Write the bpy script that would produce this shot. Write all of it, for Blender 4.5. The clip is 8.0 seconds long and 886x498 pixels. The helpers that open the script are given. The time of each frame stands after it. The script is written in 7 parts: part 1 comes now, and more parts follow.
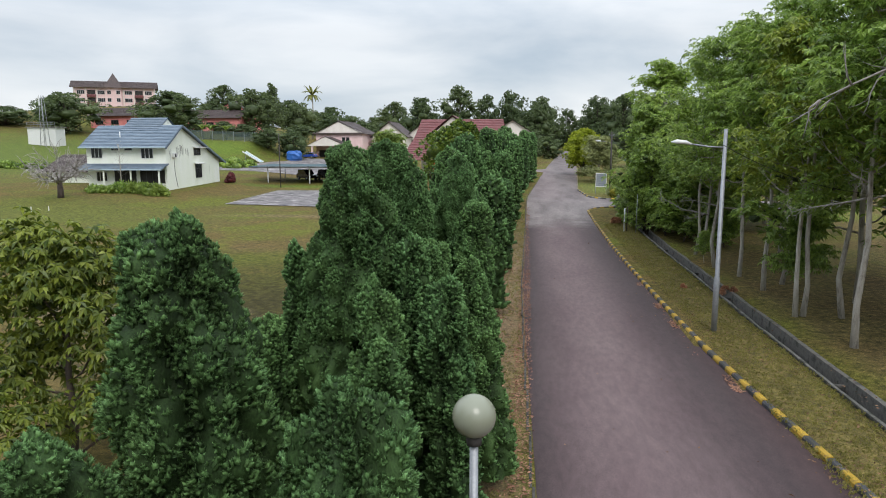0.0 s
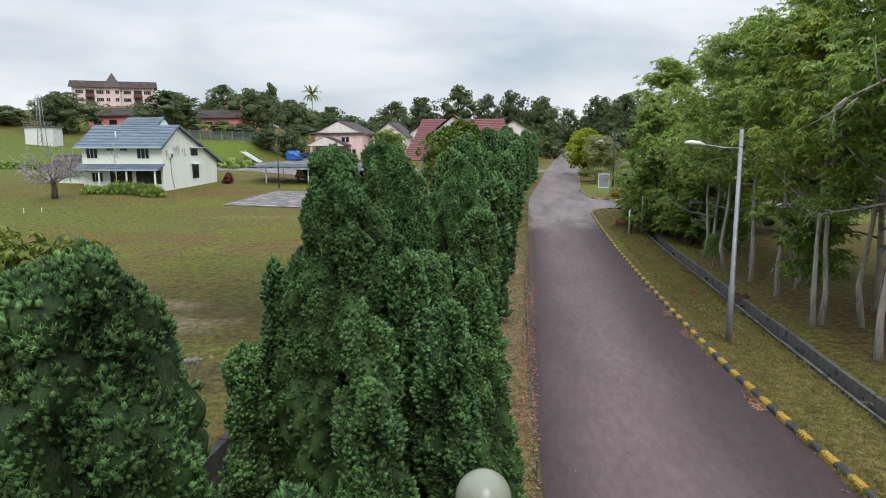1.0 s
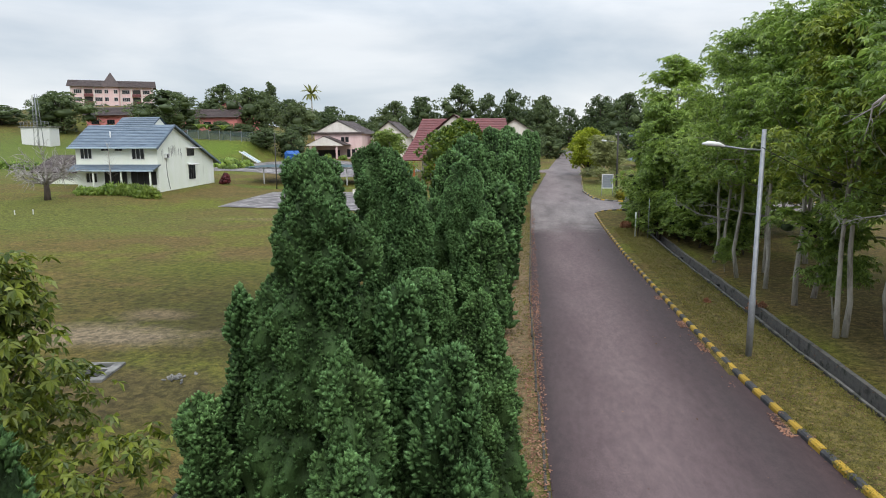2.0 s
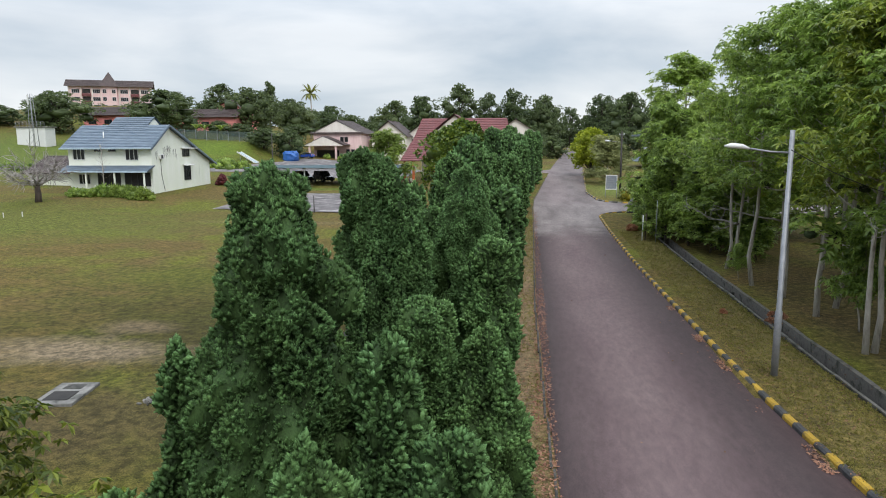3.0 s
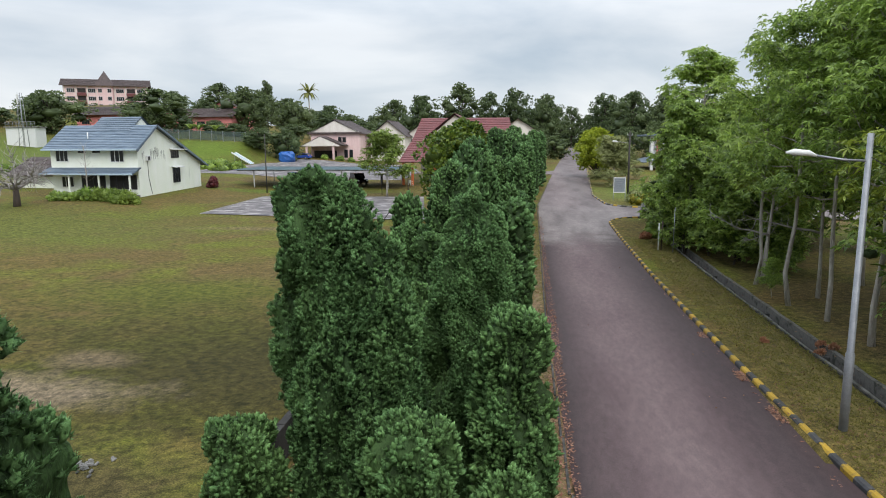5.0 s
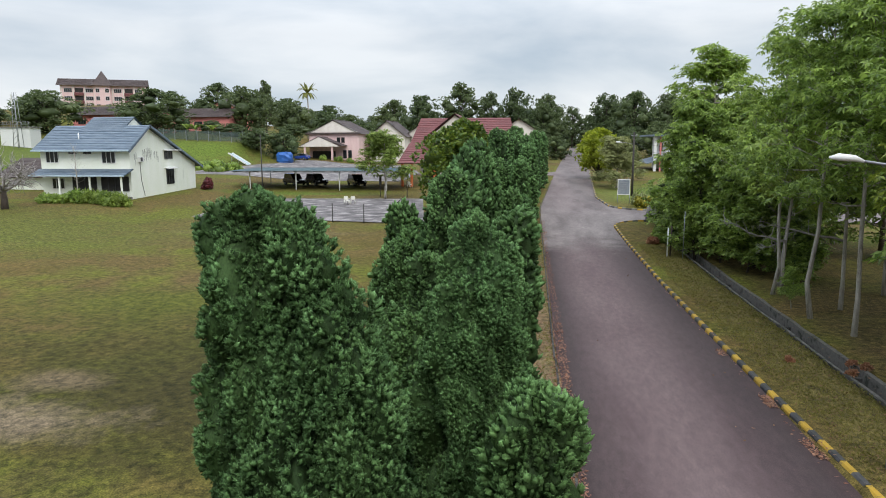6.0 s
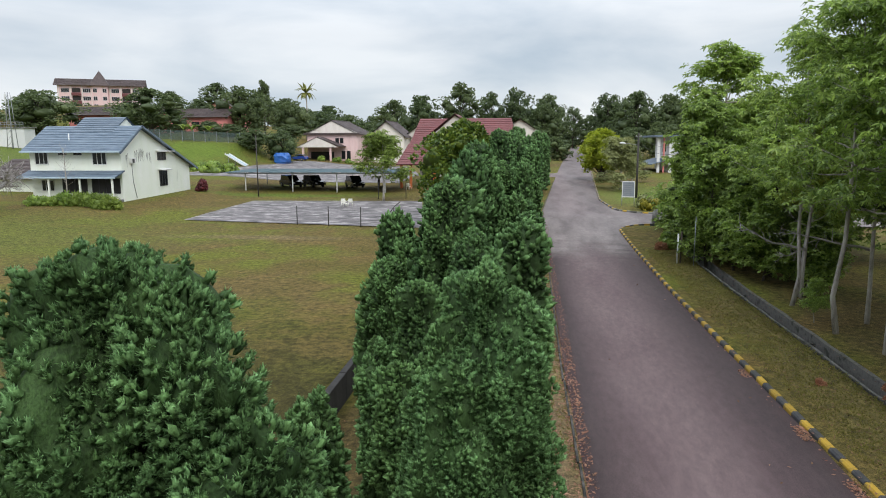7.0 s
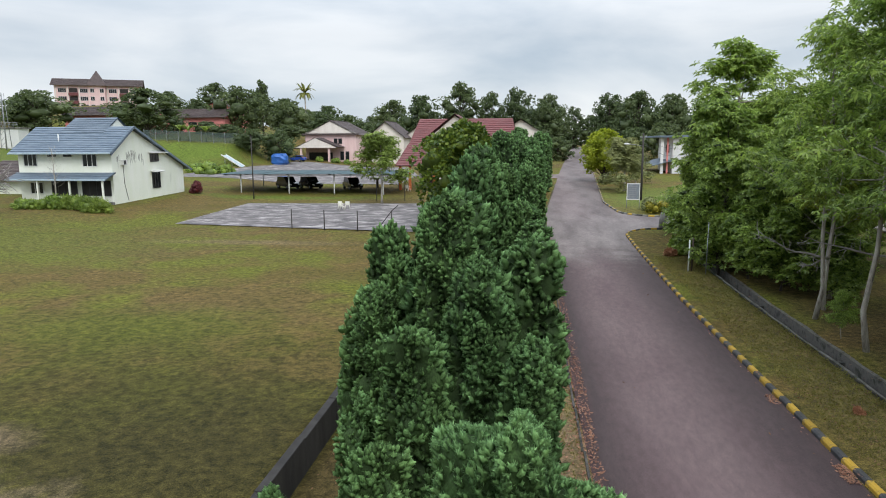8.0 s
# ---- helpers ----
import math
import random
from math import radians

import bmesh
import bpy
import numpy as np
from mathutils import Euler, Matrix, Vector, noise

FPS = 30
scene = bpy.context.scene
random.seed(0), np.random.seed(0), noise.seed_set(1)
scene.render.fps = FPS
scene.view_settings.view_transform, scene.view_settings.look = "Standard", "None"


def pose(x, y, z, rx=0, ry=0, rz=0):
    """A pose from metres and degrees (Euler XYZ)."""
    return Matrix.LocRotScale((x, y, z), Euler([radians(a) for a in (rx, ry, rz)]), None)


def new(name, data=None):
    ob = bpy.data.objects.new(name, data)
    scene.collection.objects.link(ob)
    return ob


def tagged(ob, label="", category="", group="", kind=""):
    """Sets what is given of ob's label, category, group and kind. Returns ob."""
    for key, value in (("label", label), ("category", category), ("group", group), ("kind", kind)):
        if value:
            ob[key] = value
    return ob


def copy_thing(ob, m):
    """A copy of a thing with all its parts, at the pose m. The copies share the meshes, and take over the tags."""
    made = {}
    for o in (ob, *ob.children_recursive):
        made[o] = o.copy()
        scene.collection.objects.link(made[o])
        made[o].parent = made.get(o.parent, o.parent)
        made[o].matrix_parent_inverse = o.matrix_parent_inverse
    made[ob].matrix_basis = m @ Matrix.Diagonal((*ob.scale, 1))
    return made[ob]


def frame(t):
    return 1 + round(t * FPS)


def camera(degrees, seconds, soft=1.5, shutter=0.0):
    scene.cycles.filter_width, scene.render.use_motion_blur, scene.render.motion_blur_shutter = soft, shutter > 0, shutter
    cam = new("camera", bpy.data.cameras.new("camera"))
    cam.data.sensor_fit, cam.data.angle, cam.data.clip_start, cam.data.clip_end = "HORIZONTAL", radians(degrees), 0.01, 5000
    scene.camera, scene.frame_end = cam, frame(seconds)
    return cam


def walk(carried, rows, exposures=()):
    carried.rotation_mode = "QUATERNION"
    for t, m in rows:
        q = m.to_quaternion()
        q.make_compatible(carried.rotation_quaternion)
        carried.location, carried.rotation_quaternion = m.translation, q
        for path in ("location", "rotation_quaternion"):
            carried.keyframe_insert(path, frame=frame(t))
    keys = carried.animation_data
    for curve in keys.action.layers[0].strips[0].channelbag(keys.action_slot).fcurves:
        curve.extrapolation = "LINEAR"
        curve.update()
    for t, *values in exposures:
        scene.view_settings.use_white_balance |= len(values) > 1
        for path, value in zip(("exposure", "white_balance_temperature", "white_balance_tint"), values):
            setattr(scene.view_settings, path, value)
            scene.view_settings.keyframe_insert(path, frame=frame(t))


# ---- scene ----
# ---- camera and walk ----
cam = camera(67.1, 8.0, 1.0)
METRES, EYE, TILT, LEAN, TURN = 15.0, 7.6, -9.0, 0.2, 7.2
ROWS = [
    (0.0, 0.0, 0.0, 0.0, 0.0, 0.0, -0.0),
    (0.5, 0.0003, 0.0414, 0.0079, 0.02, -0.01, 0.01),
    (1.0, -0.0001, 0.0885, 0.0167, 0.03, -0.02, 0.0),
    (1.5, -0.0009, 0.1396, 0.0264, 0.05, -0.04, 0.01),
    (3.0, -0.001, 0.3161, 0.0621, 0.1, -0.09, 0.06),
    (3.5, -0.0008, 0.3793, 0.0744, 0.12, -0.1, 0.07),
    (4.0, -0.0002, 0.443, 0.087, 0.12, -0.12, 0.08),
    (4.5, 0.0007, 0.5071, 0.1003, 0.13, -0.13, 0.08),
    (6.0, 0.005, 0.7058, 0.1399, 0.15, -0.12, 0.06),
    (6.5, 0.0067, 0.773, 0.1535, 0.16, -0.12, 0.06),
    (7.0, 0.0081, 0.8423, 0.1672, 0.16, -0.1, 0.05),
    (7.5, 0.0095, 0.9112, 0.1821, 0.16, -0.1, 0.07),
    (8.0, 0.0103, 0.9803, 0.1965, 0.17, -0.1, 0.08),
]
walk(cam, [(t, pose(0, 0, EYE, TILT, LEAN, TURN) @ pose(METRES * x, METRES * y, METRES * z, 90 + pitch, roll, yaw)) for t, x, y, z, yaw, pitch, roll in ROWS])

# ---- world, sun, exposure ----
SUN_ELEV, SUN_AZ = 45.0, 160.0
world = bpy.data.worlds.new("overcast_sky")
scene.world = world
world.use_nodes = True
wn, wl = world.node_tree.nodes, world.node_tree.links
wn.clear()
w_out = wn.new("ShaderNodeOutputWorld")
w_bg = wn.new("ShaderNodeBackground")
w_sky = wn.new("ShaderNodeTexSky")
w_sky.sky_type = "NISHITA"
w_sky.sun_disc = False
w_sky.sun_elevation, w_sky.sun_rotation = radians(SUN_ELEV), radians(SUN_AZ)
w_dim = wn.new("ShaderNodeVectorMath")
w_dim.operation = "SCALE"
w_dim.inputs["Scale"].default_value = 0.10
wl.new(w_sky.outputs[0], w_dim.inputs[0])
w_co = wn.new("ShaderNodeTexCoord")
w_map = wn.new("ShaderNodeMapping")
w_map.inputs["Scale"].default_value = (1.0, 1.0, 3.4)
w_map.inputs["Location"].default_value = (0.35, 0.2, 0.1)
wl.new(w_co.outputs["Generated"], w_map.inputs[0])
w_n1 = wn.new("ShaderNodeTexNoise")
w_n1.inputs["Scale"].default_value, w_n1.inputs["Detail"].default_value = 2.6, 7.0
w_n1.inputs["Roughness"].default_value, w_n1.inputs["Distortion"].default_value = 0.5, 0.3
wl.new(w_map.outputs[0], w_n1.inputs["Vector"])
w_ramp = wn.new("ShaderNodeValToRGB")
w_ramp.color_ramp.elements[0].position, w_ramp.color_ramp.elements[1].position = 0.34, 0.66
w_ramp.color_ramp.elements[0].color = (0.52, 0.61, 0.71, 1)
w_ramp.color_ramp.elements[1].color = (0.91, 0.945, 0.985, 1)
wl.new(w_n1.outputs["Fac"], w_ramp.inputs[0])
w_mix = wn.new("ShaderNodeMix")
w_mix.data_type = "RGBA"
w_mix.inputs[0].default_value = 0.88
wl.new(w_dim.outputs[0], w_mix.inputs[6])
wl.new(w_ramp.outputs[0], w_mix.inputs[7])
# an overcast sky is brightest overhead
w_sep = wn.new("ShaderNodeSeparateXYZ")
wl.new(w_co.outputs["Generated"], w_sep.inputs[0])
w_up = wn.new("ShaderNodeMapRange")
w_up.inputs["From Min"].default_value, w_up.inputs["From Max"].default_value = 0.15, 1.0
w_up.inputs["To Min"].default_value, w_up.inputs["To Max"].default_value = 1.0, 3.0
wl.new(w_sep.outputs["Z"], w_up.inputs[0])
w_zen = wn.new("ShaderNodeVectorMath")
w_zen.operation = "SCALE"
wl.new(w_mix.outputs[2], w_zen.inputs[0])
wl.new(w_up.outputs[0], w_zen.inputs["Scale"])
wl.new(w_zen.outputs[0], w_bg.inputs[0])
w_bg.inputs[1].default_value = 1.0
wl.new(w_bg.outputs[0], w_out.inputs[0])

sun_data = bpy.data.lights.new("sun", "SUN")
sun_data.energy, sun_data.angle, sun_data.color = 1.7, radians(30), (1.0, 0.96, 0.9)
sun = new("sun", sun_data)
sun.rotation_euler = (radians(90 - SUN_ELEV), 0, radians(180 - SUN_AZ))
scene.view_settings.exposure = 0.0

# ---- materials ----
def shader(name):
    m = bpy.data.materials.new(name)
    m.use_nodes = True
    nt = m.node_tree
    bsdf = nt.nodes["Principled BSDF"]
    return m, nt.nodes, nt.links, bsdf


def noise_node(n, l, co, scale, detail=4.0, rough=0.55, stretch=None):
    t = n.new("ShaderNodeTexNoise")
    t.inputs["Scale"].default_value, t.inputs["Detail"].default_value, t.inputs["Roughness"].default_value = scale, detail, rough
    if stretch:
        mp = n.new("ShaderNodeMapping")
        mp.inputs["Scale"].default_value = stretch
        l.new(co, mp.inputs[0])
        co = mp.outputs[0]
    l.new(co, t.inputs["Vector"])
    return t.outputs["Fac"]


def ramp_node(n, l, fac, lo, hi, c0=(0, 0, 0), c1=(1, 1, 1)):
    r = n.new("ShaderNodeValToRGB")
    r.color_ramp.elements[0].position, r.color_ramp.elements[1].position = lo, hi
    r.color_ramp.elements[0].color, r.color_ramp.elements[1].color = (*c0, 1), (*c1, 1)
    l.new(fac, r.inputs[0])
    return r.outputs[0]


def mix_node(n, l, fac, a, b, mode="MIX"):
    m = n.new("ShaderNodeMix")
    m.data_type, m.blend_type = "RGBA", mode
    for sock, v in ((m.inputs[0], fac), (m.inputs[6], a), (m.inputs[7], b)):
        if isinstance(v, bpy.types.NodeSocket):
            l.new(v, sock)
        elif isinstance(v, (int, float)):
            sock.default_value = v
        else:
            sock.default_value = (*v, 1)
    return m.outputs[2]


def bump_node(n, l, fac, strength, dist, bsdf):
    b = n.new("ShaderNodeBump")
    b.inputs["Strength"].default_value, b.inputs["Distance"].default_value = strength, dist
    l.new(fac, b.inputs["Height"])
    l.new(b.outputs[0], bsdf.inputs["Normal"])


def surface(name, c0, c1, scale=3.0, rough=0.8, metal=0.0, stain=None, stain_scale=0.6, stain_lo=0.52, bump=0.3, dist=0.01,
            grain=40.0, stretch=None, random_tint=0.0):
    """A two-scale weathered surface: c0 to c1 by noise, blotches of stain, fine grain and relief."""
    m, n, l, bsdf = shader(name)
    co = n.new("ShaderNodeTexCoord").outputs["Object"]
    f = noise_node(n, l, co, scale, 5.0, 0.6, stretch)
    col = ramp_node(n, l, f, 0.3, 0.7, c0, c1)
    g = noise_node(n, l, co, grain, 3.0, 0.6)
    col = mix_node(n, l, 0.35, col, ramp_node(n, l, g, 0.25, 0.75, (0.35, 0.35, 0.35), (1, 1, 1)), "MULTIPLY")
    if stain:
        sfac = ramp_node(n, l, noise_node(n, l, co, stain_scale, 6.0, 0.65, stretch), stain_lo, stain_lo + 0.18)
        col = mix_node(n, l, sfac, col, stain)
    if random_tint:
        info = n.new("ShaderNodeObjectInfo")
        v = ramp_node(n, l, info.outputs["Random"], 0.0, 1.0, (1 - random_tint,) * 3, (1, 1, 1))
        col = mix_node(n, l, 1.0, col, v, "MULTIPLY")
    l.new(col, bsdf.inputs["Base Color"])
    bsdf.inputs["Roughness"].default_value, bsdf.inputs["Metallic"].default_value = rough, metal
    if bump:
        bump_node(n, l, g, bump, dist, bsdf)
    return m


def foliage(name, dark, light, tip=None, translucent=0.25, rough=0.5, gloss=0.35):
    """Leaves: each leaf its own tone between dark and light; tip: the colour of the young ends (the mesh's own 'tip' values)."""
    m, n, l, bsdf = shader(name)
    geo = n.new("ShaderNodeNewGeometry")
    col = ramp_node(n, l, geo.outputs["Random Per Island"], 0.0, 1.0, dark, light)
    if tip:
        col = mix_node(n, l, 0.5, col, dark)
    info = n.new("ShaderNodeObjectInfo")
    tone = ramp_node(n, l, info.outputs["Random"], 0.0, 1.0, (0.8, 0.84, 0.78), (1.12, 1.08, 1.0))
    col = mix_node(n, l, 1.0, col, tone, "MULTIPLY")
    co = n.new("ShaderNodeTexCoord").outputs["Object"]
    big = ramp_node(n, l, noise_node(n, l, co, 0.9, 3.0), 0.3, 0.7, (0.72, 0.74, 0.68), (1.15, 1.12, 1.05))
    col = mix_node(n, l, 1.0, col, big, "MULTIPLY")
    if tip:
        at = n.new("ShaderNodeAttribute")
        at.attribute_name = "tip"
        col = mix_node(n, l, at.outputs["Fac"], col, tip)
        spray = noise_node(n, l, co, 70.0, 2.0, 0.6, (1, 1, 0.55))
        col = mix_node(n, l, 0.6, col, ramp_node(n, l, spray, 0.34, 0.66, (0.35, 0.38, 0.32), (1.3, 1.3, 1.25)), "MULTIPLY")
        bump_node(n, l, spray, 0.9, 0.03, bsdf)
    l.new(col, bsdf.inputs["Base Color"])
    bsdf.inputs["Roughness"].default_value = rough
    bsdf.inputs["Specular IOR Level"].default_value = gloss
    if translucent:
        tr = n.new("ShaderNodeBsdfTranslucent")
        l.new(col, tr.inputs[0])
        mx = n.new("ShaderNodeMixShader")
        mx.inputs[0].default_value = translucent
        l.new(bsdf.outputs[0], mx.inputs[1])
        l.new(tr.outputs[0], mx.inputs[2])
        l.new(mx.outputs[0], n["Material Output"].inputs[0])
    return m


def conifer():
    """Scale-leaved sprays in small rounded bunches: fresh bluish-green ends, old dark growth and cleft shade painted
    together inside (the mesh's own 'tip' values).
    """
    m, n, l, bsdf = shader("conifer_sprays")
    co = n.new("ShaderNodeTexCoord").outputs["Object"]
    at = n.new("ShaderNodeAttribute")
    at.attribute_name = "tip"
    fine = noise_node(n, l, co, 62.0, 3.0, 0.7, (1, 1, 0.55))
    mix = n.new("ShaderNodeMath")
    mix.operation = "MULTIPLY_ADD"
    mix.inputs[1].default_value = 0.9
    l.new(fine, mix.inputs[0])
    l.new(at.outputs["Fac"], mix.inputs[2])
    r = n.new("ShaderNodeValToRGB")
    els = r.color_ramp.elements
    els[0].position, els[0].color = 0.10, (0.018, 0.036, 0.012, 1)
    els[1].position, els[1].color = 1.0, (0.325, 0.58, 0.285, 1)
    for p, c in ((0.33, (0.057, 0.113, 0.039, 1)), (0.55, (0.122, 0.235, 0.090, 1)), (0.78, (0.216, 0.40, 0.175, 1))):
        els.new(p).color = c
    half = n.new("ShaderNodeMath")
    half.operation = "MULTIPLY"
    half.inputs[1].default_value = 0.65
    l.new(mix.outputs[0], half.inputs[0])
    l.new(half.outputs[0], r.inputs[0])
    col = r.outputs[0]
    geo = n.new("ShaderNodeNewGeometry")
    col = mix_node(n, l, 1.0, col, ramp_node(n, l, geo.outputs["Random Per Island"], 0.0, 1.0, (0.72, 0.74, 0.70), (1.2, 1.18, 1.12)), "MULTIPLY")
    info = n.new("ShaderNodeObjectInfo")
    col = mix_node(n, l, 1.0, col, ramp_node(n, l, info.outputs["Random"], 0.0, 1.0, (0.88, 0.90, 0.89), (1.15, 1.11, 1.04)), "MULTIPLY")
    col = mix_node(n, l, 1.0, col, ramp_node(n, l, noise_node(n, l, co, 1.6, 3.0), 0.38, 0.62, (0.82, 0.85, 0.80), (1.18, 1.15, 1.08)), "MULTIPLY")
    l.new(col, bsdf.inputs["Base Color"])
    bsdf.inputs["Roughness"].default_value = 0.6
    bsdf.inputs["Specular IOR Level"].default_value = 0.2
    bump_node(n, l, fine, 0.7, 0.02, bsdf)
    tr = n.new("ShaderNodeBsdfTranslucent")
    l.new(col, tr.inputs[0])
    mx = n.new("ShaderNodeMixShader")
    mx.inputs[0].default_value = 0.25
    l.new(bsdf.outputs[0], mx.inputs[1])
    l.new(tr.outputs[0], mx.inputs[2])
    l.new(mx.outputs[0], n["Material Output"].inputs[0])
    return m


def grass_ground():
    """Mown grass in green, straw and brown patches with bare sandy ground."""
    m, n, l, bsdf = shader("mown_grass")
    co = n.new("ShaderNodeTexCoord").outputs["Object"]
    big = noise_node(n, l, co, 0.055, 4.0, 0.6)
    mid = noise_node(n, l, co, 0.3, 5.0, 0.65)
    fine = noise_node(n, l, co, 3.2, 6.0, 0.78)
    blades = noise_node(n, l, co, 24.0, 3.0, 0.7)
    col = ramp_node(n, l, mid, 0.40, 0.60, (0.107, 0.090, 0.026), (0.146, 0.106, 0.041))
    col = mix_node(n, l, ramp_node(n, l, big, 0.45, 0.60), col, (0.125, 0.092, 0.040))
    lush = noise_node(n, l, co, 0.11, 4.0, 0.6)
    col = mix_node(n, l, ramp_node(n, l, lush, 0.47, 0.60), col, (0.121, 0.130, 0.024))
    # bare soil: a worn patch in the field, litter under the trees and on the verge
    xyz = n.new("ShaderNodeSeparateXYZ")
    l.new(co, xyz.inputs[0])

    def blob(cx, cy, rx, ry):
        v = n.new("ShaderNodeMapping")
        v.inputs["Location"].default_value = (-cx / rx, -cy / ry, 0)
        v.inputs["Scale"].default_value = (1 / rx, 1 / ry, 0)
        l.new(co, v.inputs[0])
        ln = n.new("ShaderNodeVectorMath")
        ln.operation = "LENGTH"
        l.new(v.outputs[0], ln.inputs[0])
        return ln.outputs["Value"]

    def add(a, b, op="ADD"):
        mt = n.new("ShaderNodeMath")
        mt.operation = op
        for sock, v in zip(mt.inputs, (a, b)):
            if isinstance(v, bpy.types.NodeSocket):
                l.new(v, sock)
            else:
                sock.default_value = v
        return mt.outputs[0]

    wob = noise_node(n, l, co, 0.6, 8.0, 0.75)
    for cx, cy, rx, ry, c in BARE:
        d = add(add(blob(cx, cy, rx, ry), add(wob, 1.6, "MULTIPLY")), 0.4, "MULTIPLY")
        inv = ramp_node(n, l, d, 0.46, 0.78, (1, 1, 1), (0, 0, 0))
        col = mix_node(n, l, add(inv, 0.85, "MULTIPLY"), col, c)
    # leaf-strewn soil under the wood and between the conifers
    edge = add(xyz.outputs[0], add(wob, 2.4, "MULTIPLY"))
    wood = ramp_node(n, l, add(edge, 0.03, "MULTIPLY"), 0.345, 0.40)
    near = ramp_node(n, l, add(xyz.outputs[1], 0.01, "MULTIPLY"), 0.34, 0.60, (1, 1, 1), (0, 0, 0))
    litter = ramp_node(n, l, noise_node(n, l, co, 5.0, 7.0, 0.78), 0.38, 0.62, (0.065, 0.046, 0.026), (0.22, 0.15, 0.085))
    mask = mix_node(n, l, 1.0, wood, near, "MULTIPLY")
    col = mix_node(n, l, add(mask, 0.70, "MULTIPLY"), col, litter)
    strip = mix_node(n, l, 1.0, ramp_node(n, l, add(add(xyz.outputs[0], 10.0), 0.05, "MULTIPLY"), 0.10, 0.13),
                     ramp_node(n, l, add(add(edge, 10.0), 0.05, "MULTIPLY"), 0.44, 0.485, (1, 1, 1), (0, 0, 0)), "MULTIPLY")
    col = mix_node(n, l, add(strip, 0.35, "MULTIPLY"), col, litter)
    col = mix_node(n, l, 0.7, col, ramp_node(n, l, fine, 0.38, 0.64, (0.20, 0.24, 0.18), (1.62, 1.54, 1.34)), "MULTIPLY")
    col = mix_node(n, l, 0.65, col, ramp_node(n, l, blades, 0.38, 0.62, (0.25, 0.29, 0.22), (1.5, 1.44, 1.3)), "MULTIPLY")
    l.new(col, bsdf.inputs["Base Color"])
    bsdf.inputs["Roughness"].default_value = 0.95
    bsdf.inputs["Specular IOR Level"].default_value = 0.15
    bump_node(n, l, blades, 0.8, 0.04, bsdf)
    return m


BARE = ((-110.0, 130.0, 52.0, 60.0, (0.105, 0.150, 0.032)), (-50.0, 64.0, 24.0, 14.0, (0.11, 0.125, 0.03)), (-34.0, 99.0, 15.0, 2.6, (0.095, 0.14, 0.022)), (-71.0, 146.0, 15.0, 7.0, (0.115, 0.17, 0.032)), (15.0, 100.0, 11.0, 18.0, (0.125, 0.165, 0.04)),
        (-20.0, 42.0, 9.0, 5.0, (0.092, 0.105, 0.018)), (-14.0, 33.0, 13.0, 9.0, (0.060, 0.057, 0.016)), (-11.0, 30.0, 7.0, 6.0, (0.050, 0.044, 0.016)), (-13.0, 21.5, 7.0, 3.6, (0.08, 0.062, 0.032)), (-18.0, 27.6, 5.4, 1.9, (0.22, 0.172, 0.135)), (-17.5, 31.0, 2.0, 1.2, (0.15, 0.115, 0.08)),
        (-24.0, 66.5, 9.0, 1.2, (0.17, 0.13, 0.075)), (8.3, 30.0, 1.6, 36.0, (0.150, 0.125, 0.052)), (-1.2, 34.0, 1.5, 40.0, (0.24, 0.18, 0.13)))


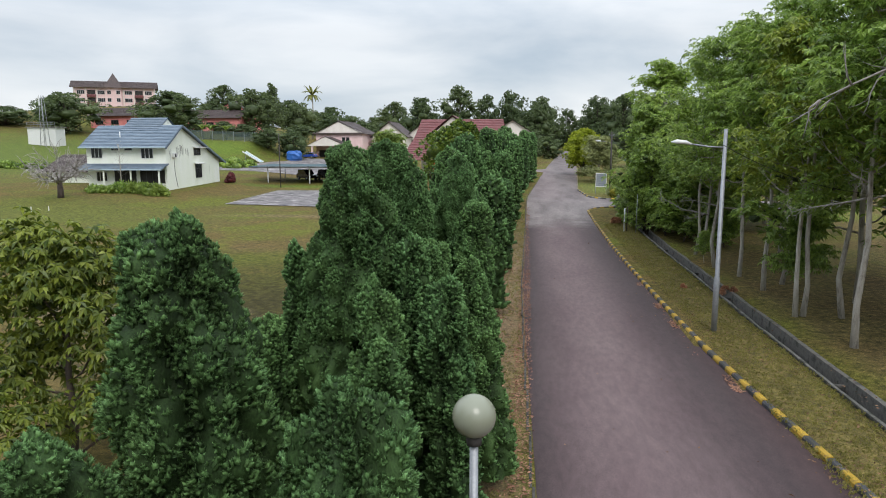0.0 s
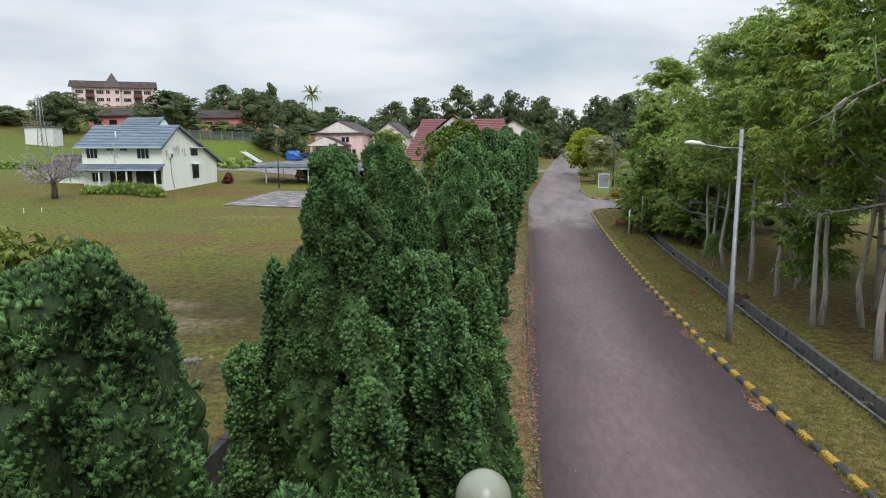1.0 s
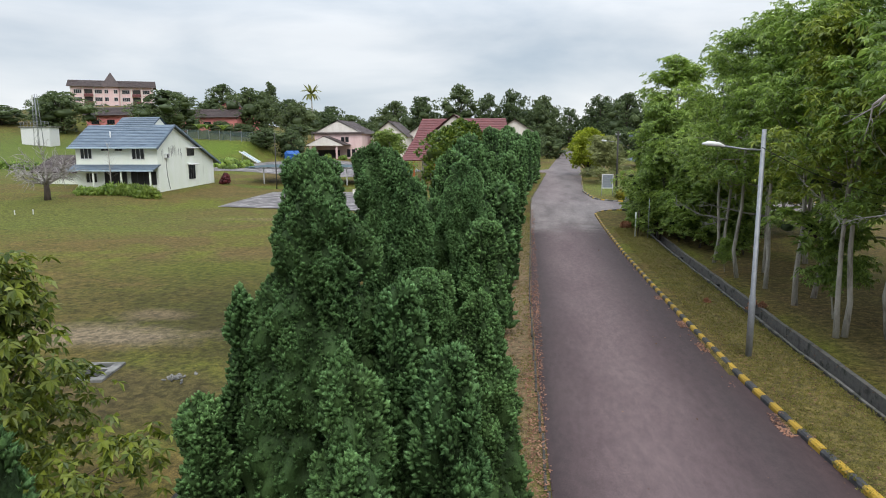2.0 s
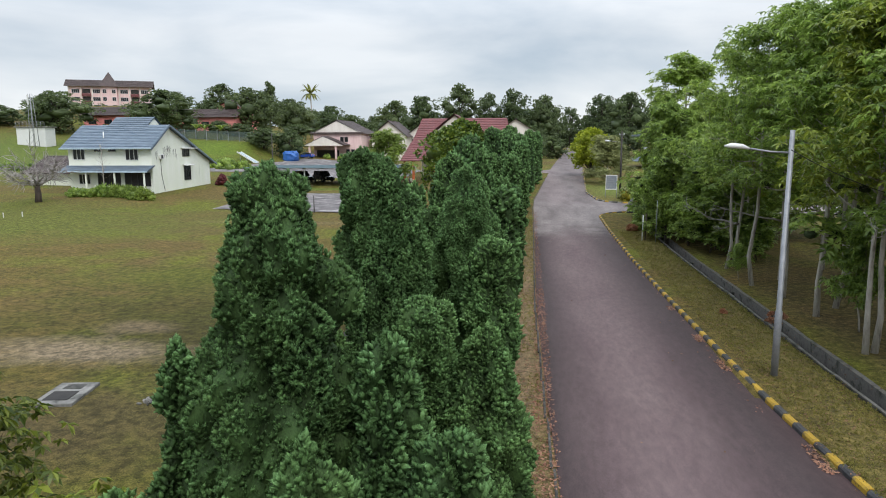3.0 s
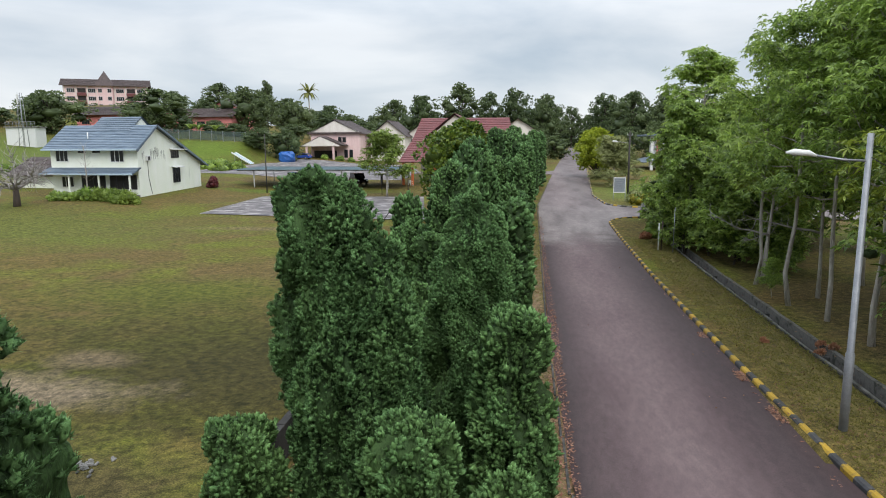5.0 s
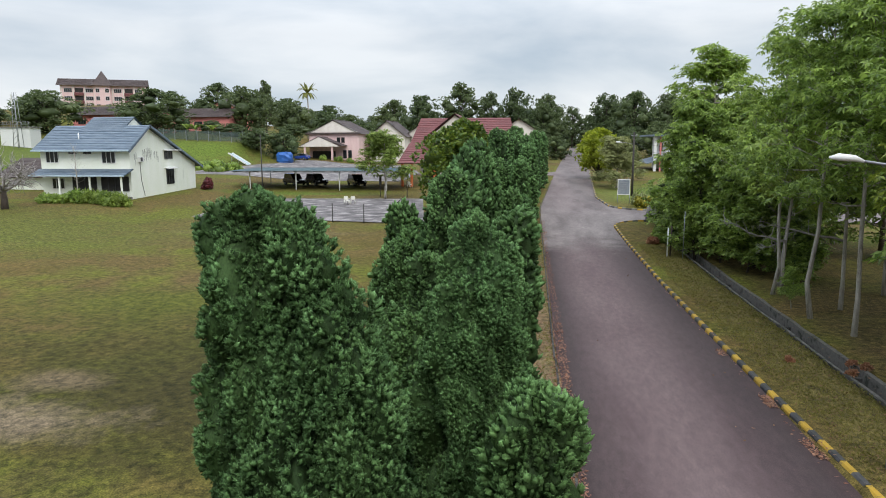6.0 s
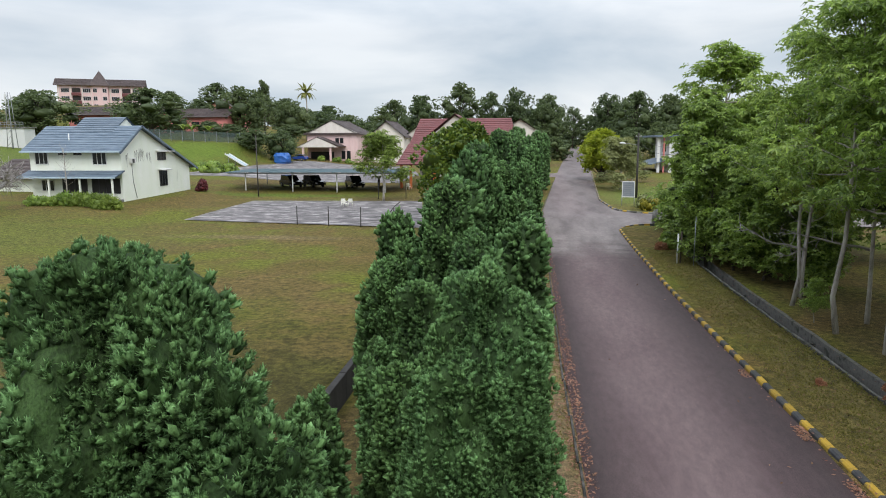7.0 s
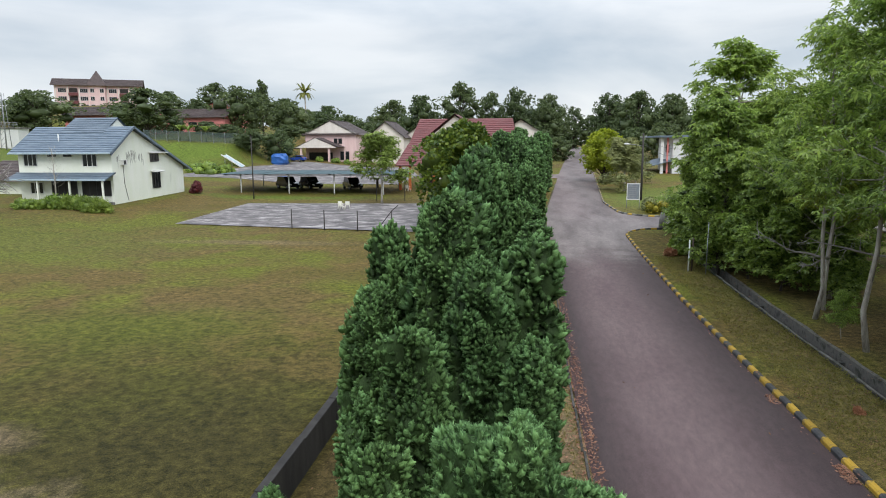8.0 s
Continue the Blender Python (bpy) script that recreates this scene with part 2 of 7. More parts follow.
def asphalt():
    m, n, l, bsdf = shader("worn_asphalt")
    co = n.new("ShaderNodeTexCoord").outputs["Object"]
    xyz = n.new("ShaderNodeSeparateXYZ")
    l.new(co, xyz.inputs[0])
    f = noise_node(n, l, co, 0.5, 5.0, 0.6, (1, 0.25, 1))
    col = ramp_node(n, l, f, 0.3, 0.7, (0.080, 0.0515, 0.055), (0.112, 0.079, 0.080))
    # wheel tracks and the paler, worn crossing
    wv = n.new("ShaderNodeMath")
    wv.operation = "MULTIPLY"
    wv.inputs[1].default_value = 0.151
    bent = n.new("ShaderNodeMath")
    bent.operation = "MULTIPLY_ADD"
    bent.inputs[1].default_value = 1.1
    l.new(noise_node(n, l, co, 0.3, 4.0, 0.6, (1, 0.2, 1)), bent.inputs[0])
    shift = n.new("ShaderNodeMath")
    shift.operation = "SUBTRACT"
    shift.inputs[1].default_value = 0.55
    l.new(xyz.outputs[0], shift.inputs[0])
    l.new(shift.outputs[0], bent.inputs[2])
    l.new(bent.outputs[0], wv.inputs[0])
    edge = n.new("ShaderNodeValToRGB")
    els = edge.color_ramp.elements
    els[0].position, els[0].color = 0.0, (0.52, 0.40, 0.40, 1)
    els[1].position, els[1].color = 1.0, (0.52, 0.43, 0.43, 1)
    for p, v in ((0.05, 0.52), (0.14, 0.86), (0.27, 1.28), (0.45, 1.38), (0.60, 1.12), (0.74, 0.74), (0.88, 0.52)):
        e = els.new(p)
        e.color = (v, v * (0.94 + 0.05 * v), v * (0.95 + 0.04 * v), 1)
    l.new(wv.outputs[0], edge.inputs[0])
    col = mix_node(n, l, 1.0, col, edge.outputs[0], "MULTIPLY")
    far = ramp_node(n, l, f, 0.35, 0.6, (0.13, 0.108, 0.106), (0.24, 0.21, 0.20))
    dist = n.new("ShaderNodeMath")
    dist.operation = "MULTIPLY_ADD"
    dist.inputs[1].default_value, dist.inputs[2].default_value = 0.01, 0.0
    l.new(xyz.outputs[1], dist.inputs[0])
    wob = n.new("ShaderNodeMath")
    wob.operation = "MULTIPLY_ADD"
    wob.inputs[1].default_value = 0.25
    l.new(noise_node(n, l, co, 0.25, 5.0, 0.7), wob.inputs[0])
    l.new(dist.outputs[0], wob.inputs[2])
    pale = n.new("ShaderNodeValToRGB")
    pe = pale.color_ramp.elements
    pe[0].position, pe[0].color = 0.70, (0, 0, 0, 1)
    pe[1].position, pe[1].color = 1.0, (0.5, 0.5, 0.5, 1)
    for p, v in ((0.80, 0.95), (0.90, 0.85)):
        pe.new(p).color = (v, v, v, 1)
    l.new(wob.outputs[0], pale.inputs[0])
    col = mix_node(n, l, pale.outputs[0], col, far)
    g = noise_node(n, l, co, 34.0, 4.0, 0.75)
    col = mix_node(n, l, 0.5, col, ramp_node(n, l, g, 0.32, 0.68, (0.35, 0.35, 0.35), (1.45, 1.45, 1.45)), "MULTIPLY")
    col = mix_node(n, l, 0.7, col, ramp_node(n, l, noise_node(n, l, co, 5.0, 6.0, 0.72, (1, 0.35, 1)), 0.36, 0.64, (0.76, 0.75, 0.76), (1.2, 1.18, 1.18)), "MULTIPLY")
    l.new(col, bsdf.inputs["Base Color"])
    bsdf.inputs["Roughness"].default_value = 0.85
    bump_node(n, l, g, 0.5, 0.006, bsdf)
    return m


M_GRASS = grass_ground()
M_ASPHALT = asphalt()
M_CONCRETE = surface("weathered_concrete", (0.16, 0.155, 0.145), (0.30, 0.29, 0.27), 2.0, 0.9, stain=(0.045, 0.045, 0.04), stain_scale=1.2, stain_lo=0.46)
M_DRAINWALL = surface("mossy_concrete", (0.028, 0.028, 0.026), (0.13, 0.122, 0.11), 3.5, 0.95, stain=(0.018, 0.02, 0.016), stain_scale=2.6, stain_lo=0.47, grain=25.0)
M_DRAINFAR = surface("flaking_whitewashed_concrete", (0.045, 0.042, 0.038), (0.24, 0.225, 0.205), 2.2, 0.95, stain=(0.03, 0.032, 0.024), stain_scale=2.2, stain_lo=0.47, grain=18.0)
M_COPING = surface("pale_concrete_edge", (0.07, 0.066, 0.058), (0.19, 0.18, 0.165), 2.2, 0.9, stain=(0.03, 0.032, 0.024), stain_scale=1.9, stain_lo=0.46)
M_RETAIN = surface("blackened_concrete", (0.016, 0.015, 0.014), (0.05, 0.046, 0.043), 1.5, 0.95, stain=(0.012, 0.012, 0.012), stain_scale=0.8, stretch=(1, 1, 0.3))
M_YELLOW = surface("worn_yellow_paint", (0.42, 0.25, 0.022), (0.64, 0.41, 0.035), 6.0, 0.8, stain=(0.075, 0.062, 0.048), stain_scale=6.0, stain_lo=0.53, random_tint=0.3)
M_BLACK = surface("worn_black_paint", (0.03, 0.03, 0.035), (0.075, 0.075, 0.08), 6.0, 0.8, stain=(0.16, 0.15, 0.13), stain_scale=5.0, stain_lo=0.6, random_tint=0.3)
M_COURT = surface("stained_court_slab", (0.045, 0.039, 0.041), (0.20, 0.18, 0.18), 1.5, 0.85, stain=(0.36, 0.33, 0.325), stain_scale=1.3, stain_lo=0.50, stretch=(0.42, 0.7, 1))
M_STEEL = surface("galvanised_steel", (0.25, 0.26, 0.28), (0.35, 0.36, 0.38), 4.0, 0.5, 0.5, stain=(0.22, 0.21, 0.2), stain_scale=3.0, stain_lo=0.6, bump=0.05)
M_TIMBERPOLE = surface("tarred_pole", (0.03, 0.027, 0.025), (0.06, 0.052, 0.048), 5.0, 0.85, stretch=(6, 6, 0.5))
M_WHITEWALL = surface("lime_white_render", (0.80, 0.84, 0.71), (0.88, 0.90, 0.82), 0.5, 0.85, stain=(0.40, 0.42, 0.36), stain_scale=0.55, stain_lo=0.64, stretch=(1.6, 1.6, 0.35), bump=0.1)
M_PINKWALL = surface("pale_pink_render", (0.70, 0.48, 0.47), (0.82, 0.62, 0.60), 0.6, 0.85, stain=(0.35, 0.3, 0.28), stain_scale=0.5, stain_lo=0.64, stretch=(1.5, 1.5, 0.35), bump=0.1)
M_REDWALL = surface("coral_red_render", (0.62, 0.20, 0.19), (0.75, 0.29, 0.27), 0.6, 0.85, stain=(0.38, 0.14, 0.12), stain_scale=0.4, stain_lo=0.62, bump=0.1)
M_CREAM = surface("cream_render", (0.68, 0.62, 0.56), (0.80, 0.75, 0.69), 0.5, 0.85, stain=(0.4, 0.33, 0.28), stain_scale=0.5, stain_lo=0.63, stretch=(1.5, 1.5, 0.35), bump=0.1)
M_BLUEROOF = surface("blue_roof_tile", (0.085, 0.125, 0.175), (0.19, 0.245, 0.305), 1.2, 0.55, stain=(0.06, 0.09, 0.13), stain_scale=0.7, stain_lo=0.54, stretch=(0.5, 2.5, 2.5), random_tint=0.25)
M_REDROOF = surface("red_clay_tile", (0.12, 0.032, 0.034), (0.20, 0.055, 0.055), 1.2, 0.6, stain=(0.11, 0.03, 0.03), stain_scale=0.5, stretch=(0.5, 2, 2), random_tint=0.2)
M_BROWNROOF = surface("brown_roof_tile", (0.055, 0.04, 0.04), (0.11, 0.08, 0.075), 1.0, 0.75, stain=(0.14, 0.12, 0.11), stain_scale=0.4, stain_lo=0.58, random_tint=0.2)
M_GLASSDARK, _n, _l, _b = shader("dark_window_glass")
_b.inputs["Base Color"].default_value, _b.inputs["Roughness"].default_value = (0.015, 0.018, 0.02, 1), 0.12
M_BARK = surface("pale_bark", (0.30, 0.27, 0.23), (0.52, 0.485, 0.43), 3.0, 0.9, stain=(0.07, 0.05, 0.04), stain_scale=2.0, stretch=(2, 2, 0.5), bump=0.6, dist=0.02)
M_BARKDARK = surface("dark_bark", (0.045, 0.034, 0.028), (0.10, 0.075, 0.06), 3.0, 0.9, stretch=(2, 2, 0.5), bump=0.6, dist=0.02)
M_DEADWOOD = surface("bleached_wood", (0.26, 0.235, 0.22), (0.40, 0.37, 0.35), 3.0, 0.9, stretch=(2, 2, 0.5))
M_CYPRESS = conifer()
M_LEAF = foliage("broad_leaves", (0.110, 0.190, 0.037), (0.40, 0.55, 0.13), translucent=0.5, rough=0.38, gloss=0.5)
M_LEAFTHICKET = foliage("thicket_leaves", (0.095, 0.165, 0.036), (0.38, 0.52, 0.125), translucent=0.5, rough=0.38, gloss=0.5)
M_LEAFLIGHT = foliage("fresh_leaves", (0.115, 0.175, 0.035), (0.31, 0.41, 0.095), translucent=0.4)
M_LEAFMANGO = foliage("glossy_leaves", (0.04, 0.085, 0.02), (0.15, 0.21, 0.03), translucent=0.3, rough=0.4)
M_LEAFSHOOT = foliage("yellow_green_shoots", (0.05, 0.085, 0.015), (0.22, 0.265, 0.04), translucent=0.35, rough=0.4)
M_LEAFGREY = foliage("grey_green_leaves", (0.17, 0.20, 0.085), (0.32, 0.35, 0.17), translucent=0.3)
M_LEAFDARK = foliage("dark_leaves", (0.105, 0.18, 0.038), (0.42, 0.57, 0.135), translucent=0.5, rough=0.38, gloss=0.5)
M_LEAFGOLD = foliage("yellowing_leaves", (0.14, 0.19, 0.028), (0.42, 0.49, 0.075), translucent=0.42, rough=0.38, gloss=0.5)
M_LEAFYELLOW = foliage("yellow_green_leaves", (0.20, 0.27, 0.02), (0.38, 0.43, 0.04), translucent=0.35)
# far leaves lightened and greyed somewhat, distance haze put into the colour
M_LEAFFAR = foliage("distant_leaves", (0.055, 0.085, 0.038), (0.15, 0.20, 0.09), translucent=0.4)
# fill for dense crowns, with the shade of the inside put into its colour
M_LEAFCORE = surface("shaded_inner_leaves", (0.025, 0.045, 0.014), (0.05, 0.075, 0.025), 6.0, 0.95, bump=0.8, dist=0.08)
M_WHITE = surface("white_paint", (0.66, 0.66, 0.65), (0.78, 0.78, 0.77), 4.0, 0.6, stain=(0.5, 0.49, 0.47), stain_scale=2.0, stain_lo=0.65, bump=0.05)

# ---- building tools ----
def thing(name, at, label="", category="", group="", kind="", rz=0.0):
    ob = new(name)
    ob.matrix_basis = pose(*at, 0, 0, rz)
    return tagged(ob, label, category, group, kind)


def mesh_of(bm, name):
    me = bpy.data.meshes.new(name)
    bm.normal_update()
    bm.to_mesh(me)
    bm.free()
    return me


def part(name, bm, material, parent=None, label="", at=None):
    """Links a bmesh or a mesh as one object, under parent if there is one."""
    me = bm if isinstance(bm, bpy.types.Mesh) else mesh_of(bm, name)
    ob = new(name, me)
    if material and not me.materials:
        me.materials.append(material)
    ob.parent = parent
    if at:
        ob.location = at
    if label:
        ob["label"] = label
    return ob


def box(bm, x0, x1, y0, y1, z0, z1, m=None, bevel=0.0):
    place = Matrix.Translation(((x0 + x1) / 2, (y0 + y1) / 2, (z0 + z1) / 2)) @ Matrix.Diagonal((x1 - x0, y1 - y0, z1 - z0, 1))
    r = bmesh.ops.create_cube(bm, size=1.0, matrix=m @ place if m else place)
    if bevel:
        edges = list({e for v in r["verts"] for e in v.link_edges})
        bmesh.ops.bevel(bm, geom=edges, offset=bevel, segments=1, affect="EDGES")
    return bm


def boxes(*dims, bevel=0.0):
    bm = bmesh.new()
    for d in dims:
        box(bm, *d, bevel=bevel)
    return bm


def tube(bm, pts, radii, sides=8, cap=True):
    """A tapered tube along pts."""
    rings = []
    pts = [Vector(p) for p in pts]
    for i, p in enumerate(pts):
        d = (pts[min(i + 1, len(pts) - 1)] - pts[max(i - 1, 0)]).normalized()
        a = d.orthogonal().normalized() if abs(d.z) < 0.9 else d.cross(Vector((1, 0.13, 0))).normalized()
        b = d.cross(a).normalized()
        rings.append([bm.verts.new(p + (a * math.cos(k * 2 * math.pi / sides) + b * math.sin(k * 2 * math.pi / sides)) * radii[i]) for k in range(sides)])
    for r0, r1 in zip(rings, rings[1:]):
        for k in range(sides):
            f = bm.faces.new((r0[k], r0[(k + 1) % sides], r1[(k + 1) % sides], r1[k]))
            f.smooth = True
    if cap:
        bm.faces.new(rings[-1])
        bm.faces.new(rings[0][::-1])
    return bm


def prism(bm, outline, x0, x1):
    """A solid with the outline (y, z) from x0 to x1."""
    a = [bm.verts.new((x0, y, z)) for y, z in outline]
    b = [bm.verts.new((x1, y, z)) for y, z in outline]
    bm.faces.new(a[::-1])
    bm.faces.new(b)
    for i in range(len(outline)):
        j = (i + 1) % len(outline)
        bm.faces.new((a[i], a[j], b[j], b[i]))
    bmesh.ops.recalc_face_normals(bm, faces=bm.faces)
    return bm


def slab(bm, p0, p1, p2, p3, thick):
    """A flat plate through four corners, thick downwards along its normal."""
    ps = [Vector(p) for p in (p0, p1, p2, p3)]
    nrm = (ps[1] - ps[0]).cross(ps[2] - ps[0]).normalized()
    if nrm.z < 0:
        nrm = -nrm
    lo = [bm.verts.new(p - nrm * thick) for p in ps]
    hi = [bm.verts.new(p) for p in ps]
    fs = [bm.faces.new(hi), bm.faces.new(lo[::-1])]
    for i in range(4):
        j = (i + 1) % 4
        fs.append(bm.faces.new((hi[i], lo[i], lo[j], hi[j])))
    bmesh.ops.recalc_face_normals(bm, faces=fs)
    return bm


def unit(v):
    return v / np.maximum(np.linalg.norm(v, axis=-1, keepdims=True), 1e-9)


def leaf_mesh(name, leaves, materials, tips=None, extras=(), smooth=True):
    """A mesh of loose leaves (n, corners, 3); tips: 'tip' value for each corner; extras: (verts, quads, material number, tip values or None)."""
    n, k = leaves.shape[:2]
    vs, loops, starts, mats, tip = [leaves.reshape(-1, 3)], [np.arange(n * k)], [np.arange(n) * k], [np.zeros(n, np.int32)], [np.tile(np.asarray(tips if tips else (0,) * k, np.float32), n)]
    ov, ol = n * k, n * k
    for ev, ef, em, et in extras:
        vs.append(ev)
        loops.append((np.asarray(ef, int) + ov).ravel())
        starts.append(ol + np.arange(len(ef)) * 4)
        mats.append(np.full(len(ef), em, np.int32))
        tip.append(np.zeros(len(ev), np.float32) if et is None else et)
        ov, ol = ov + len(ev), ol + len(ef) * 4
    vs, loops, starts, mats, tip = (np.concatenate(v) for v in (vs, loops, starts, mats, tip))
    me = bpy.data.meshes.new(name)
    me.vertices.add(len(vs))
    me.vertices.foreach_set("co", vs.astype(np.float32).ravel())
    me.loops.add(len(loops))
    me.loops.foreach_set("vertex_index", loops.astype(np.int32))
    me.polygons.add(len(starts))
    me.polygons.foreach_set("loop_start", starts.astype(np.int32))
    for m in materials:
        me.materials.append(m)
    me.polygons.foreach_set("material_index", mats)
    me.polygons.foreach_set("use_smooth", (np.arange(len(starts)) >= n) & smooth)
    if tips:
        at = me.attributes.new("tip", "FLOAT", "POINT")
        at.data.foreach_set("value", tip.astype(np.float32))
    me.update()
    me.validate()
    return me


def domes(rng, c, way, radius, stretch=1.3, rows=4, cols=6, rough=0.16):
    """Rough rounded clumps at the centres c, pointing along way. Returns verts, quads and 'tip' values that grow towards the ends."""
    m = len(c)
    a = unit(np.cross(way, rng.normal(size=way.shape)))
    b = np.cross(way, a)
    vs, tip = [], []
    for i in range(rows + 1):
        th = math.pi * (0.04 + 0.72 * (1 - i / rows))
        for k in range(cols):
            ph = 2 * math.pi * (k + 0.5 * (i % 2)) / cols
            s = radius * (1 + rough * rng.normal(size=m))
            vs.append(c + (a * math.cos(ph) + b * math.sin(ph)) * (s * math.sin(th))[:, None] + way * (s * stretch * math.cos(th))[:, None])
            tip.append(np.full(m, 0.45 * (i / rows) ** 1.5))
    vs, tip = np.stack(vs, 1).reshape(-1, 3), np.stack(tip, 1).ravel()
    f = np.array([(i * cols + k, i * cols + (k + 1) % cols, (i + 1) * cols + (k + 1) % cols, (i + 1) * cols + k) for i in range(rows) for k in range(cols)])
    return vs, (f[None] + (np.arange(m) * (rows + 1) * cols)[:, None, None]).reshape(-1, 4), tip


def needles(rng, c, d, n, length, width, spread):
    """n slim pointed sprays at each centre c, spread round the way d."""
    c, d = np.repeat(c, n, 0), np.repeat(d, n, 0)
    way = unit(d + spread * rng.normal(size=d.shape))
    side = unit(np.cross(way, rng.normal(size=d.shape)))
    ln = length * rng.uniform(0.7, 1.25, (len(c), 1))
    wd = width * rng.uniform(0.8, 1.2, (len(c), 1))
    return np.stack([c + side * wd, c + way * ln, c - side * wd], 1)


def blades(rng, c, d, n, length, width, spread, belly=0.55):
    """n slim blades at each centre c, spread round the way d."""
    c, d = np.repeat(c, n, 0), np.repeat(d, n, 0)
    way = unit(d + spread * rng.normal(size=d.shape))
    side = unit(np.cross(way, rng.normal(size=d.shape)))
    ln = length * rng.uniform(0.7, 1.25, (len(c), 1))
    wd = width * rng.uniform(0.8, 1.2, (len(c), 1))
    mid = c + way * ln * belly
    return np.stack([c, mid + side * wd, c + way * ln, mid - side * wd], 1)


def whorls(rng, c, axis, n, length, width, droop=0.25):
    """At each centre a whorl of n broad leaves that spread round the axis and droop."""
    m = len(c)
    a = unit(np.cross(axis, rng.normal(size=axis.shape)))
    b = unit(np.cross(axis, a))
    out = []
    ph = rng.uniform(0, 6.28, m)
    for k in range(n):
        t = ph + k * 2 * math.pi / n + rng.uniform(-0.3, 0.3, m)
        rad = a * np.cos(t)[:, None] + b * np.sin(t)[:, None]
        way = unit(rad + axis * rng.uniform(-0.1, 0.5, (m, 1)) - np.array((0, 0, 1.0)) * droop * rng.uniform(0.3, 1.6, (m, 1)))
        side = unit(np.cross(way, axis + 0.25 * rng.normal(size=axis.shape)))
        ln = length * rng.uniform(0.65, 1.2, (m, 1))
        mid = c + way * ln * 0.55 + axis * ln * 0.06
        tip = c + way * ln - np.array((0, 0, 1.0)) * ln * droop * 0.5
        wd = width * rng.uniform(0.8, 1.2, (m, 1))
        out.append(np.stack([c, mid + side * wd, tip, mid - side * wd], 1))
    return np.concatenate(out)


def lump(rng, centre, radii, rows=7, cols=10, rough=0.18):
    """A lumpy closed form (verts, quads) for the dense inside of a crown."""
    vs, fs = [], []
    for i in range(rows + 1):
        th = math.pi * (0.02 + 0.96 * i / rows)
        for k in range(cols):
            ph = 2 * math.pi * k / cols
            s = 1 + rough * rng.normal()
            vs.append((centre[0] + radii[0] * s * math.sin(th) * math.cos(ph), centre[1] + radii[1] * s * math.sin(th) * math.sin(ph), centre[2] + radii[2] * s * math.cos(th)))
    for i in range(rows):
        for k in range(cols):
            fs.append((i * cols + k, (i + 1) * cols + k, (i + 1) * cols + (k + 1) % cols, i * cols + (k + 1) % cols))
    return np.array(vs), np.array(fs)


def join(parts):
    vs, fs, o = [], [], 0
    for v, f in parts:
        vs.append(v)
        fs.append(f + o)
        o += len(v)
    return np.vstack(vs), np.vstack(fs)


# height of the land
PROFILE = ((-60, 0.0), (50, 0.0), (65, 0.2), (80, 0.65), (100, 1.05), (130, 1.9), (150, 2.4), (190, 2.7), (240, 2.7), (440, 3.9), (3000, 6.0))
PY, PZ = zip(*PROFILE)


def road_left(y):
    return max(0.0, y - 86.0) * 0.066 if y > 80 else float(np.interp(y, (12, 18, 25, 36, 60), (0.34, 0.2, 0.02, -0.16, -0.08)))


def step(a, b, v):
    t = min(1.0, max(0.0, (v - a) / (b - a)))
    return t * t * (3 - 2 * t)


def base_height(x, y):
    z = float(np.interp(y, PY, PZ))
    z += 20.0 * math.exp(-(((x + 172) / 75) ** 2 + ((y - 280) / 130) ** 2))
    z += 0.75 * step(-38, -52, x) * step(50, 80, y)
    z += 4.0 * step(141, 151, y) * step(-56, -62, x) * step(-101, -92, x) * (1 - step(190, 260, y))
    return z


def height(x, y):
    z = base_height(x, y)
    if y < 80:
        f = 1 - step(62, 80, y)
        if x < -7.9:
            z += -0.1 * f
        elif x < 0:
            z += f * float(np.interp(x, (-7.9, -5.0, -2.6, 0.0), (-1.05, -0.8, -0.06, 0.0)))
    if x < -9 and y < 67:
        z += (1 - step(60, 67, y)) * 0.10 * (noise.noise((x * 0.12, y * 0.12, 0)) + 0.3 * noise.noise((x * 0.7, y * 0.7, 3)))
    return z

# ---- ground, roads, drain, kerbs ----
DRAIN_L, DRAIN_R, DRAIN_END = 9.5, 10.42, 66.0
ROAD_W, KERB = 6.4, 0.17


def right_edge(y):
    if y > 70:
        return road_left(y) + ROAD_W - 0.15
    return float(np.interp(y, (8, 14, 17, 20, 25, 31, 40, 50, 60, 70), (7.75, 7.32, 7.1, 6.84, 6.5, 6.34, 6.2, 6.15, 6.18, 6.25)))


CORNER = (10.2, 71.2, 3.95)


def on_verge(x, y):
    """Whether the ground between road and drain is raised behind the kerb."""
    if y > 75.3 or x > 10.6:
        return False
    return y < 71.2 or math.hypot(x - CORNER[0], y - CORNER[1]) < CORNER[2]


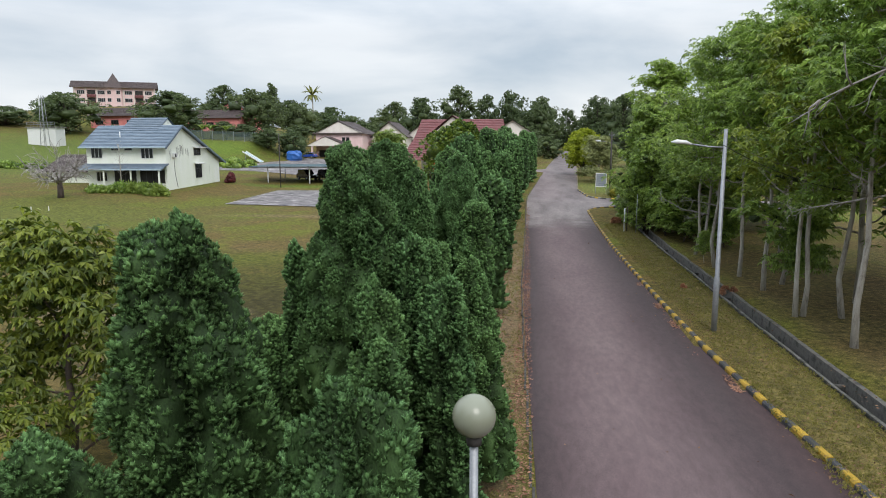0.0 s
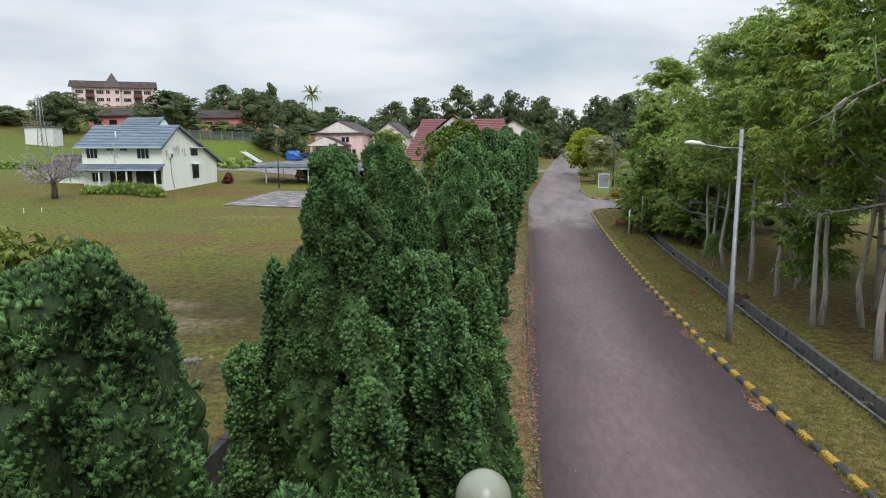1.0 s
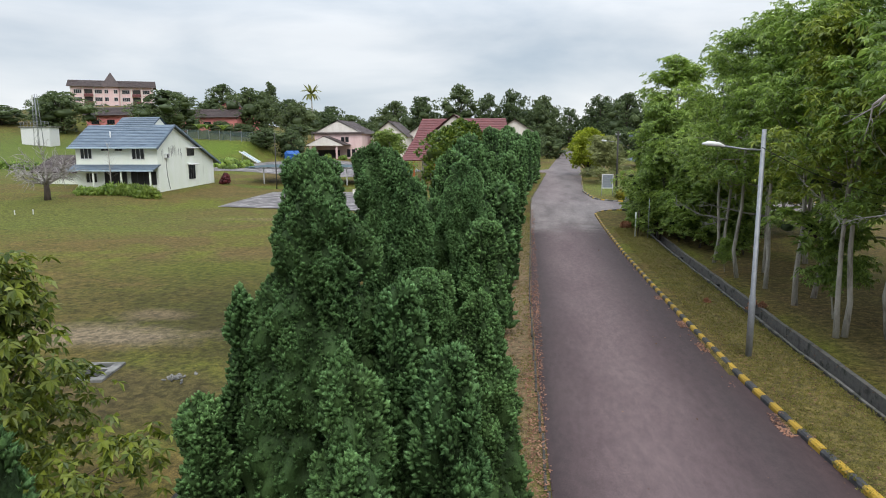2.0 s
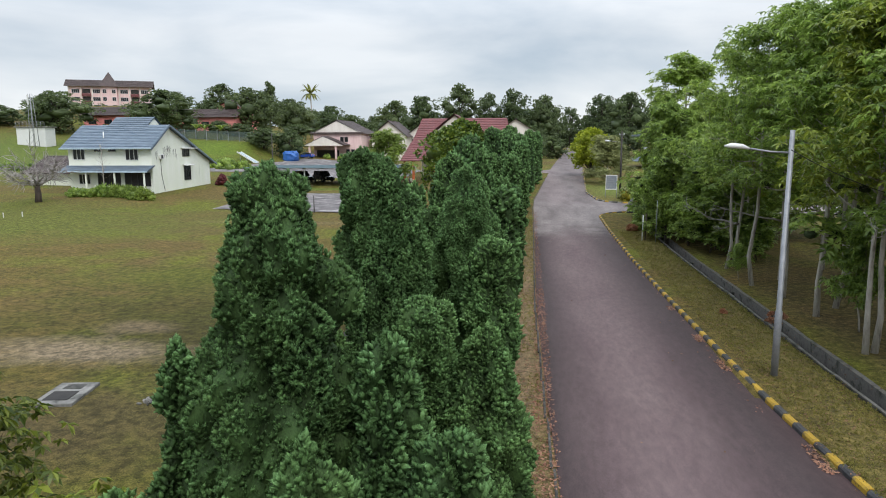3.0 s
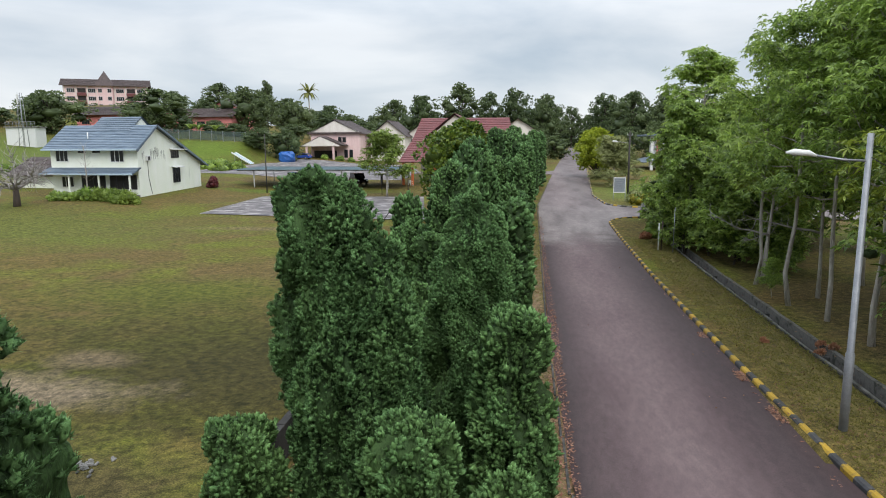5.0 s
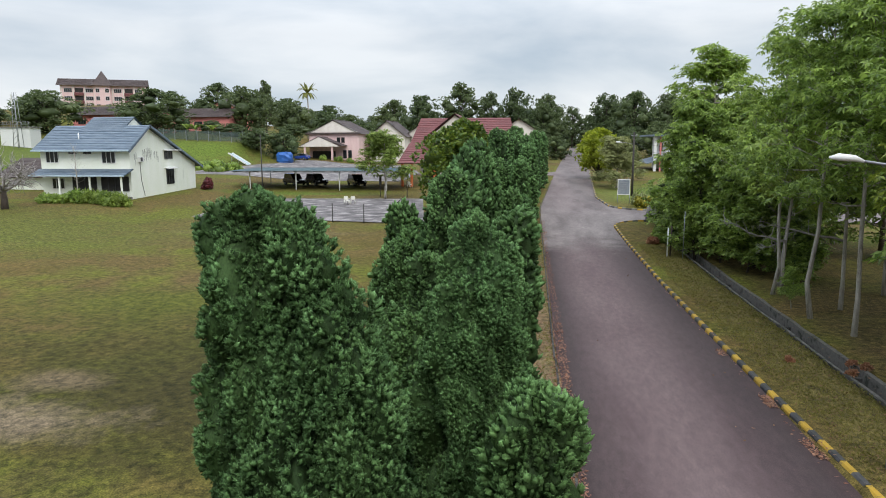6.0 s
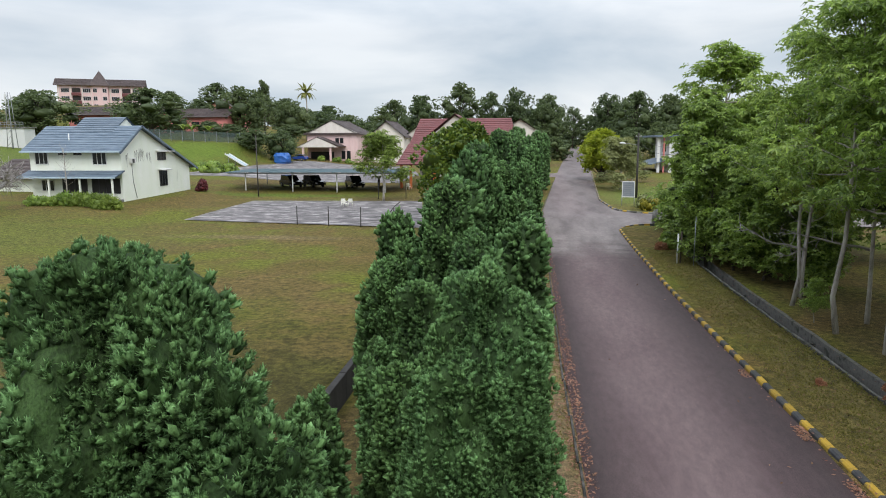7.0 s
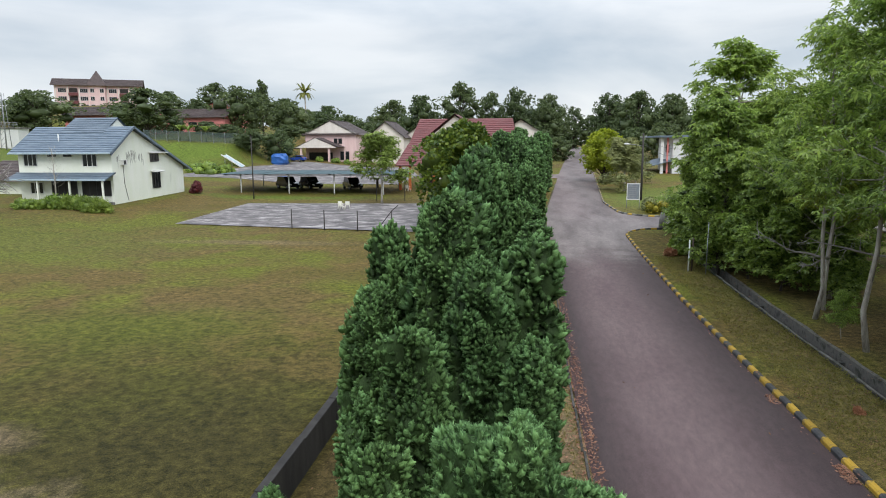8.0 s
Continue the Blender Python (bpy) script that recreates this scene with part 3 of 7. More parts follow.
def ground_mesh():
    xs = [-1500, -900, -600, -420, -330, -270, -225, -190, -165, -145, -128, -114, -102, -92, -84, -77, -71, -66, -62, -58, -54, -50, -46, -42, -38, -34, -31]
    xs += list(np.arange(-28.5, -8.4, 1.0)) + [-8.12, -7.9, -7.2, -6.4, -5.6, -4.8, -4.0, -3.2, -2.6, -1.8, -1.0, -0.4, -0.02, 0.2, 3.0, 5.6, 6.15, 6.5, 6.85, 7.2, 7.8, 8.4, 9.0,
        DRAIN_L + 0.03, DRAIN_L + 0.06, DRAIN_R - 0.06, DRAIN_R - 0.03, 11.4, 12.2, 13, 14, 15.5, 17, 19, 21, 24, 27, 30, 34, 39, 45, 52, 60, 70, 85, 105, 135, 180, 250, 350, 500, 800, 1500]
    ys = [-400, -150, -60, -30] + list(np.arange(-16, 62, 1.5)) + [62, 64, 66, 68] + list(np.arange(69, 90, 1.0)) + list(np.arange(90, 112, 2.0)) + list(np.arange(114, 200, 4.0)) + [205, 215, 228, 242, 260, 280, 305, 335, 370, 410, 460, 520, 600, 700, 850, 1050, 1400, 2000, 3000]
    verts, faces = [], []
    for y in ys:
        for x in xs:
            bend = road_left(y) if -3 < x < 60 and y > 80 else 0.0
            X = x + bend
            z = height(x, y)
            side = x > 6.0 and 71 < y < 88 and not on_verge(x, y) and (y < 82.6 or x < 11.8 and math.hypot(x - 12.0, y - 87.5) > 4.7)
            if road_left(y) - bend + 0.1 < x < right_edge(y) - bend + 0.02 and y > -100 or side:
                z -= 0.12
            elif x > 6 and on_verge(x, y) and x < 9.5:
                z += KERB - 0.02
            if DRAIN_L + 0.05 < x < DRAIN_R - 0.05 and y < DRAIN_END:
                z -= 1.0
            if x > DRAIN_R + 0.3 and y < 74:
                z += 0.06 + 0.05 * noise.noise((x * 0.5, y * 0.5, 1))
            if x < -0.1 and 132.5 < y < 139 and x > -40:
                z -= 0.14
            verts.append((X, y, z))
    nx = len(xs)
    for j in range(len(ys) - 1):
        for i in range(nx - 1):
            a = j * nx + i
            faces.append((a, a + 1, a + nx + 1, a + nx))
    me = bpy.data.meshes.new("ground")
    me.from_pydata(verts, [], faces)
    for p in me.polygons:
        p.use_smooth = True
    return me


ground = part("ground", ground_mesh(), M_GRASS)
tagged(ground, "mown grass in green and straw patches with bare soil", "ground", kind="structure")


def road_mesh():
    bm = bmesh.new()
    ys = list(np.arange(-40, 62, 1.5)) + list(np.arange(62, 112, 2.0)) + list(np.arange(114, 200, 4.0)) + [205, 215, 228, 242, 260, 280, 305, 335, 370, 410, 460, 520]
    rows = []
    for y in ys:
        l, r = road_left(y), right_edge(y)
        rows.append([bm.verts.new((l + (r - l) * k / 6, y, base_height(0, y) + 0.012 + 0.05 * (1 - (k / 3 - 1) ** 2))) for k in range(7)])
    for a, b in zip(rows, rows[1:]):
        for k in range(6):
            bm.faces.new((a[k], a[k + 1], b[k + 1], b[k])).smooth = True
    return bm


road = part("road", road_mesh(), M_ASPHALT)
tagged(road, "worn grey asphalt road, paler at the crossing", "road", kind="structure")

# mouths of the side roads
def corner(cx, cy, r, a0, a1, n=10):
    return [(cx + r * math.cos(radians(a0 + (a1 - a0) * k / n)), cy + r * math.sin(radians(a0 + (a1 - a0) * k / n))) for k in range(n + 1)]


NEAR_CURVE = corner(*CORNER, 180, 92)
FAR_CURVE = corner(12.0, 87.5, 4.6, 265, 180)
side_out = [(6.2, 68.0)] + NEAR_CURVE + [(18, 75.2), (34, 75.6), (34, 82.4), (18, 82.6)] + FAR_CURVE + [(7.2, 96.0), (6.5, 96.0), (5.9, 86.0), (5.7, 68.0)]


def flat_patch(outline, lift):
    bm = bmesh.new()
    vs = [bm.verts.new((x, y, 0)) for x, y in outline]
    f = bm.faces.new(vs)
    bmesh.ops.triangulate(bm, faces=[f])
    for _ in range(2):
        bmesh.ops.subdivide_edges(bm, edges=[e for e in bm.edges if e.calc_length() > 2.5], cuts=2)
        bmesh.ops.triangulate(bm, faces=bm.faces)
    for v in bm.verts:
        v.co.z = base_height(0, v.co.y) + lift
    bmesh.ops.recalc_face_normals(bm, faces=bm.faces)
    for f in bm.faces:
        if f.normal.z < 0:
            f.normal_flip()
    return bm


tagged(part("side_road", flat_patch(side_out, 0.018), M_ASPHALT), "pale worn asphalt mouth of the side road", "road", kind="structure")
tagged(part("side_road", flat_patch([(3.8, 130), (3.6, 128.5), (3.2, 131.5), (0.5, 133.2), (-30, 134), (-30, 138.5), (0.5, 138.5), (3.2, 140.5), (4.2, 143.5), (5.0, 143)], 0.018), M_ASPHALT),
       "pale worn asphalt mouth of a lane between houses", "road", kind="structure")

# the open drain beside the wood
drain = thing("drain", (0, 0, 0), "open concrete drain with mossy blackened walls", "drain", kind="structure")
DZ = 0.12


def drain_strip(x0, x1, z0, z1):
    bm = bmesh.new()
    ys = [-20 + 1.0 * k for k in range(int(DRAIN_END + 20) + 1)]
    prev = None
    for y in ys:
        h0 = base_height(0, y)
        wob = 0.03 * noise.noise((y * 0.45, x0, 0)) + 0.02 * noise.noise((y * 1.9, x0, 4))
        ring = [bm.verts.new((x, y, h0 + z)) for x, z in ((x0, z0), (x1 + wob, z0), (x1 + wob, z1 + wob), (x0, z1 + wob))]
        if prev:
            for k in range(4):
                bm.faces.new((prev[k], prev[(k + 1) % 4], ring[(k + 1) % 4], ring[k]))
        else:
            bm.faces.new(ring[::-1])
        prev = ring
    bm.faces.new(prev)
    bmesh.ops.recalc_face_normals(bm, faces=bm.faces)
    return bm


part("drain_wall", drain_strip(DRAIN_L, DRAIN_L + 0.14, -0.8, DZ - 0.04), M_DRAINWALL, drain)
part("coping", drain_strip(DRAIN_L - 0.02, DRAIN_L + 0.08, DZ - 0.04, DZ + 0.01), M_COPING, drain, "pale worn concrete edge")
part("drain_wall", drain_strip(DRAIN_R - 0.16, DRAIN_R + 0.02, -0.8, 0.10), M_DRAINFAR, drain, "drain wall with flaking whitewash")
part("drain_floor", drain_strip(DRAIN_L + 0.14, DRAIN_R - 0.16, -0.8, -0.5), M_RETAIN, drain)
for y in (22.0, 34.5, 41.0, 50.0):
    part("strut", boxes((DRAIN_L + 0.1, DRAIN_R - 0.1, y, y + 0.15, -0.3, -0.15), bevel=0.01), M_DRAINWALL, drain)

# retaining wall beside the field
retaining = thing("retaining_wall", (-8.0, 0, 0), "blackened concrete retaining wall along the field edge", "wall", kind="structure")
for k in range(24):
    y0 = -4 + 3.0 * k
    f = 1 - step(62, 80, y0)
    part("panel", boxes((-0.13, 0.12, y0, y0 + 2.985, -1.35, -0.02 + 0.02 * (k % 3) - 0.3 * (1 - f)), bevel=0.012), M_RETAIN, retaining)

# left edging of the road: a low, dark concrete edge
edging = thing("road_edging", (0, 0, 0), "low dark concrete edging half buried in litter", "kerb", kind="structure")
for k in range(44):
    y0 = -10 + 3.0 * k
    z0 = base_height(0, y0 + 1.5)
    if 130 < y0 < 141:
        continue
    sl = math.atan2(base_height(0, y0 + 3) - base_height(0, y0), 3.0)
    m = Matrix.Translation((road_left(y0 + 1.5) - 0.09, y0 + 1.5, z0)) @ Matrix.Rotation(sl, 4, "X") @ Matrix.Rotation(-0.066 if y0 > 86 else 0, 4, "Z")
    part("edging_stone", box(bmesh.new(), -0.035, 0.035, -1.48, 1.48, -0.2, 0.04 + 0.012 * math.sin(k * 2.1), m, bevel=0.01), M_DRAINWALL, edging)

# ---- conifers along the road ----
def taper(u, r, blunt):
    """Radius of a crown that is r wide at most, at the depth u below its tip."""
    v = blunt * r * (1 - np.exp(-u / 0.11)) + 0.24 * u
    return r * np.tanh((v / r) ** 1.6) ** (1 / 1.6)


def cypress_crown(seed, lobes, bud=0.028, fringe=6, per_m2=520.0, mesh=0.05, back=0.15, heart=0.9, fresh=0.0):
    """Crown of crowded bud-like clumps, each bristling with short sprays. lobes: leaders as (x, y, height, radius, bluntness)."""
    rng = np.random.default_rng(seed)
    inset = 0.07 + 1.2 * bud

    def body(j, u, t):
        """Point, outward way, crest (1 on a swelling, 0 in a cleft) and way away from the swelling's heart on leader j at the depth u below its tip and the bearing t."""
        lx, ly, lh, lr, lb = lobes[j]
        lr = max(0.5 * lr, lr - inset)
        rad = taper(u, lr, lb)
        off = Vector((seed * 7.3 + j * 3.1, 0, 0))
        z = lh - inset - u
        bulge, crest, fan = np.empty(len(u)), np.empty(len(u)), np.empty((len(u), 3))
        for i in range(len(u)):
            q = Vector((math.cos(t[i]) * (rad[i] + 0.1), math.sin(t[i]) * (rad[i] + 0.1), z[i]))
            w = q + 0.10 * noise.noise_vector(q * 2.2 + off) + 0.03 * noise.noise_vector(q * 8.0 + off)
            wb, ws = Vector((w.x, w.y, w.z * 0.6)) / 0.36 + off, Vector((w.x, w.y, w.z * 0.8)) / 0.17 + off
            vb, vs = noise.voronoi(wb), noise.voronoi(ws)
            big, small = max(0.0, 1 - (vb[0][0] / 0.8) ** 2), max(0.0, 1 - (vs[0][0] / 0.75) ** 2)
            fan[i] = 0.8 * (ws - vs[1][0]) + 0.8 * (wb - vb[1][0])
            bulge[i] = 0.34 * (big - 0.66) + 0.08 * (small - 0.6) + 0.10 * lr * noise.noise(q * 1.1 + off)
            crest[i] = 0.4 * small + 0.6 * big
        rad2 = np.maximum(0.01, rad + bulge * np.minimum(1, rad / (0.5 * lr)))
        rise = (taper(u + 0.05, lr, lb) - rad) / 0.05
        out = unit(np.stack([np.cos(t), np.sin(t), np.minimum(3.0, rise)], -1))
        sway = 0.05 * np.sin(z * 1.3 + j + seed)
        lift = 0.5 * bulge * np.clip(rise, 0, 1)
        return np.stack([lx + sway + rad2 * np.cos(t), ly + rad2 * np.sin(t), z + lift], -1), out, crest, fan

    leaves, normals, spray_tone, extras = [], [], [], []
    for j, (lx, ly, lh, lr, lb) in enumerate(lobes):
        deep = lh - 0.6 if j == 0 else min(lh - 0.6, 2.6)
        grid = np.linspace(0.0, deep, 200)
        ring = taper(grid, lr, lb) + 0.03
        cum = np.cumsum(ring * np.hypot(1, np.gradient(ring, grid)) * np.interp(grid, (0, 2.4, 3.4, 20), (1, 0.62, 0.14, 0.06)))
        n = int(2 * math.pi * cum[-1] * deep / 200 * per_m2)
        u = np.interp((np.arange(n) + rng.uniform(0, 1, n)) / n, cum / cum[-1], grid)
        t = (np.arange(n) * 2.39996 + 0.5 * rng.normal(size=n)) % (2 * math.pi)
        c, out, crest, fan = body(j, u, t)
        free = rng.uniform(0, 1, n) < (0.7 + 0.4 * crest) * np.where((u > 0.6) & (np.sin(t) > 0.35), back, 1.0)
        for k, (ox, oy, oh, orad, ob) in enumerate(lobes):
            if k != j:
                free &= ~((c[:, 2] < oh) & (np.hypot(c[:, 0] - ox, c[:, 1] - oy) < 0.76 * taper(np.maximum(0, oh - inset - c[:, 2]), max(0.5 * orad, orad - inset), ob) - 0.08))
        c, out, u, crest, fan = c[free], out[free], u[free], crest[free], fan[free]
        size = bud * np.interp(u, (0, 0.4, 3.0, 5.5), (0.8, 1.0, 1.1, 1.8)) * rng.uniform(0.7, 1.35, len(u))
        lead = unit(0.7 * out + fan + np.array((0, 0, 0.55)) + 0.25 * rng.normal(size=out.shape))
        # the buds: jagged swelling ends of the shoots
        # lighter on swellings, darker in clefts: the cleft shade is painted into the tone
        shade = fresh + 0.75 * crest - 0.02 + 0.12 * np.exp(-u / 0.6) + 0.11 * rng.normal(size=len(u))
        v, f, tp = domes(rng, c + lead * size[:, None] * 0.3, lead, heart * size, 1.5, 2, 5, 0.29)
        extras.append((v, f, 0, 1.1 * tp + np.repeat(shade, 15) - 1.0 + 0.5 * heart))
        # slim sprays that stand off each bud
        p = np.repeat(np.arange(len(c)), fringe)
        sz = size[p][:, None]
        d = unit(0.8 * lead[p] + 0.8 * unit(rng.normal(size=(len(p), 3))))
        way = unit(d + np.array((0, 0, 0.3)) + 0.2 * rng.normal(size=d.shape))
        side = unit(np.cross(way, rng.normal(size=way.shape)))
        base = c[p] + (lead[p] * 0.3 + d * rng.uniform(0.6, 0.95, (len(p), 1))) * sz
        ln, wd = sz * rng.uniform(0.6, 1.1, (len(p), 1)), 0.15 * sz * rng.uniform(0.75, 1.3, (len(p), 1))
        leaves.append(np.stack([base + side * wd, base + way * ln, base - side * wd], 1))
        normals.append(np.repeat(unit(0.4 * lead[p] + d), 3, 0))
        # pale fresh ends; bases darkened as the shade between sprays
        spray_tone.append(np.stack([shade[p] - 0.2, shade[p] + 0.45, shade[p] - 0.2], 1).ravel())
        # the body behind them, cleft shade put into its dark colour
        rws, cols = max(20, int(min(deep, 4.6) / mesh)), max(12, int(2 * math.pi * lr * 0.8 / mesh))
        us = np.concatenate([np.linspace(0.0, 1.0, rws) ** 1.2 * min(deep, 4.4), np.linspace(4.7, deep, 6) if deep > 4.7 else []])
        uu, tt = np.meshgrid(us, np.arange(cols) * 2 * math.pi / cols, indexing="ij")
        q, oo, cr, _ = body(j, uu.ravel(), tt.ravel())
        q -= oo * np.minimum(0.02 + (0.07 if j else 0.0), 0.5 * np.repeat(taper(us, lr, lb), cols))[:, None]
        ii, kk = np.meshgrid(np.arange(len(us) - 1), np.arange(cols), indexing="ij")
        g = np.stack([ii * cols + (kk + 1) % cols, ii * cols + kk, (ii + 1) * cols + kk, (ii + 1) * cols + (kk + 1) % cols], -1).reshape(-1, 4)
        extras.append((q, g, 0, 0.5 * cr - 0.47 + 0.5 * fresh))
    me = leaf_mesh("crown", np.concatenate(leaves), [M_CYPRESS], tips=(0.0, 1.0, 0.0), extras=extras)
    loose = np.concatenate(spray_tone).astype(np.float32)
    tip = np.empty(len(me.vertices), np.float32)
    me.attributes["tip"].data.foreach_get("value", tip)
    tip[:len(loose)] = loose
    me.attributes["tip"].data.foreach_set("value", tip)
    me.polygons.foreach_set("use_smooth", np.ones(len(me.polygons), bool))
    soft = np.empty(len(me.vertices) * 3, np.float32)
    me.vertices.foreach_get("normal", soft)
    soft = soft.reshape(-1, 3)
    soft[:len(loose)] = np.concatenate(normals)
    me.normals_split_custom_set_from_vertices(soft.tolist())
    return me


def cypress_trunk(h):
    bm = bmesh.new()
    return tube(bm, [(0, 0, -0.3), (0.01, 0.0, h * 0.4), (0, 0.02, h * 0.9)], [0.13, 0.09, 0.02], 8)


def cypress(crown_me, trunk_me, x, y, g, label, scale=(1, 1, 1), turn=0.0):
    ob = new("cypress")
    ob.matrix_basis = Matrix.LocRotScale((x, y, g), Euler((0, 0, turn)), scale)
    tagged(ob, label, "conifer", "conifers along the road")
    part("trunk", trunk_me, M_BARKDARK, ob)
    part("crown", crown_me, None, ob)
    return ob


def side_leaders(seed, h, r, blunt, n):
    """n lower leaders that hug the main one."""
    rl = random.Random(seed)
    a, out = rl.uniform(0, 6.28), []
    for k in range(n):
        drop = 0.35 + 0.55 * k + rl.uniform(0, 0.3)
        reach = float(taper(drop + 0.35, r, blunt))
        a += 2.2 + rl.uniform(-0.4, 0.4)
        out.append((0.6 * reach * math.cos(a), 0.6 * reach * math.sin(a), h - drop, 0.5 * reach, 0.6))
    return out


# x, y, top, radius, bluntness, number of lower leaders
NEAR_CYPRESS = [(-2.62, 4.75, 7.14, 0.74, 0.58, 4), (-1.16, 4.1, 6.14, 0.62, 0.50, 3), (-2.9, 3.45, 5.95, 0.64, 0.50, 2), (-2.3, 2.75, 4.9, 0.55, 0.55, 1),
                (-2.74, 10.1, 7.70, 0.95, 0.32, 5), (-3.69, 10.08, 6.16, 0.40, 0.25, 1), (-3.85, 9.3, 5.2, 0.48, 0.35, 1), (-2.13, 8.97, 5.82, 0.42, 0.45, 2),
                (-1.83, 8.05, 5.2, 0.42, 0.50, 1), (-1.76, 10.05, 6.32, 0.46, 0.42, 2), (-1.1, 9.35, 5.78, 0.48, 0.45, 2), (-2.06, 14.2, 5.62, 0.52, 0.95, 1)]
NEAR_CYPRESS += [(-1.22, 14.0, 5.3, 1.1, 0.2, 1), (-1.22, 15.42, 6.32, 0.50, 0.85, 1), (-3.22, 15.35, 7.77, 0.52, 0.8, 0), (-3.92, 14.7, 5.3, 0.52, 0.75, 1),
                 (-1.8, 16.8, 7.44, 0.60, 0.55, 4), (-3.42, 17.95, 6.05, 0.36, 0.28, 0), (-2.75, 17.6, 5.2, 0.45, 0.45, 1),
                 (-3.1, 22.3, 6.2, 0.54, 0.55, 2), (-3.85, 22.9, 5.05, 0.42, 0.55, 1), (-3.1, 20.8, 5.46, 0.42, 0.55, 1), (-3.88, 20.1, 5.32, 0.38, 0.45, 0)]
NEAR_CYPRESS += [(-1.72, 22.3, 6.08, 0.42, 0.75, 1), (-1.5, 23.2, 5.78, 0.33, 0.75, 0), (-2.45, 23.7, 6.75, 0.64, 0.50, 2), (-2.95, 25.0, 7.55, 0.62, 0.45, 3), (-4.3, 26.2, 5.85, 0.58, 0.55, 2)]
# the forked one leans to the road side: leaders stepping down
FORKED = {14: ((0.34, -0.1, 0.16, 0.38), (0.36, -0.1, 0.60, 0.48), (0.60, -0.2, 0.66, 0.42), (0.68, -0.25, 1.05, 0.43), (0.36, -0.3, 1.4, 0.72), (0.80, -0.2, 1.7, 0.38))}
FINE = {k: dict(bud=b, fringe=f, per_m2=d, heart=0.78, fresh=v) for k, b, f, d, v in ((0, 0.025, 11, 620.0, -0.01), (1, 0.025, 11, 620.0, 0.06), (2, 0.022, 11, 620.0, 0.0), (4, 0.021, 14, 800.0, 0.03), (14, 0.022, 14, 780.0, 0.05), (16, 0.0165, 15, 1250.0, 0.24))}
for k, (x, y, top, r, blunt, n) in enumerate(NEAR_CYPRESS):
    g = height(x, y) - 0.02
    leaders = [(0, 0, top - g, r, blunt)] + side_leaders(k, top - g, r, blunt, n) + [(dx, dy, top - g - drop, lr, 0.55) for dx, dy, drop, lr in FORKED.get(k, ())]
    fine = FINE.get(k, dict()) if y < 18 else dict(bud=0.035, fringe=5, per_m2=320.0, mesh=0.08)
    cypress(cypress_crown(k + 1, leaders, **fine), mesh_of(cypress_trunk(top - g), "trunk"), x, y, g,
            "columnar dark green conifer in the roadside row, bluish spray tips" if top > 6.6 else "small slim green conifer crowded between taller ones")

COARSE = dict(bud=0.072, fringe=3, per_m2=56.0, mesh=0.13, back=1.0)
FAR_CYPRESS = []
for seed, h, leaders in ((51, 7.6, ((0, 0, 7.6, 0.95, 0.55), (0.5, 0.1, 6.6, 0.5, 0.6), (-0.4, 0.4, 6.2, 0.5, 0.6))), (52, 7.6, ((0, 0, 7.6, 0.85, 0.7), (0.1, -0.5, 6.9, 0.5, 0.7), (-0.4, -0.2, 5.8, 0.5, 0.6))),
                         (53, 6.2, ((0, 0, 6.2, 0.75, 0.6), (0.3, -0.4, 5.2, 0.45, 0.7))), (54, 6.2, ((0, 0, 6.2, 0.70, 0.8), (-0.3, -0.35, 5.6, 0.45, 0.7)))):
    FAR_CYPRESS.append((cypress_crown(seed, leaders, **COARSE), mesh_of(cypress_trunk(h), "trunk"), h))
rng_c = random.Random(5)
for k in range(20):
    y = 28.5 + k * 4.7
    grow = 0.8 * step(45, 62, y)
    for x, kind, top, wide in ((-1.7, 2, 6.0, 1.0), (-3.3, 0, 7.7, 0.95), (-4.9, 2, 5.9, 1.05)):
        if (k > 7 and x < -4) or (k > 12 and x < -3) or 131 < y < 142:
            continue
        px, py = x + rng_c.uniform(-0.3, 0.3) + road_left(y) + 0.35 * step(50, 70, y), y + rng_c.uniform(-1.8, 1.8)
        tip = base_height(0, y) + top + (grow + 1.2 * step(45, 62, y) if x > -2 else grow) + rng_c.uniform(-1.0, 0.6)
        wide *= rng_c.uniform(0.85, 1.15) * (1 + 0.3 * step(45, 62, y))
        crown_me, trunk_me, h = FAR_CYPRESS[kind + k % 2]
        g = height(px, py) - 0.02
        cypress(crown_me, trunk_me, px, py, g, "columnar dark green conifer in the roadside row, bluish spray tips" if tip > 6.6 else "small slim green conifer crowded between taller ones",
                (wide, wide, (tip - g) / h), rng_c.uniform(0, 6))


# ---- broad-leaved trees ----
def limb_path(rng, p, d, length, n=5, wander=0.25, lift=0.15):
    pts = [np.array(p, float)]
    d = unit(np.array(d, float))
    for _ in range(n):
        d = unit(d + wander * rng.normal(size=3) + np.array((0, 0, lift)))
        pts.append(pts[-1] + d * length / n)
    return pts


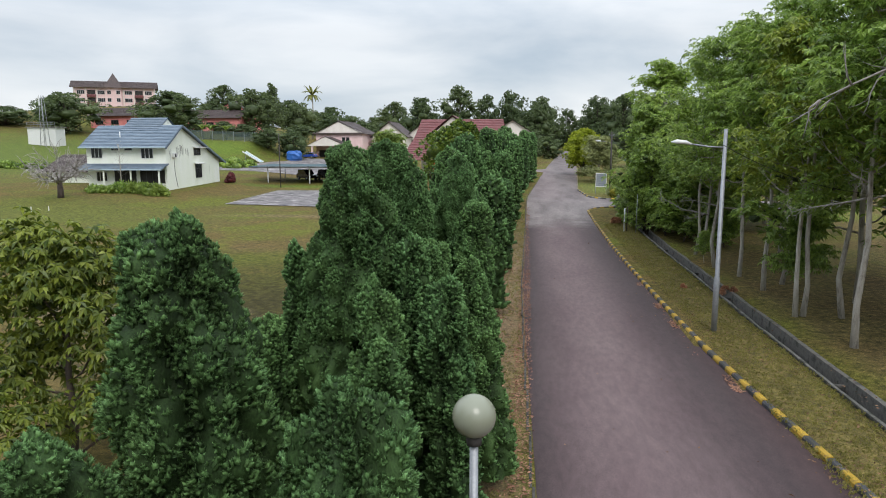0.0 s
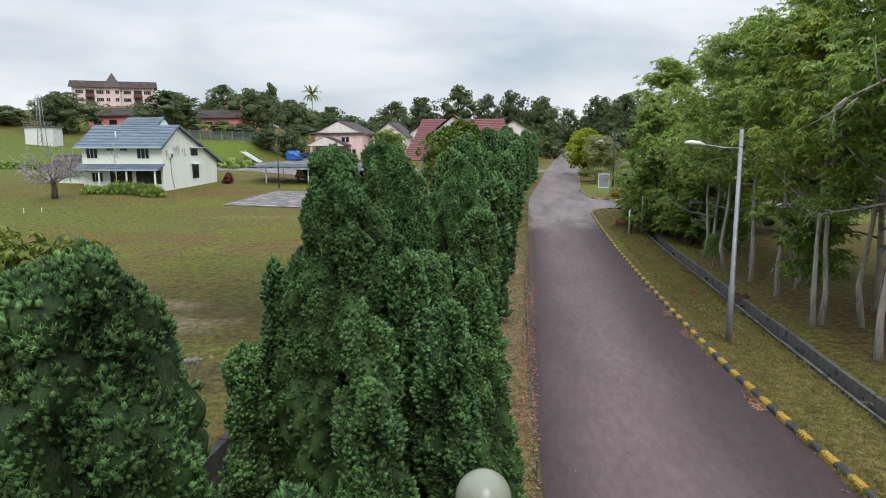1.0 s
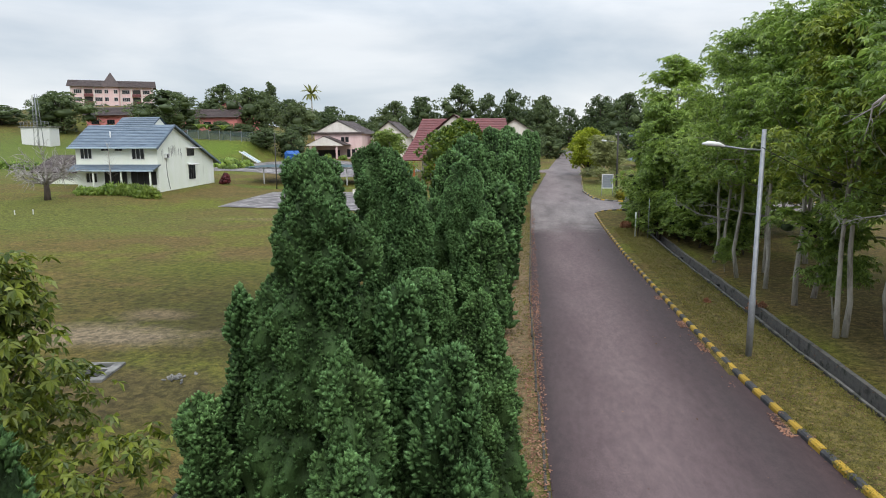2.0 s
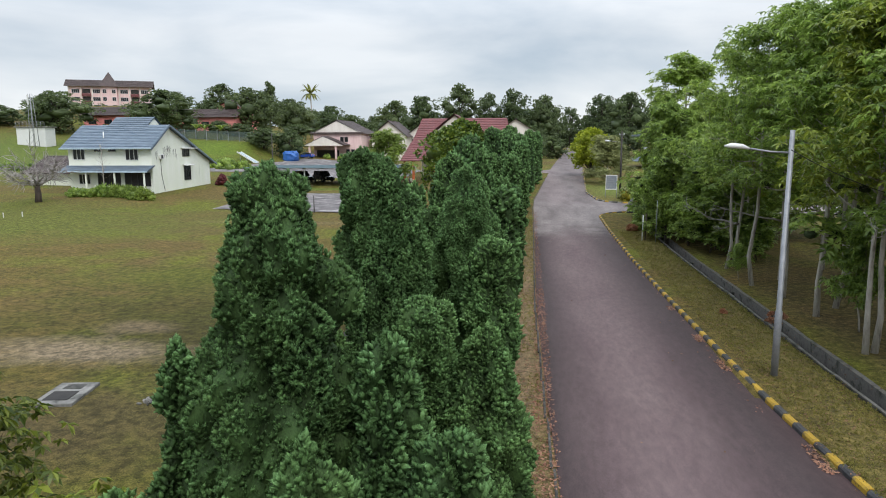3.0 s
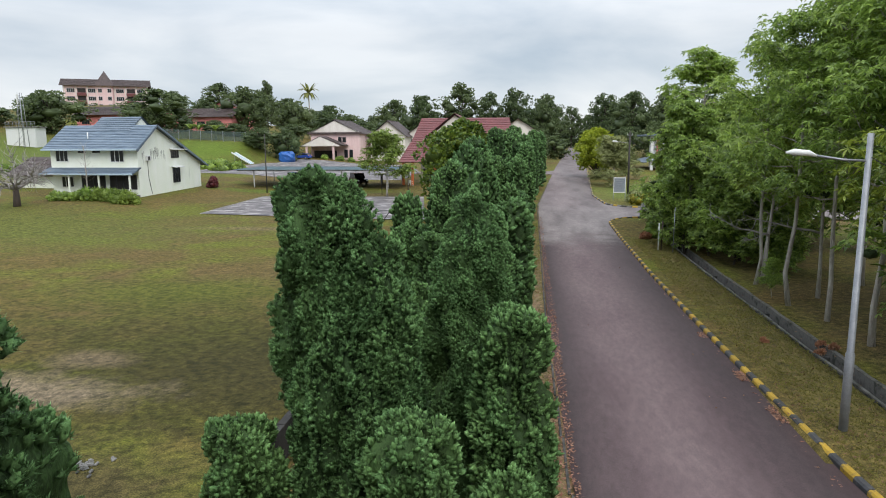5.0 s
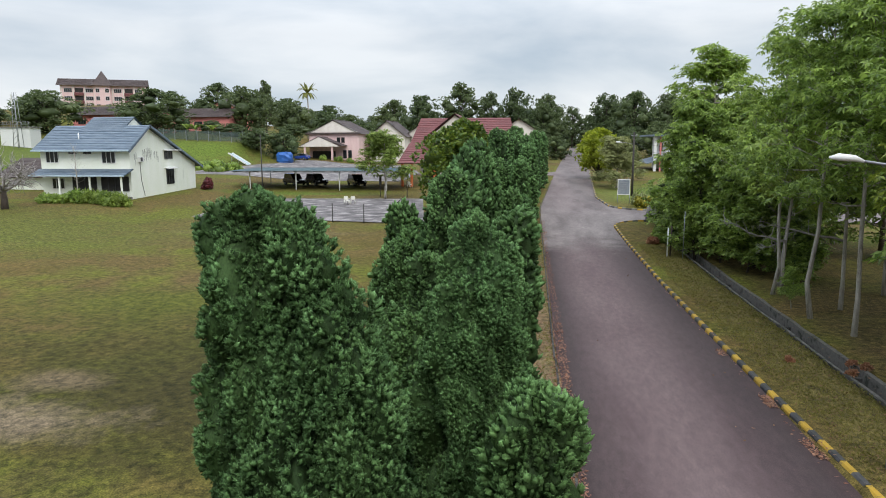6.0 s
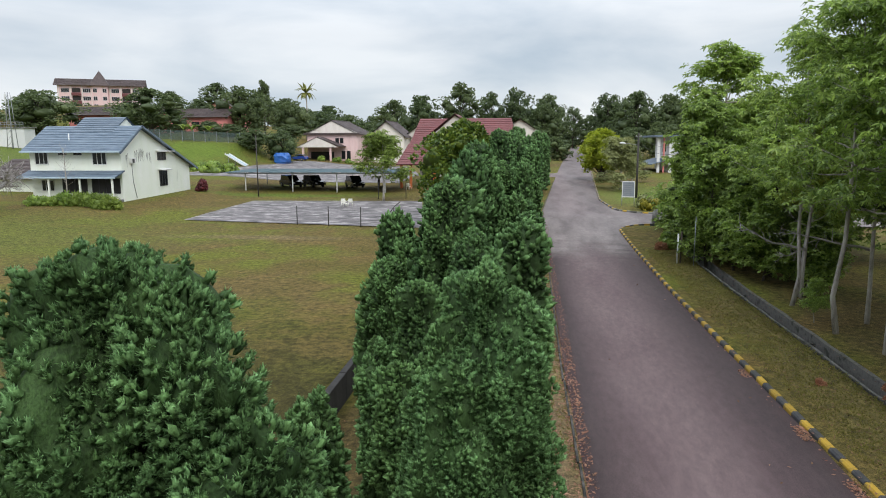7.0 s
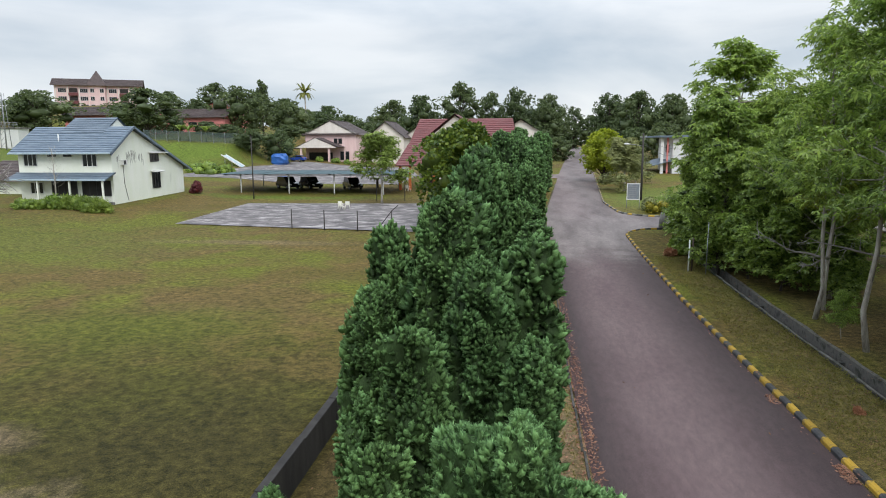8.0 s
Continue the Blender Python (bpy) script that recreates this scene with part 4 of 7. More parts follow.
def broad_tree(seed, h, spread, bare, leaves, leaf_len=0.24, leaf_wid=0.045, whorl=6, limbs=9, trunk_r=0.14, puff=0.9, flat=0.6, lean=(0, 0), per=26, droop=0.25, core=0.32, shape=0.8):
    """Trunk with limbs; leaf whorls in layers round the ends of the limbs. bare: height of the clear stem."""
    rng = np.random.default_rng(seed)
    wood = bmesh.new()
    top = np.array((lean[0], lean[1], h * 0.95))
    tr = [np.array((0, 0, -0.3))] + [np.array((lean[0] * t * t + 0.08 * rng.normal(), lean[1] * t * t + 0.08 * rng.normal(), h * 0.93 * t)) for t in (0.12, 0.3, 0.5, 0.7, 0.86, 1.0)]
    tube(wood, tr, [trunk_r * v for v in (1.35, 1.0, 0.85, 0.7, 0.5, 0.32, 0.1)], 8)
    ends = []
    for k in range(limbs):
        t = bare / h + (0.97 - bare / h) * ((k + rng.uniform(0, 0.8)) / limbs)
        base = np.array((lean[0] * t * t, lean[1] * t * t, h * 0.93 * t))
        a = k * 2.4 + rng.uniform(-0.5, 0.5)
        q = (t - bare / h) / (1 - bare / h)
        ln = spread * (1.0 - 0.72 * q ** (1 / shape)) * rng.uniform(0.75, 1.15)
        pts = limb_path(rng, base, (math.cos(a), math.sin(a), 0.25 + 0.7 * q), ln, 5, 0.22, 0.06)
        r0 = trunk_r * (0.42 - 0.2 * q)
        tube(wood, pts, [r0 * v for v in (1, 0.8, 0.62, 0.45, 0.3, 0.12)], 6)
        for i in (2, 3, 4, 5):
            ends.append((pts[i], 0.65 + 0.12 * i))
            if i < 5:
                for _ in range(2):
                    tw = limb_path(rng, pts[i], unit(pts[i] - base) + 0.8 * rng.normal(size=3), ln * 0.3, 3, 0.3, 0.1)
                    tube(wood, tw, [r0 * 0.3, r0 * 0.22, r0 * 0.15, r0 * 0.06], 4)
                    ends.append((tw[-1], 0.8))
    ends.append((top, 0.9))
    cs, axs, cores = [], [], []
    for p, s in ends:
        m = int(per * s)
        d = unit(rng.normal(size=(m, 3)) + np.array((0, 0, 0.45)))
        rad = puff * s * rng.uniform(0.5, 1.0, (m, 1)) ** 0.5
        cs.append(p + d * rad * np.array((1, 1, flat)))
        axs.append(unit(d * 0.5 + np.array((0, 0, 0.9)) + 0.25 * rng.normal(size=d.shape)))
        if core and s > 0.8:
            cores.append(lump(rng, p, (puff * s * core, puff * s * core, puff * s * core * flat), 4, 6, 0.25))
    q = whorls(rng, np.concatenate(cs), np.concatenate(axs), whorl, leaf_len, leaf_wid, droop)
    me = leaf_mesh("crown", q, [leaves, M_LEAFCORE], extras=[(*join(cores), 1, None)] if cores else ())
    return me, mesh_of(wood, "trunk")


def plant(name, meshes, bark, at, label, category, group="", scale=1.0, turn=0.0):
    ob = new(name)
    s = scale if isinstance(scale, tuple) else (scale,) * 3
    ob.matrix_basis = Matrix.LocRotScale(at, Euler((0, 0, turn)), s)
    tagged(ob, label, category, group)
    part("trunk", meshes[1], bark, ob)
    part("crown", meshes[0], None, ob)
    return ob


WOOD_KIND = dict(leaf_len=0.27, leaf_wid=0.042, whorl=7, per=10, limbs=15, core=0.0, flat=0.42, droop=0.38, puff=0.85)
WOOD = [broad_tree(11, 12.5, 3.9, 5.0, M_LEAF, trunk_r=0.105, **WOOD_KIND), broad_tree(12, 11.0, 3.6, 4.6, M_LEAFGOLD, trunk_r=0.09, **WOOD_KIND),
        broad_tree(13, 13.5, 4.2, 5.4, M_LEAFDARK, trunk_r=0.095, **WOOD_KIND), broad_tree(14, 6.0, 2.4, 1.4, M_LEAF, 0.3, 0.048, 7, per=13, limbs=9, trunk_r=0.05, core=0.0, droop=0.5)]
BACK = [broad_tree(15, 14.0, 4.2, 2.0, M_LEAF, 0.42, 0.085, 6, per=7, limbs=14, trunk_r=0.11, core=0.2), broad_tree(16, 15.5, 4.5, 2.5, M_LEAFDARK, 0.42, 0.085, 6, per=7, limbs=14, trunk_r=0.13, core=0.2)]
WOOD_AT = ((0, 12.1, 25.6, 1.12), (1, 11.7, 30.1, 1.12), (0, 12.05, 30.25, 0.98), (0, 12.1, 35.4, 1.10), (2, 12.0, 39.1, 1.06), (2, 11.4, 41.8, 1.06), (1, 12.5, 48.5, 0.9), (2, 15.5, 33, 1.1), (0, 15.6, 40.5, 1.1),
           (2, 17.0, 47, 1.0), (1, 14.6, 27.5, 1.3), (2, 19.5, 29, 1.25), (0, 21, 36, 1.25), (2, 22, 43, 1.15), (0, 14.5, 52, 0.82), (0, 27, 39, 1.3), (2, 25, 62.7, 1.0), (2, 21.5, 64, 1.02),
           (0, 13.2, 21.5, 1.2), (2, 18.5, 22, 1.25), (3, 11.2, 43.6, 0.32), (2, 11.4, 46.8, 1.0), (2, 13.8, 51.0, 0.98), (3, 12.8, 33.0, 0.7), (2, 13.6, 37.2, 1.15), (2, 13.4, 43.6, 1.0), (2, 13.6, 30.0, 1.15), (0, 16.5, 25, 1.2))
for k, (v, x, y, s) in enumerate(WOOD_AT):
    lab = ("slender pale-barked tree with drooping whorls of long green leaves", "slender pale tree with thin stem and yellowing green whorls", "tall dark-leaved tree in the roadside wood", "young tree with drooping whorls of leaves")[v]
    plant("wood_tree", BACK[v // 2] if x > 15 else WOOD[v], M_BARK, (x, y, height(x, y) + 0.08), lab, "tree", "trees of the roadside wood", s, k * 2.1)
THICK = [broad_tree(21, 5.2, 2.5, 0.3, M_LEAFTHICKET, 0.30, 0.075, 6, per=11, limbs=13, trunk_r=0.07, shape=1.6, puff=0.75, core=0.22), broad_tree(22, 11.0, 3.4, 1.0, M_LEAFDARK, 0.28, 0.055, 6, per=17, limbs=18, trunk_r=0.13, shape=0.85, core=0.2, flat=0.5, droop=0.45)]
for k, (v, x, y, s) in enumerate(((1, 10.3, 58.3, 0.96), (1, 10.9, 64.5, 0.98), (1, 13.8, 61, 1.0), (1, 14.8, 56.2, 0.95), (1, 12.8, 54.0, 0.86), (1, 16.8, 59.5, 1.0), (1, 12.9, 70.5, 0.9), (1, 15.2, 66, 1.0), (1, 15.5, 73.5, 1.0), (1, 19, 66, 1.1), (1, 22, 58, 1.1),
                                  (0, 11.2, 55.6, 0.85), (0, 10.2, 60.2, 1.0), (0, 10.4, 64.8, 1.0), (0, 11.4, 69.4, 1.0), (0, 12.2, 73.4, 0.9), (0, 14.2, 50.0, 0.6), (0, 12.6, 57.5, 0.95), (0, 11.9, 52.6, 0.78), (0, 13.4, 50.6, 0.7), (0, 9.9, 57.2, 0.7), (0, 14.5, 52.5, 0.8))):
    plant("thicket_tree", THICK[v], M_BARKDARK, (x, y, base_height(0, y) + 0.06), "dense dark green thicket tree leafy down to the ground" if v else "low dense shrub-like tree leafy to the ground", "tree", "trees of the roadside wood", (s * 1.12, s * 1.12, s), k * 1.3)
tall = broad_tree(23, 14.7, 2.9, 10.4, M_LEAF, 0.36, 0.06, 7, per=11, limbs=13, trunk_r=0.16, flat=0.2, core=0.0, droop=0.2, puff=0.95, shape=0.5)
plant("tall_tree", tall, M_BARK, (11.8, 61.8, 0.2), "tall tree with layered bright green crown above the thicket", "tree", "trees of the roadside wood", 1.0, 0.4)

# bleached dead limbs in the wood
def bare_limbs(seed, base, paths, r0):
    rng = np.random.default_rng(seed)
    bm = bmesh.new()
    for d, ln in paths:
        pts = limb_path(rng, base, d, ln, 7, 0.16, 0.02)
        tube(bm, pts, [r0 * (1 - 0.12 * i) for i in range(8)], 6)
        for i in (2, 3, 4, 5, 6, 7):
            for _ in range(2):
                tw = limb_path(rng, pts[i], unit(np.array(d, float)) + 0.9 * rng.normal(size=3), ln * 0.22, 4, 0.3, 0.05)
                tube(bm, tw, [r0 * v for v in (0.4, 0.3, 0.22, 0.14, 0.06)], 4)
                tw2 = limb_path(rng, tw[2], unit(tw[-1] - tw[0]) + 0.7 * rng.normal(size=3), ln * 0.12, 3, 0.3, 0.05)
                tube(bm, tw2, [r0 * v for v in (0.22, 0.16, 0.1, 0.04)], 3)
    return bm


for at, paths, r0 in (((14.5, 21.5, 11.4), (((-0.9, 0.35, -0.06), 6.5), ((-0.6, 0.7, 0.25), 4.0)), 0.10), ((12.2, 25.8, 5.6), (((-0.9, 0.2, -0.25), 2.6), ((-0.5, -0.5, 0.1), 1.8)), 0.05),
                      ((12.5, 48.5, 2.6), (((-0.9, 0.1, 0.05), 3.4), ((-0.7, -0.6, 0.1), 2.6)), 0.07), ((13.5, 44.0, 3.3), (((-0.9, 0.4, 0.05), 3.6),), 0.07), ((14.0, 36.0, 8.6), (((-0.95, -0.1, -0.3), 4.0),), 0.06)):
    tree = thing("dead_branch", at, "bleached bare branch reaching out of the wood", "branch", "bare branches")
    part("limb", bare_limbs(int(at[1] * 10), (0, 0, 0), paths, r0), M_DEADWOOD, tree)


stem = thing("bare_tree", (12.45, 48.9, 0.1), "slender pale bare tree leaning at the edge of the wood", "tree")
rng_s = np.random.default_rng(31)
bm = bmesh.new()
lean = [(0, 0, -0.3), (0.12, 0, 1.6), (0.3, 0.05, 3.6), (0.42, 0.0, 5.6), (0.62, 0.1, 7.4), (0.7, 0.1, 8.8)]
tube(bm, lean, [0.11, 0.095, 0.085, 0.07, 0.05, 0.02], 8)
part("trunk", bm, M_DEADWOOD, stem)
for i, d, ln in ((2, (-1, -0.2, 0.35), 1.6), (3, (-0.9, 0.3, 0.2), 1.9), (3, (0.9, -0.3, 0.4), 1.5), (4, (-0.6, -0.4, 0.7), 1.4), (4, (0.8, 0.2, 0.6), 1.3)):
    bm = bmesh.new()
    pts = limb_path(rng_s, lean[i], d, ln, 5, 0.22, 0.05)
    tube(bm, pts, [0.035, 0.03, 0.024, 0.018, 0.012, 0.006], 5)
    for q in (2, 3, 4):
        tube(bm, limb_path(rng_s, pts[q], np.array(d) + 0.8 * rng_s.normal(size=3), 0.5, 3, 0.3, 0.1), [0.012, 0.009, 0.006, 0.003], 4)
    part("limb", bm, M_DEADWOOD, stem)


# ---- trees further off: crowns of leafy clumps ----
def clump_tree(seed, h, spread, bare, leaves, clump=0.9, n=110, shape="round", trunk_r=0.25, coat=16, leaf=0.45, nb=14):
    rng = np.random.default_rng(seed)
    wood = bmesh.new()
    tube(wood, [(0, 0, -0.5), (0.1, 0, h * 0.3), (0, 0.1, h * 0.6), (0, 0, h * 0.9)], [trunk_r * 1.3, trunk_r, trunk_r * 0.7, trunk_r * 0.2], 7)
    blobs = []
    for k in range(nb):
        a, q, t = k * 2.4 + rng.uniform(-0.4, 0.4), rng.uniform(0.35, 0.8), k / (nb - 1)
        z = bare + (h - bare) * (0.12 + 0.78 * t)
        w = spread * (math.sin(math.pi * min(1, 0.2 + 0.72 * t)) if shape == "round" else 0.35 + 0.65 * t if shape == "umbrella" else 1.05 - 0.75 * t)
        c = np.array((w * q * math.cos(a), w * q * math.sin(a), z))
        tube(wood, [(0, 0, max(bare * 0.7, z - spread * 0.8)), tuple(c * np.array((0.6, 0.6, 1)) - np.array((0, 0, 0.25 * spread))), tuple(c)], [trunk_r * 0.4, trunk_r * 0.3, trunk_r * 0.12], 5)
        blobs.append((c, max(0.16 * spread, 0.5 * w * rng.uniform(0.75, 1.2))))
    cs, ws, cores = [], [], []
    for c, w in blobs:
        m = n // nb
        d = unit(rng.normal(size=(m, 3)) + np.array((0, 0, 0.35)))
        cs.append(c + d * w * rng.uniform(0.75, 1.05, (m, 1)) * np.array((1, 1, 0.62 if shape == "umbrella" else 0.8)))
        ws.append(unit(d + np.array((0, 0, 0.5))))
        cores.append(lump(rng, c, (w * 0.48, w * 0.48, w * 0.4), 4, 6, 0.25))
    c, w = np.concatenate(cs), np.concatenate(ws)
    cr = clump * rng.uniform(0.3, 0.6, len(c))
    cc, ww, rc = np.repeat(c, coat, 0), np.repeat(w, coat, 0), np.repeat(cr, coat)
    d = unit(ww * 0.4 + rng.normal(size=ww.shape))
    lv = blades(rng, cc + d * rc[:, None] * 0.8 * rng.uniform(0.4, 1.0, (len(cc), 1)), unit(d + 0.6 * rng.normal(size=d.shape)), 1, leaf, leaf * 0.36, 0.3)
    return leaf_mesh("crown", lv, [leaves], extras=[(*join(cores), 0, None)]), mesh_of(wood, "trunk")


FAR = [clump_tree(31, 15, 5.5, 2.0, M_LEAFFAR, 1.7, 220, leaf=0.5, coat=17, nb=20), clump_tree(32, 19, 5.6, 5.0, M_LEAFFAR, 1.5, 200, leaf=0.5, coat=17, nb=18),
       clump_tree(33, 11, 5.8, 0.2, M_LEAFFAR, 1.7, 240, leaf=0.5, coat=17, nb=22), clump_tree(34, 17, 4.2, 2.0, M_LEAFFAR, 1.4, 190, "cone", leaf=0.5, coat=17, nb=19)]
rng_f = random.Random(9)
for k in range(60):
    x = -190 + k * 6.0 + rng_f.uniform(-3, 3)
    y = 258 + rng_f.uniform(-8, 40) + 0.0010 * x * x
    if x < -60:
        y += 45
    if abs(x - road_left(y) - 3.2) < 8:
        continue
    v = rng_f.choice((0, 2, 2, 0, 2))
    s0 = rng_f.uniform(0.85, 1.2)
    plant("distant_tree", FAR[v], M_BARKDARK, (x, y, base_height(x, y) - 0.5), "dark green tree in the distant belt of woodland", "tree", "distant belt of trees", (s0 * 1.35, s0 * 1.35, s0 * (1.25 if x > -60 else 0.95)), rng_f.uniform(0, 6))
WIDER = (1.3, 1.35, 1.1, 1.1)
# single trees that stand out above the belt: kind, x, y, top, label
for v, x, y, top, s in ((2, -129, 176, 22.0, 1.5), (0, -91.5, 165, 21.3, 1.15), (2, -84, 200, 24.0, 1.4), (3, -89.4, 230, 29.0, 0.9), (2, -73, 210, 20.5, 1.0), (0, -36.5, 230, 23.5, 1.0), (1, -23.8, 230, 27.0, 1.15),
                        (1, -14.3, 235, 24.4, 0.8), (1, -6.2, 235, 25.6, 0.9), (0, 3, 240, 20.5, 0.85), (1, 4.5, 250, 24.5, 1.0), (0, 26, 250, 21.6, 0.95), (0, 31, 230, 23.8, 1.15), (0, 41, 230, 22.8, 1.0), (0, 53, 225, 22, 1.0),
                        (2, -60, 151, 11.2, 0.72), (2, -54.6, 153, 10.6, 0.6), (2, -104, 160, 12.5, 0.45), (2, -100, 158, 12.0, 0.6), (2, -149, 178, 18.6, 1.2), (2, -103, 175, 17.0, 0.8), (2, 6, 205, 9.5, 0.8), (2, -1.5, 180, 9.8, 0.8), (2, -104, 183, 17.5, 0.75), (2, -95, 182, 16.0, 0.7), (2, -86, 183, 14.0, 0.6), (2, -78, 178, 13.0, 0.7), (2, -70, 176, 10.5, 0.6), (0, -97, 200, 21.0, 0.8), (2, -139, 185, 19.0, 0.9), (2, -150, 200, 23.0, 1.1), (2, -66, 190, 13.0, 0.8), (2, 3, 262, 12, 1.0), (1, 24, 430, 29.0, 1.0), (0, 34, 425, 24.0, 1.2), (2, 17, 440, 17.0, 1.3), (2, 27, 450, 15.0, 1.4), (0, 8, 430, 22.0, 1.2), (0, 43, 400, 24.0, 1.3), (2, 2, 400, 16.0, 1.3), (1, 24.0, 245, 24.2, 0.95), (0, 4.0, 246, 19.5, 1.0), (2, 23, 236, 14, 1.0), (2, 27, 215, 12, 0.9), (2, 36, 214, 13.5, 1.0), (2, 46, 212, 13, 1.0), (2, 0, 228, 13, 0.9), (2, -11, 225, 14, 0.9), (2, -20, 222, 14.5, 1.0), (2, -30, 240, 14, 1.1), (2, -45, 238, 14, 1.2), (2, -58, 236, 15, 1.2)):
    g = base_height(x, y) - 0.2
    hh = (15, 19, 11, 17)[v]
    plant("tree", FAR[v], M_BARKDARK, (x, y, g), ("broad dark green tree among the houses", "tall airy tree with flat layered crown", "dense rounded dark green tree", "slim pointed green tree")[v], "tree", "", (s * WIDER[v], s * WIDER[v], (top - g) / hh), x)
# garden trees
MANGO = clump_tree(41, 8.5, 3.2, 1.4, M_LEAFMANGO, 1.0, 300, coat=32, leaf=0.3, nb=20)
AIRY = broad_tree(42, 8.6, 3.6, 2.4, M_LEAFLIGHT, 0.38, 0.09, 5, limbs=10, per=17, trunk_r=0.12, core=0.0, puff=1.0)
YELLOW = clump_tree(43, 7.6, 3.1, 1.0, M_LEAFYELLOW, 0.9, 280, coat=30, leaf=0.3, nb=20)
GREY = broad_tree(44, 6.6, 3.2, 0.9, M_LEAFGREY, 0.26, 0.045, 6, limbs=15, per=24, trunk_r=0.12, core=0.0, puff=0.8, flat=0.75, shape=1.3)
plant("mango_tree", MANGO, M_BARKDARK, (-7.0, 70, 0.2), "dense round dark green garden tree behind the conifers", "tree", scale=(1.3, 1.3, 1.15))
plant("garden_tree", AIRY, M_BARK, (-19.2, 93, 1.0), "light green airy garden tree with spreading limbs", "tree")
plant("garden_tree", YELLOW, M_BARKDARK, (10.0, 124, 1.8), "bright yellow-green rounded tree beside the road", "tree", scale=(1.4, 1.4, 1.1))
plant("garden_tree", GREY, M_BARK, (11.2, 110, 1.5), "grey-green fine-leaved tree beside the road", "tree", scale=(1.3, 1.3, 1.05))
plant("garden_tree", GREY, M_BARK, (14.5, 121, 1.8), "grey-green fine-leaved tree beside the road", "tree", scale=0.8, turn=2.0)
BROADNEAR = broad_tree(45, 6.0, 2.9, 0.8, M_LEAFSHOOT, 0.20, 0.042, 7, limbs=13, per=17, trunk_r=0.09, core=0.0, puff=0.8, flat=0.7, droop=0.5, shape=1.2)
plant("fruit_tree", BROADNEAR, M_BARKDARK, (-9.7, 12.6, -0.1), "spreading young tree with drooping broad glossy leaves, yellow-green tips", "tree")

# ---- lamps ----
lamp = thing("street_lamp", (7.48, 27.05, 0.1), "tall galvanised street lamp with a short outreach arm", "street lamp")
part("pole", tube(bmesh.new(), [(0, 0, -0.3), (0, 0, 2.2), (0, 0, 2.25), (0, 0, 8.0)], [0.115, 0.115, 0.09, 0.075], 14), M_STEEL, lamp)
part("arm", tube(bmesh.new(), [(0.05, 0, 7.3), (-0.6, 0, 7.33), (-1.35, 0, 7.45)], [0.03, 0.03, 0.03], 8), M_STEEL, lamp)
part("lamp_head", tube(bmesh.new(), [(-1.25, 0, 7.43), (-1.45, 0, 7.5), (-1.8, 0, 7.53), (-2.0, 0, 7.52)], [0.035, 0.075, 0.085, 0.025], 10), M_WHITE, lamp)
globe_lamp = thing("globe_lamp", (-0.45, 5.75, 0.0), "grey post lamp with a milky globe", "street lamp")
part("post", tube(bmesh.new(), [(0, 0, -0.2), (0, 0, 4.92)], [0.045, 0.04], 12), M_STEEL, globe_lamp)
bm = bmesh.new()
bmesh.ops.create_uvsphere(bm, u_segments=32, v_segments=20, radius=0.2, matrix=Matrix.Translation((0, 0, 5.15)))
for f in bm.faces:
    f.smooth = True
M_GLOBE, _n, _l, _b = shader("milky_globe")
_b.inputs["Base Color"].default_value, _b.inputs["Roughness"].default_value = (0.21, 0.22, 0.165, 1), 0.25
part("globe", bm, M_GLOBE, globe_lamp)
part("collar", tube(bmesh.new(), [(0, 0, 4.88), (0, 0, 4.97)], [0.07, 0.075], 14), M_TIMBERPOLE, globe_lamp)


# ---- buildings ----
M_FRAMEDARK = surface("dark_window_frame", (0.03, 0.03, 0.03), (0.06, 0.06, 0.06), 5.0, 0.6, bump=0.0)
M_PALEBLUE = surface("pale_blue_gutter", (0.32, 0.42, 0.50), (0.44, 0.54, 0.60), 3.0, 0.5, bump=0.0)
# flat dark fill for openings: the shade of the rooms is put into its colour
M_INSIDE = surface("painted_dim_interior", (0.02, 0.02, 0.02), (0.05, 0.045, 0.04), 1.0, 0.9, bump=0.0)
M_ORANGE = surface("orange_column_paint", (0.55, 0.13, 0.04), (0.66, 0.19, 0.06), 2.0, 0.7, bump=0.0)
M_STAIN = surface("black_mould_streaks", (0.10, 0.10, 0.09), (0.22, 0.22, 0.19), 3.0, 0.9, stretch=(3, 3, 0.3), bump=0.0)
M_SHADENET = surface("blue_green_roof_sheet", (0.035, 0.07, 0.085), (0.07, 0.12, 0.135), 1.0, 0.95, stain=(0.05, 0.07, 0.08), stain_scale=0.6, bump=0.05)


def tiled(p_eave0, p_eave1, p_ridge1, p_ridge0, courses, thick=0.05):
    """A roof slope of overlapping courses, each a plate with its own lower edge."""
    bm = bmesh.new()
    a, b, c, d = (Vector(p) for p in (p_eave0, p_eave1, p_ridge1, p_ridge0))
    nrm = (b - a).cross(c - a).normalized()
    if nrm.z < 0:
        nrm = -nrm
    rows = [(0.0, -0.1)]
    for k in range(courses):
        rows += [(k / courses, thick), ((k + 1) / courses, 0.0)]
    rows.append((1.0, -0.1))
    prev = None
    for t, off in rows:
        now = [bm.verts.new(a.lerp(d, t) + nrm * off), bm.verts.new(b.lerp(c, t) + nrm * off)]
        if prev:
            bm.faces.new((prev[0], prev[1], now[1], now[0]))
        else:
            first = now
        prev = now
    bm.faces.new((prev[0], prev[1], first[1], first[0]))
    bmesh.ops.recalc_face_normals(bm, faces=bm.faces)
    return bm


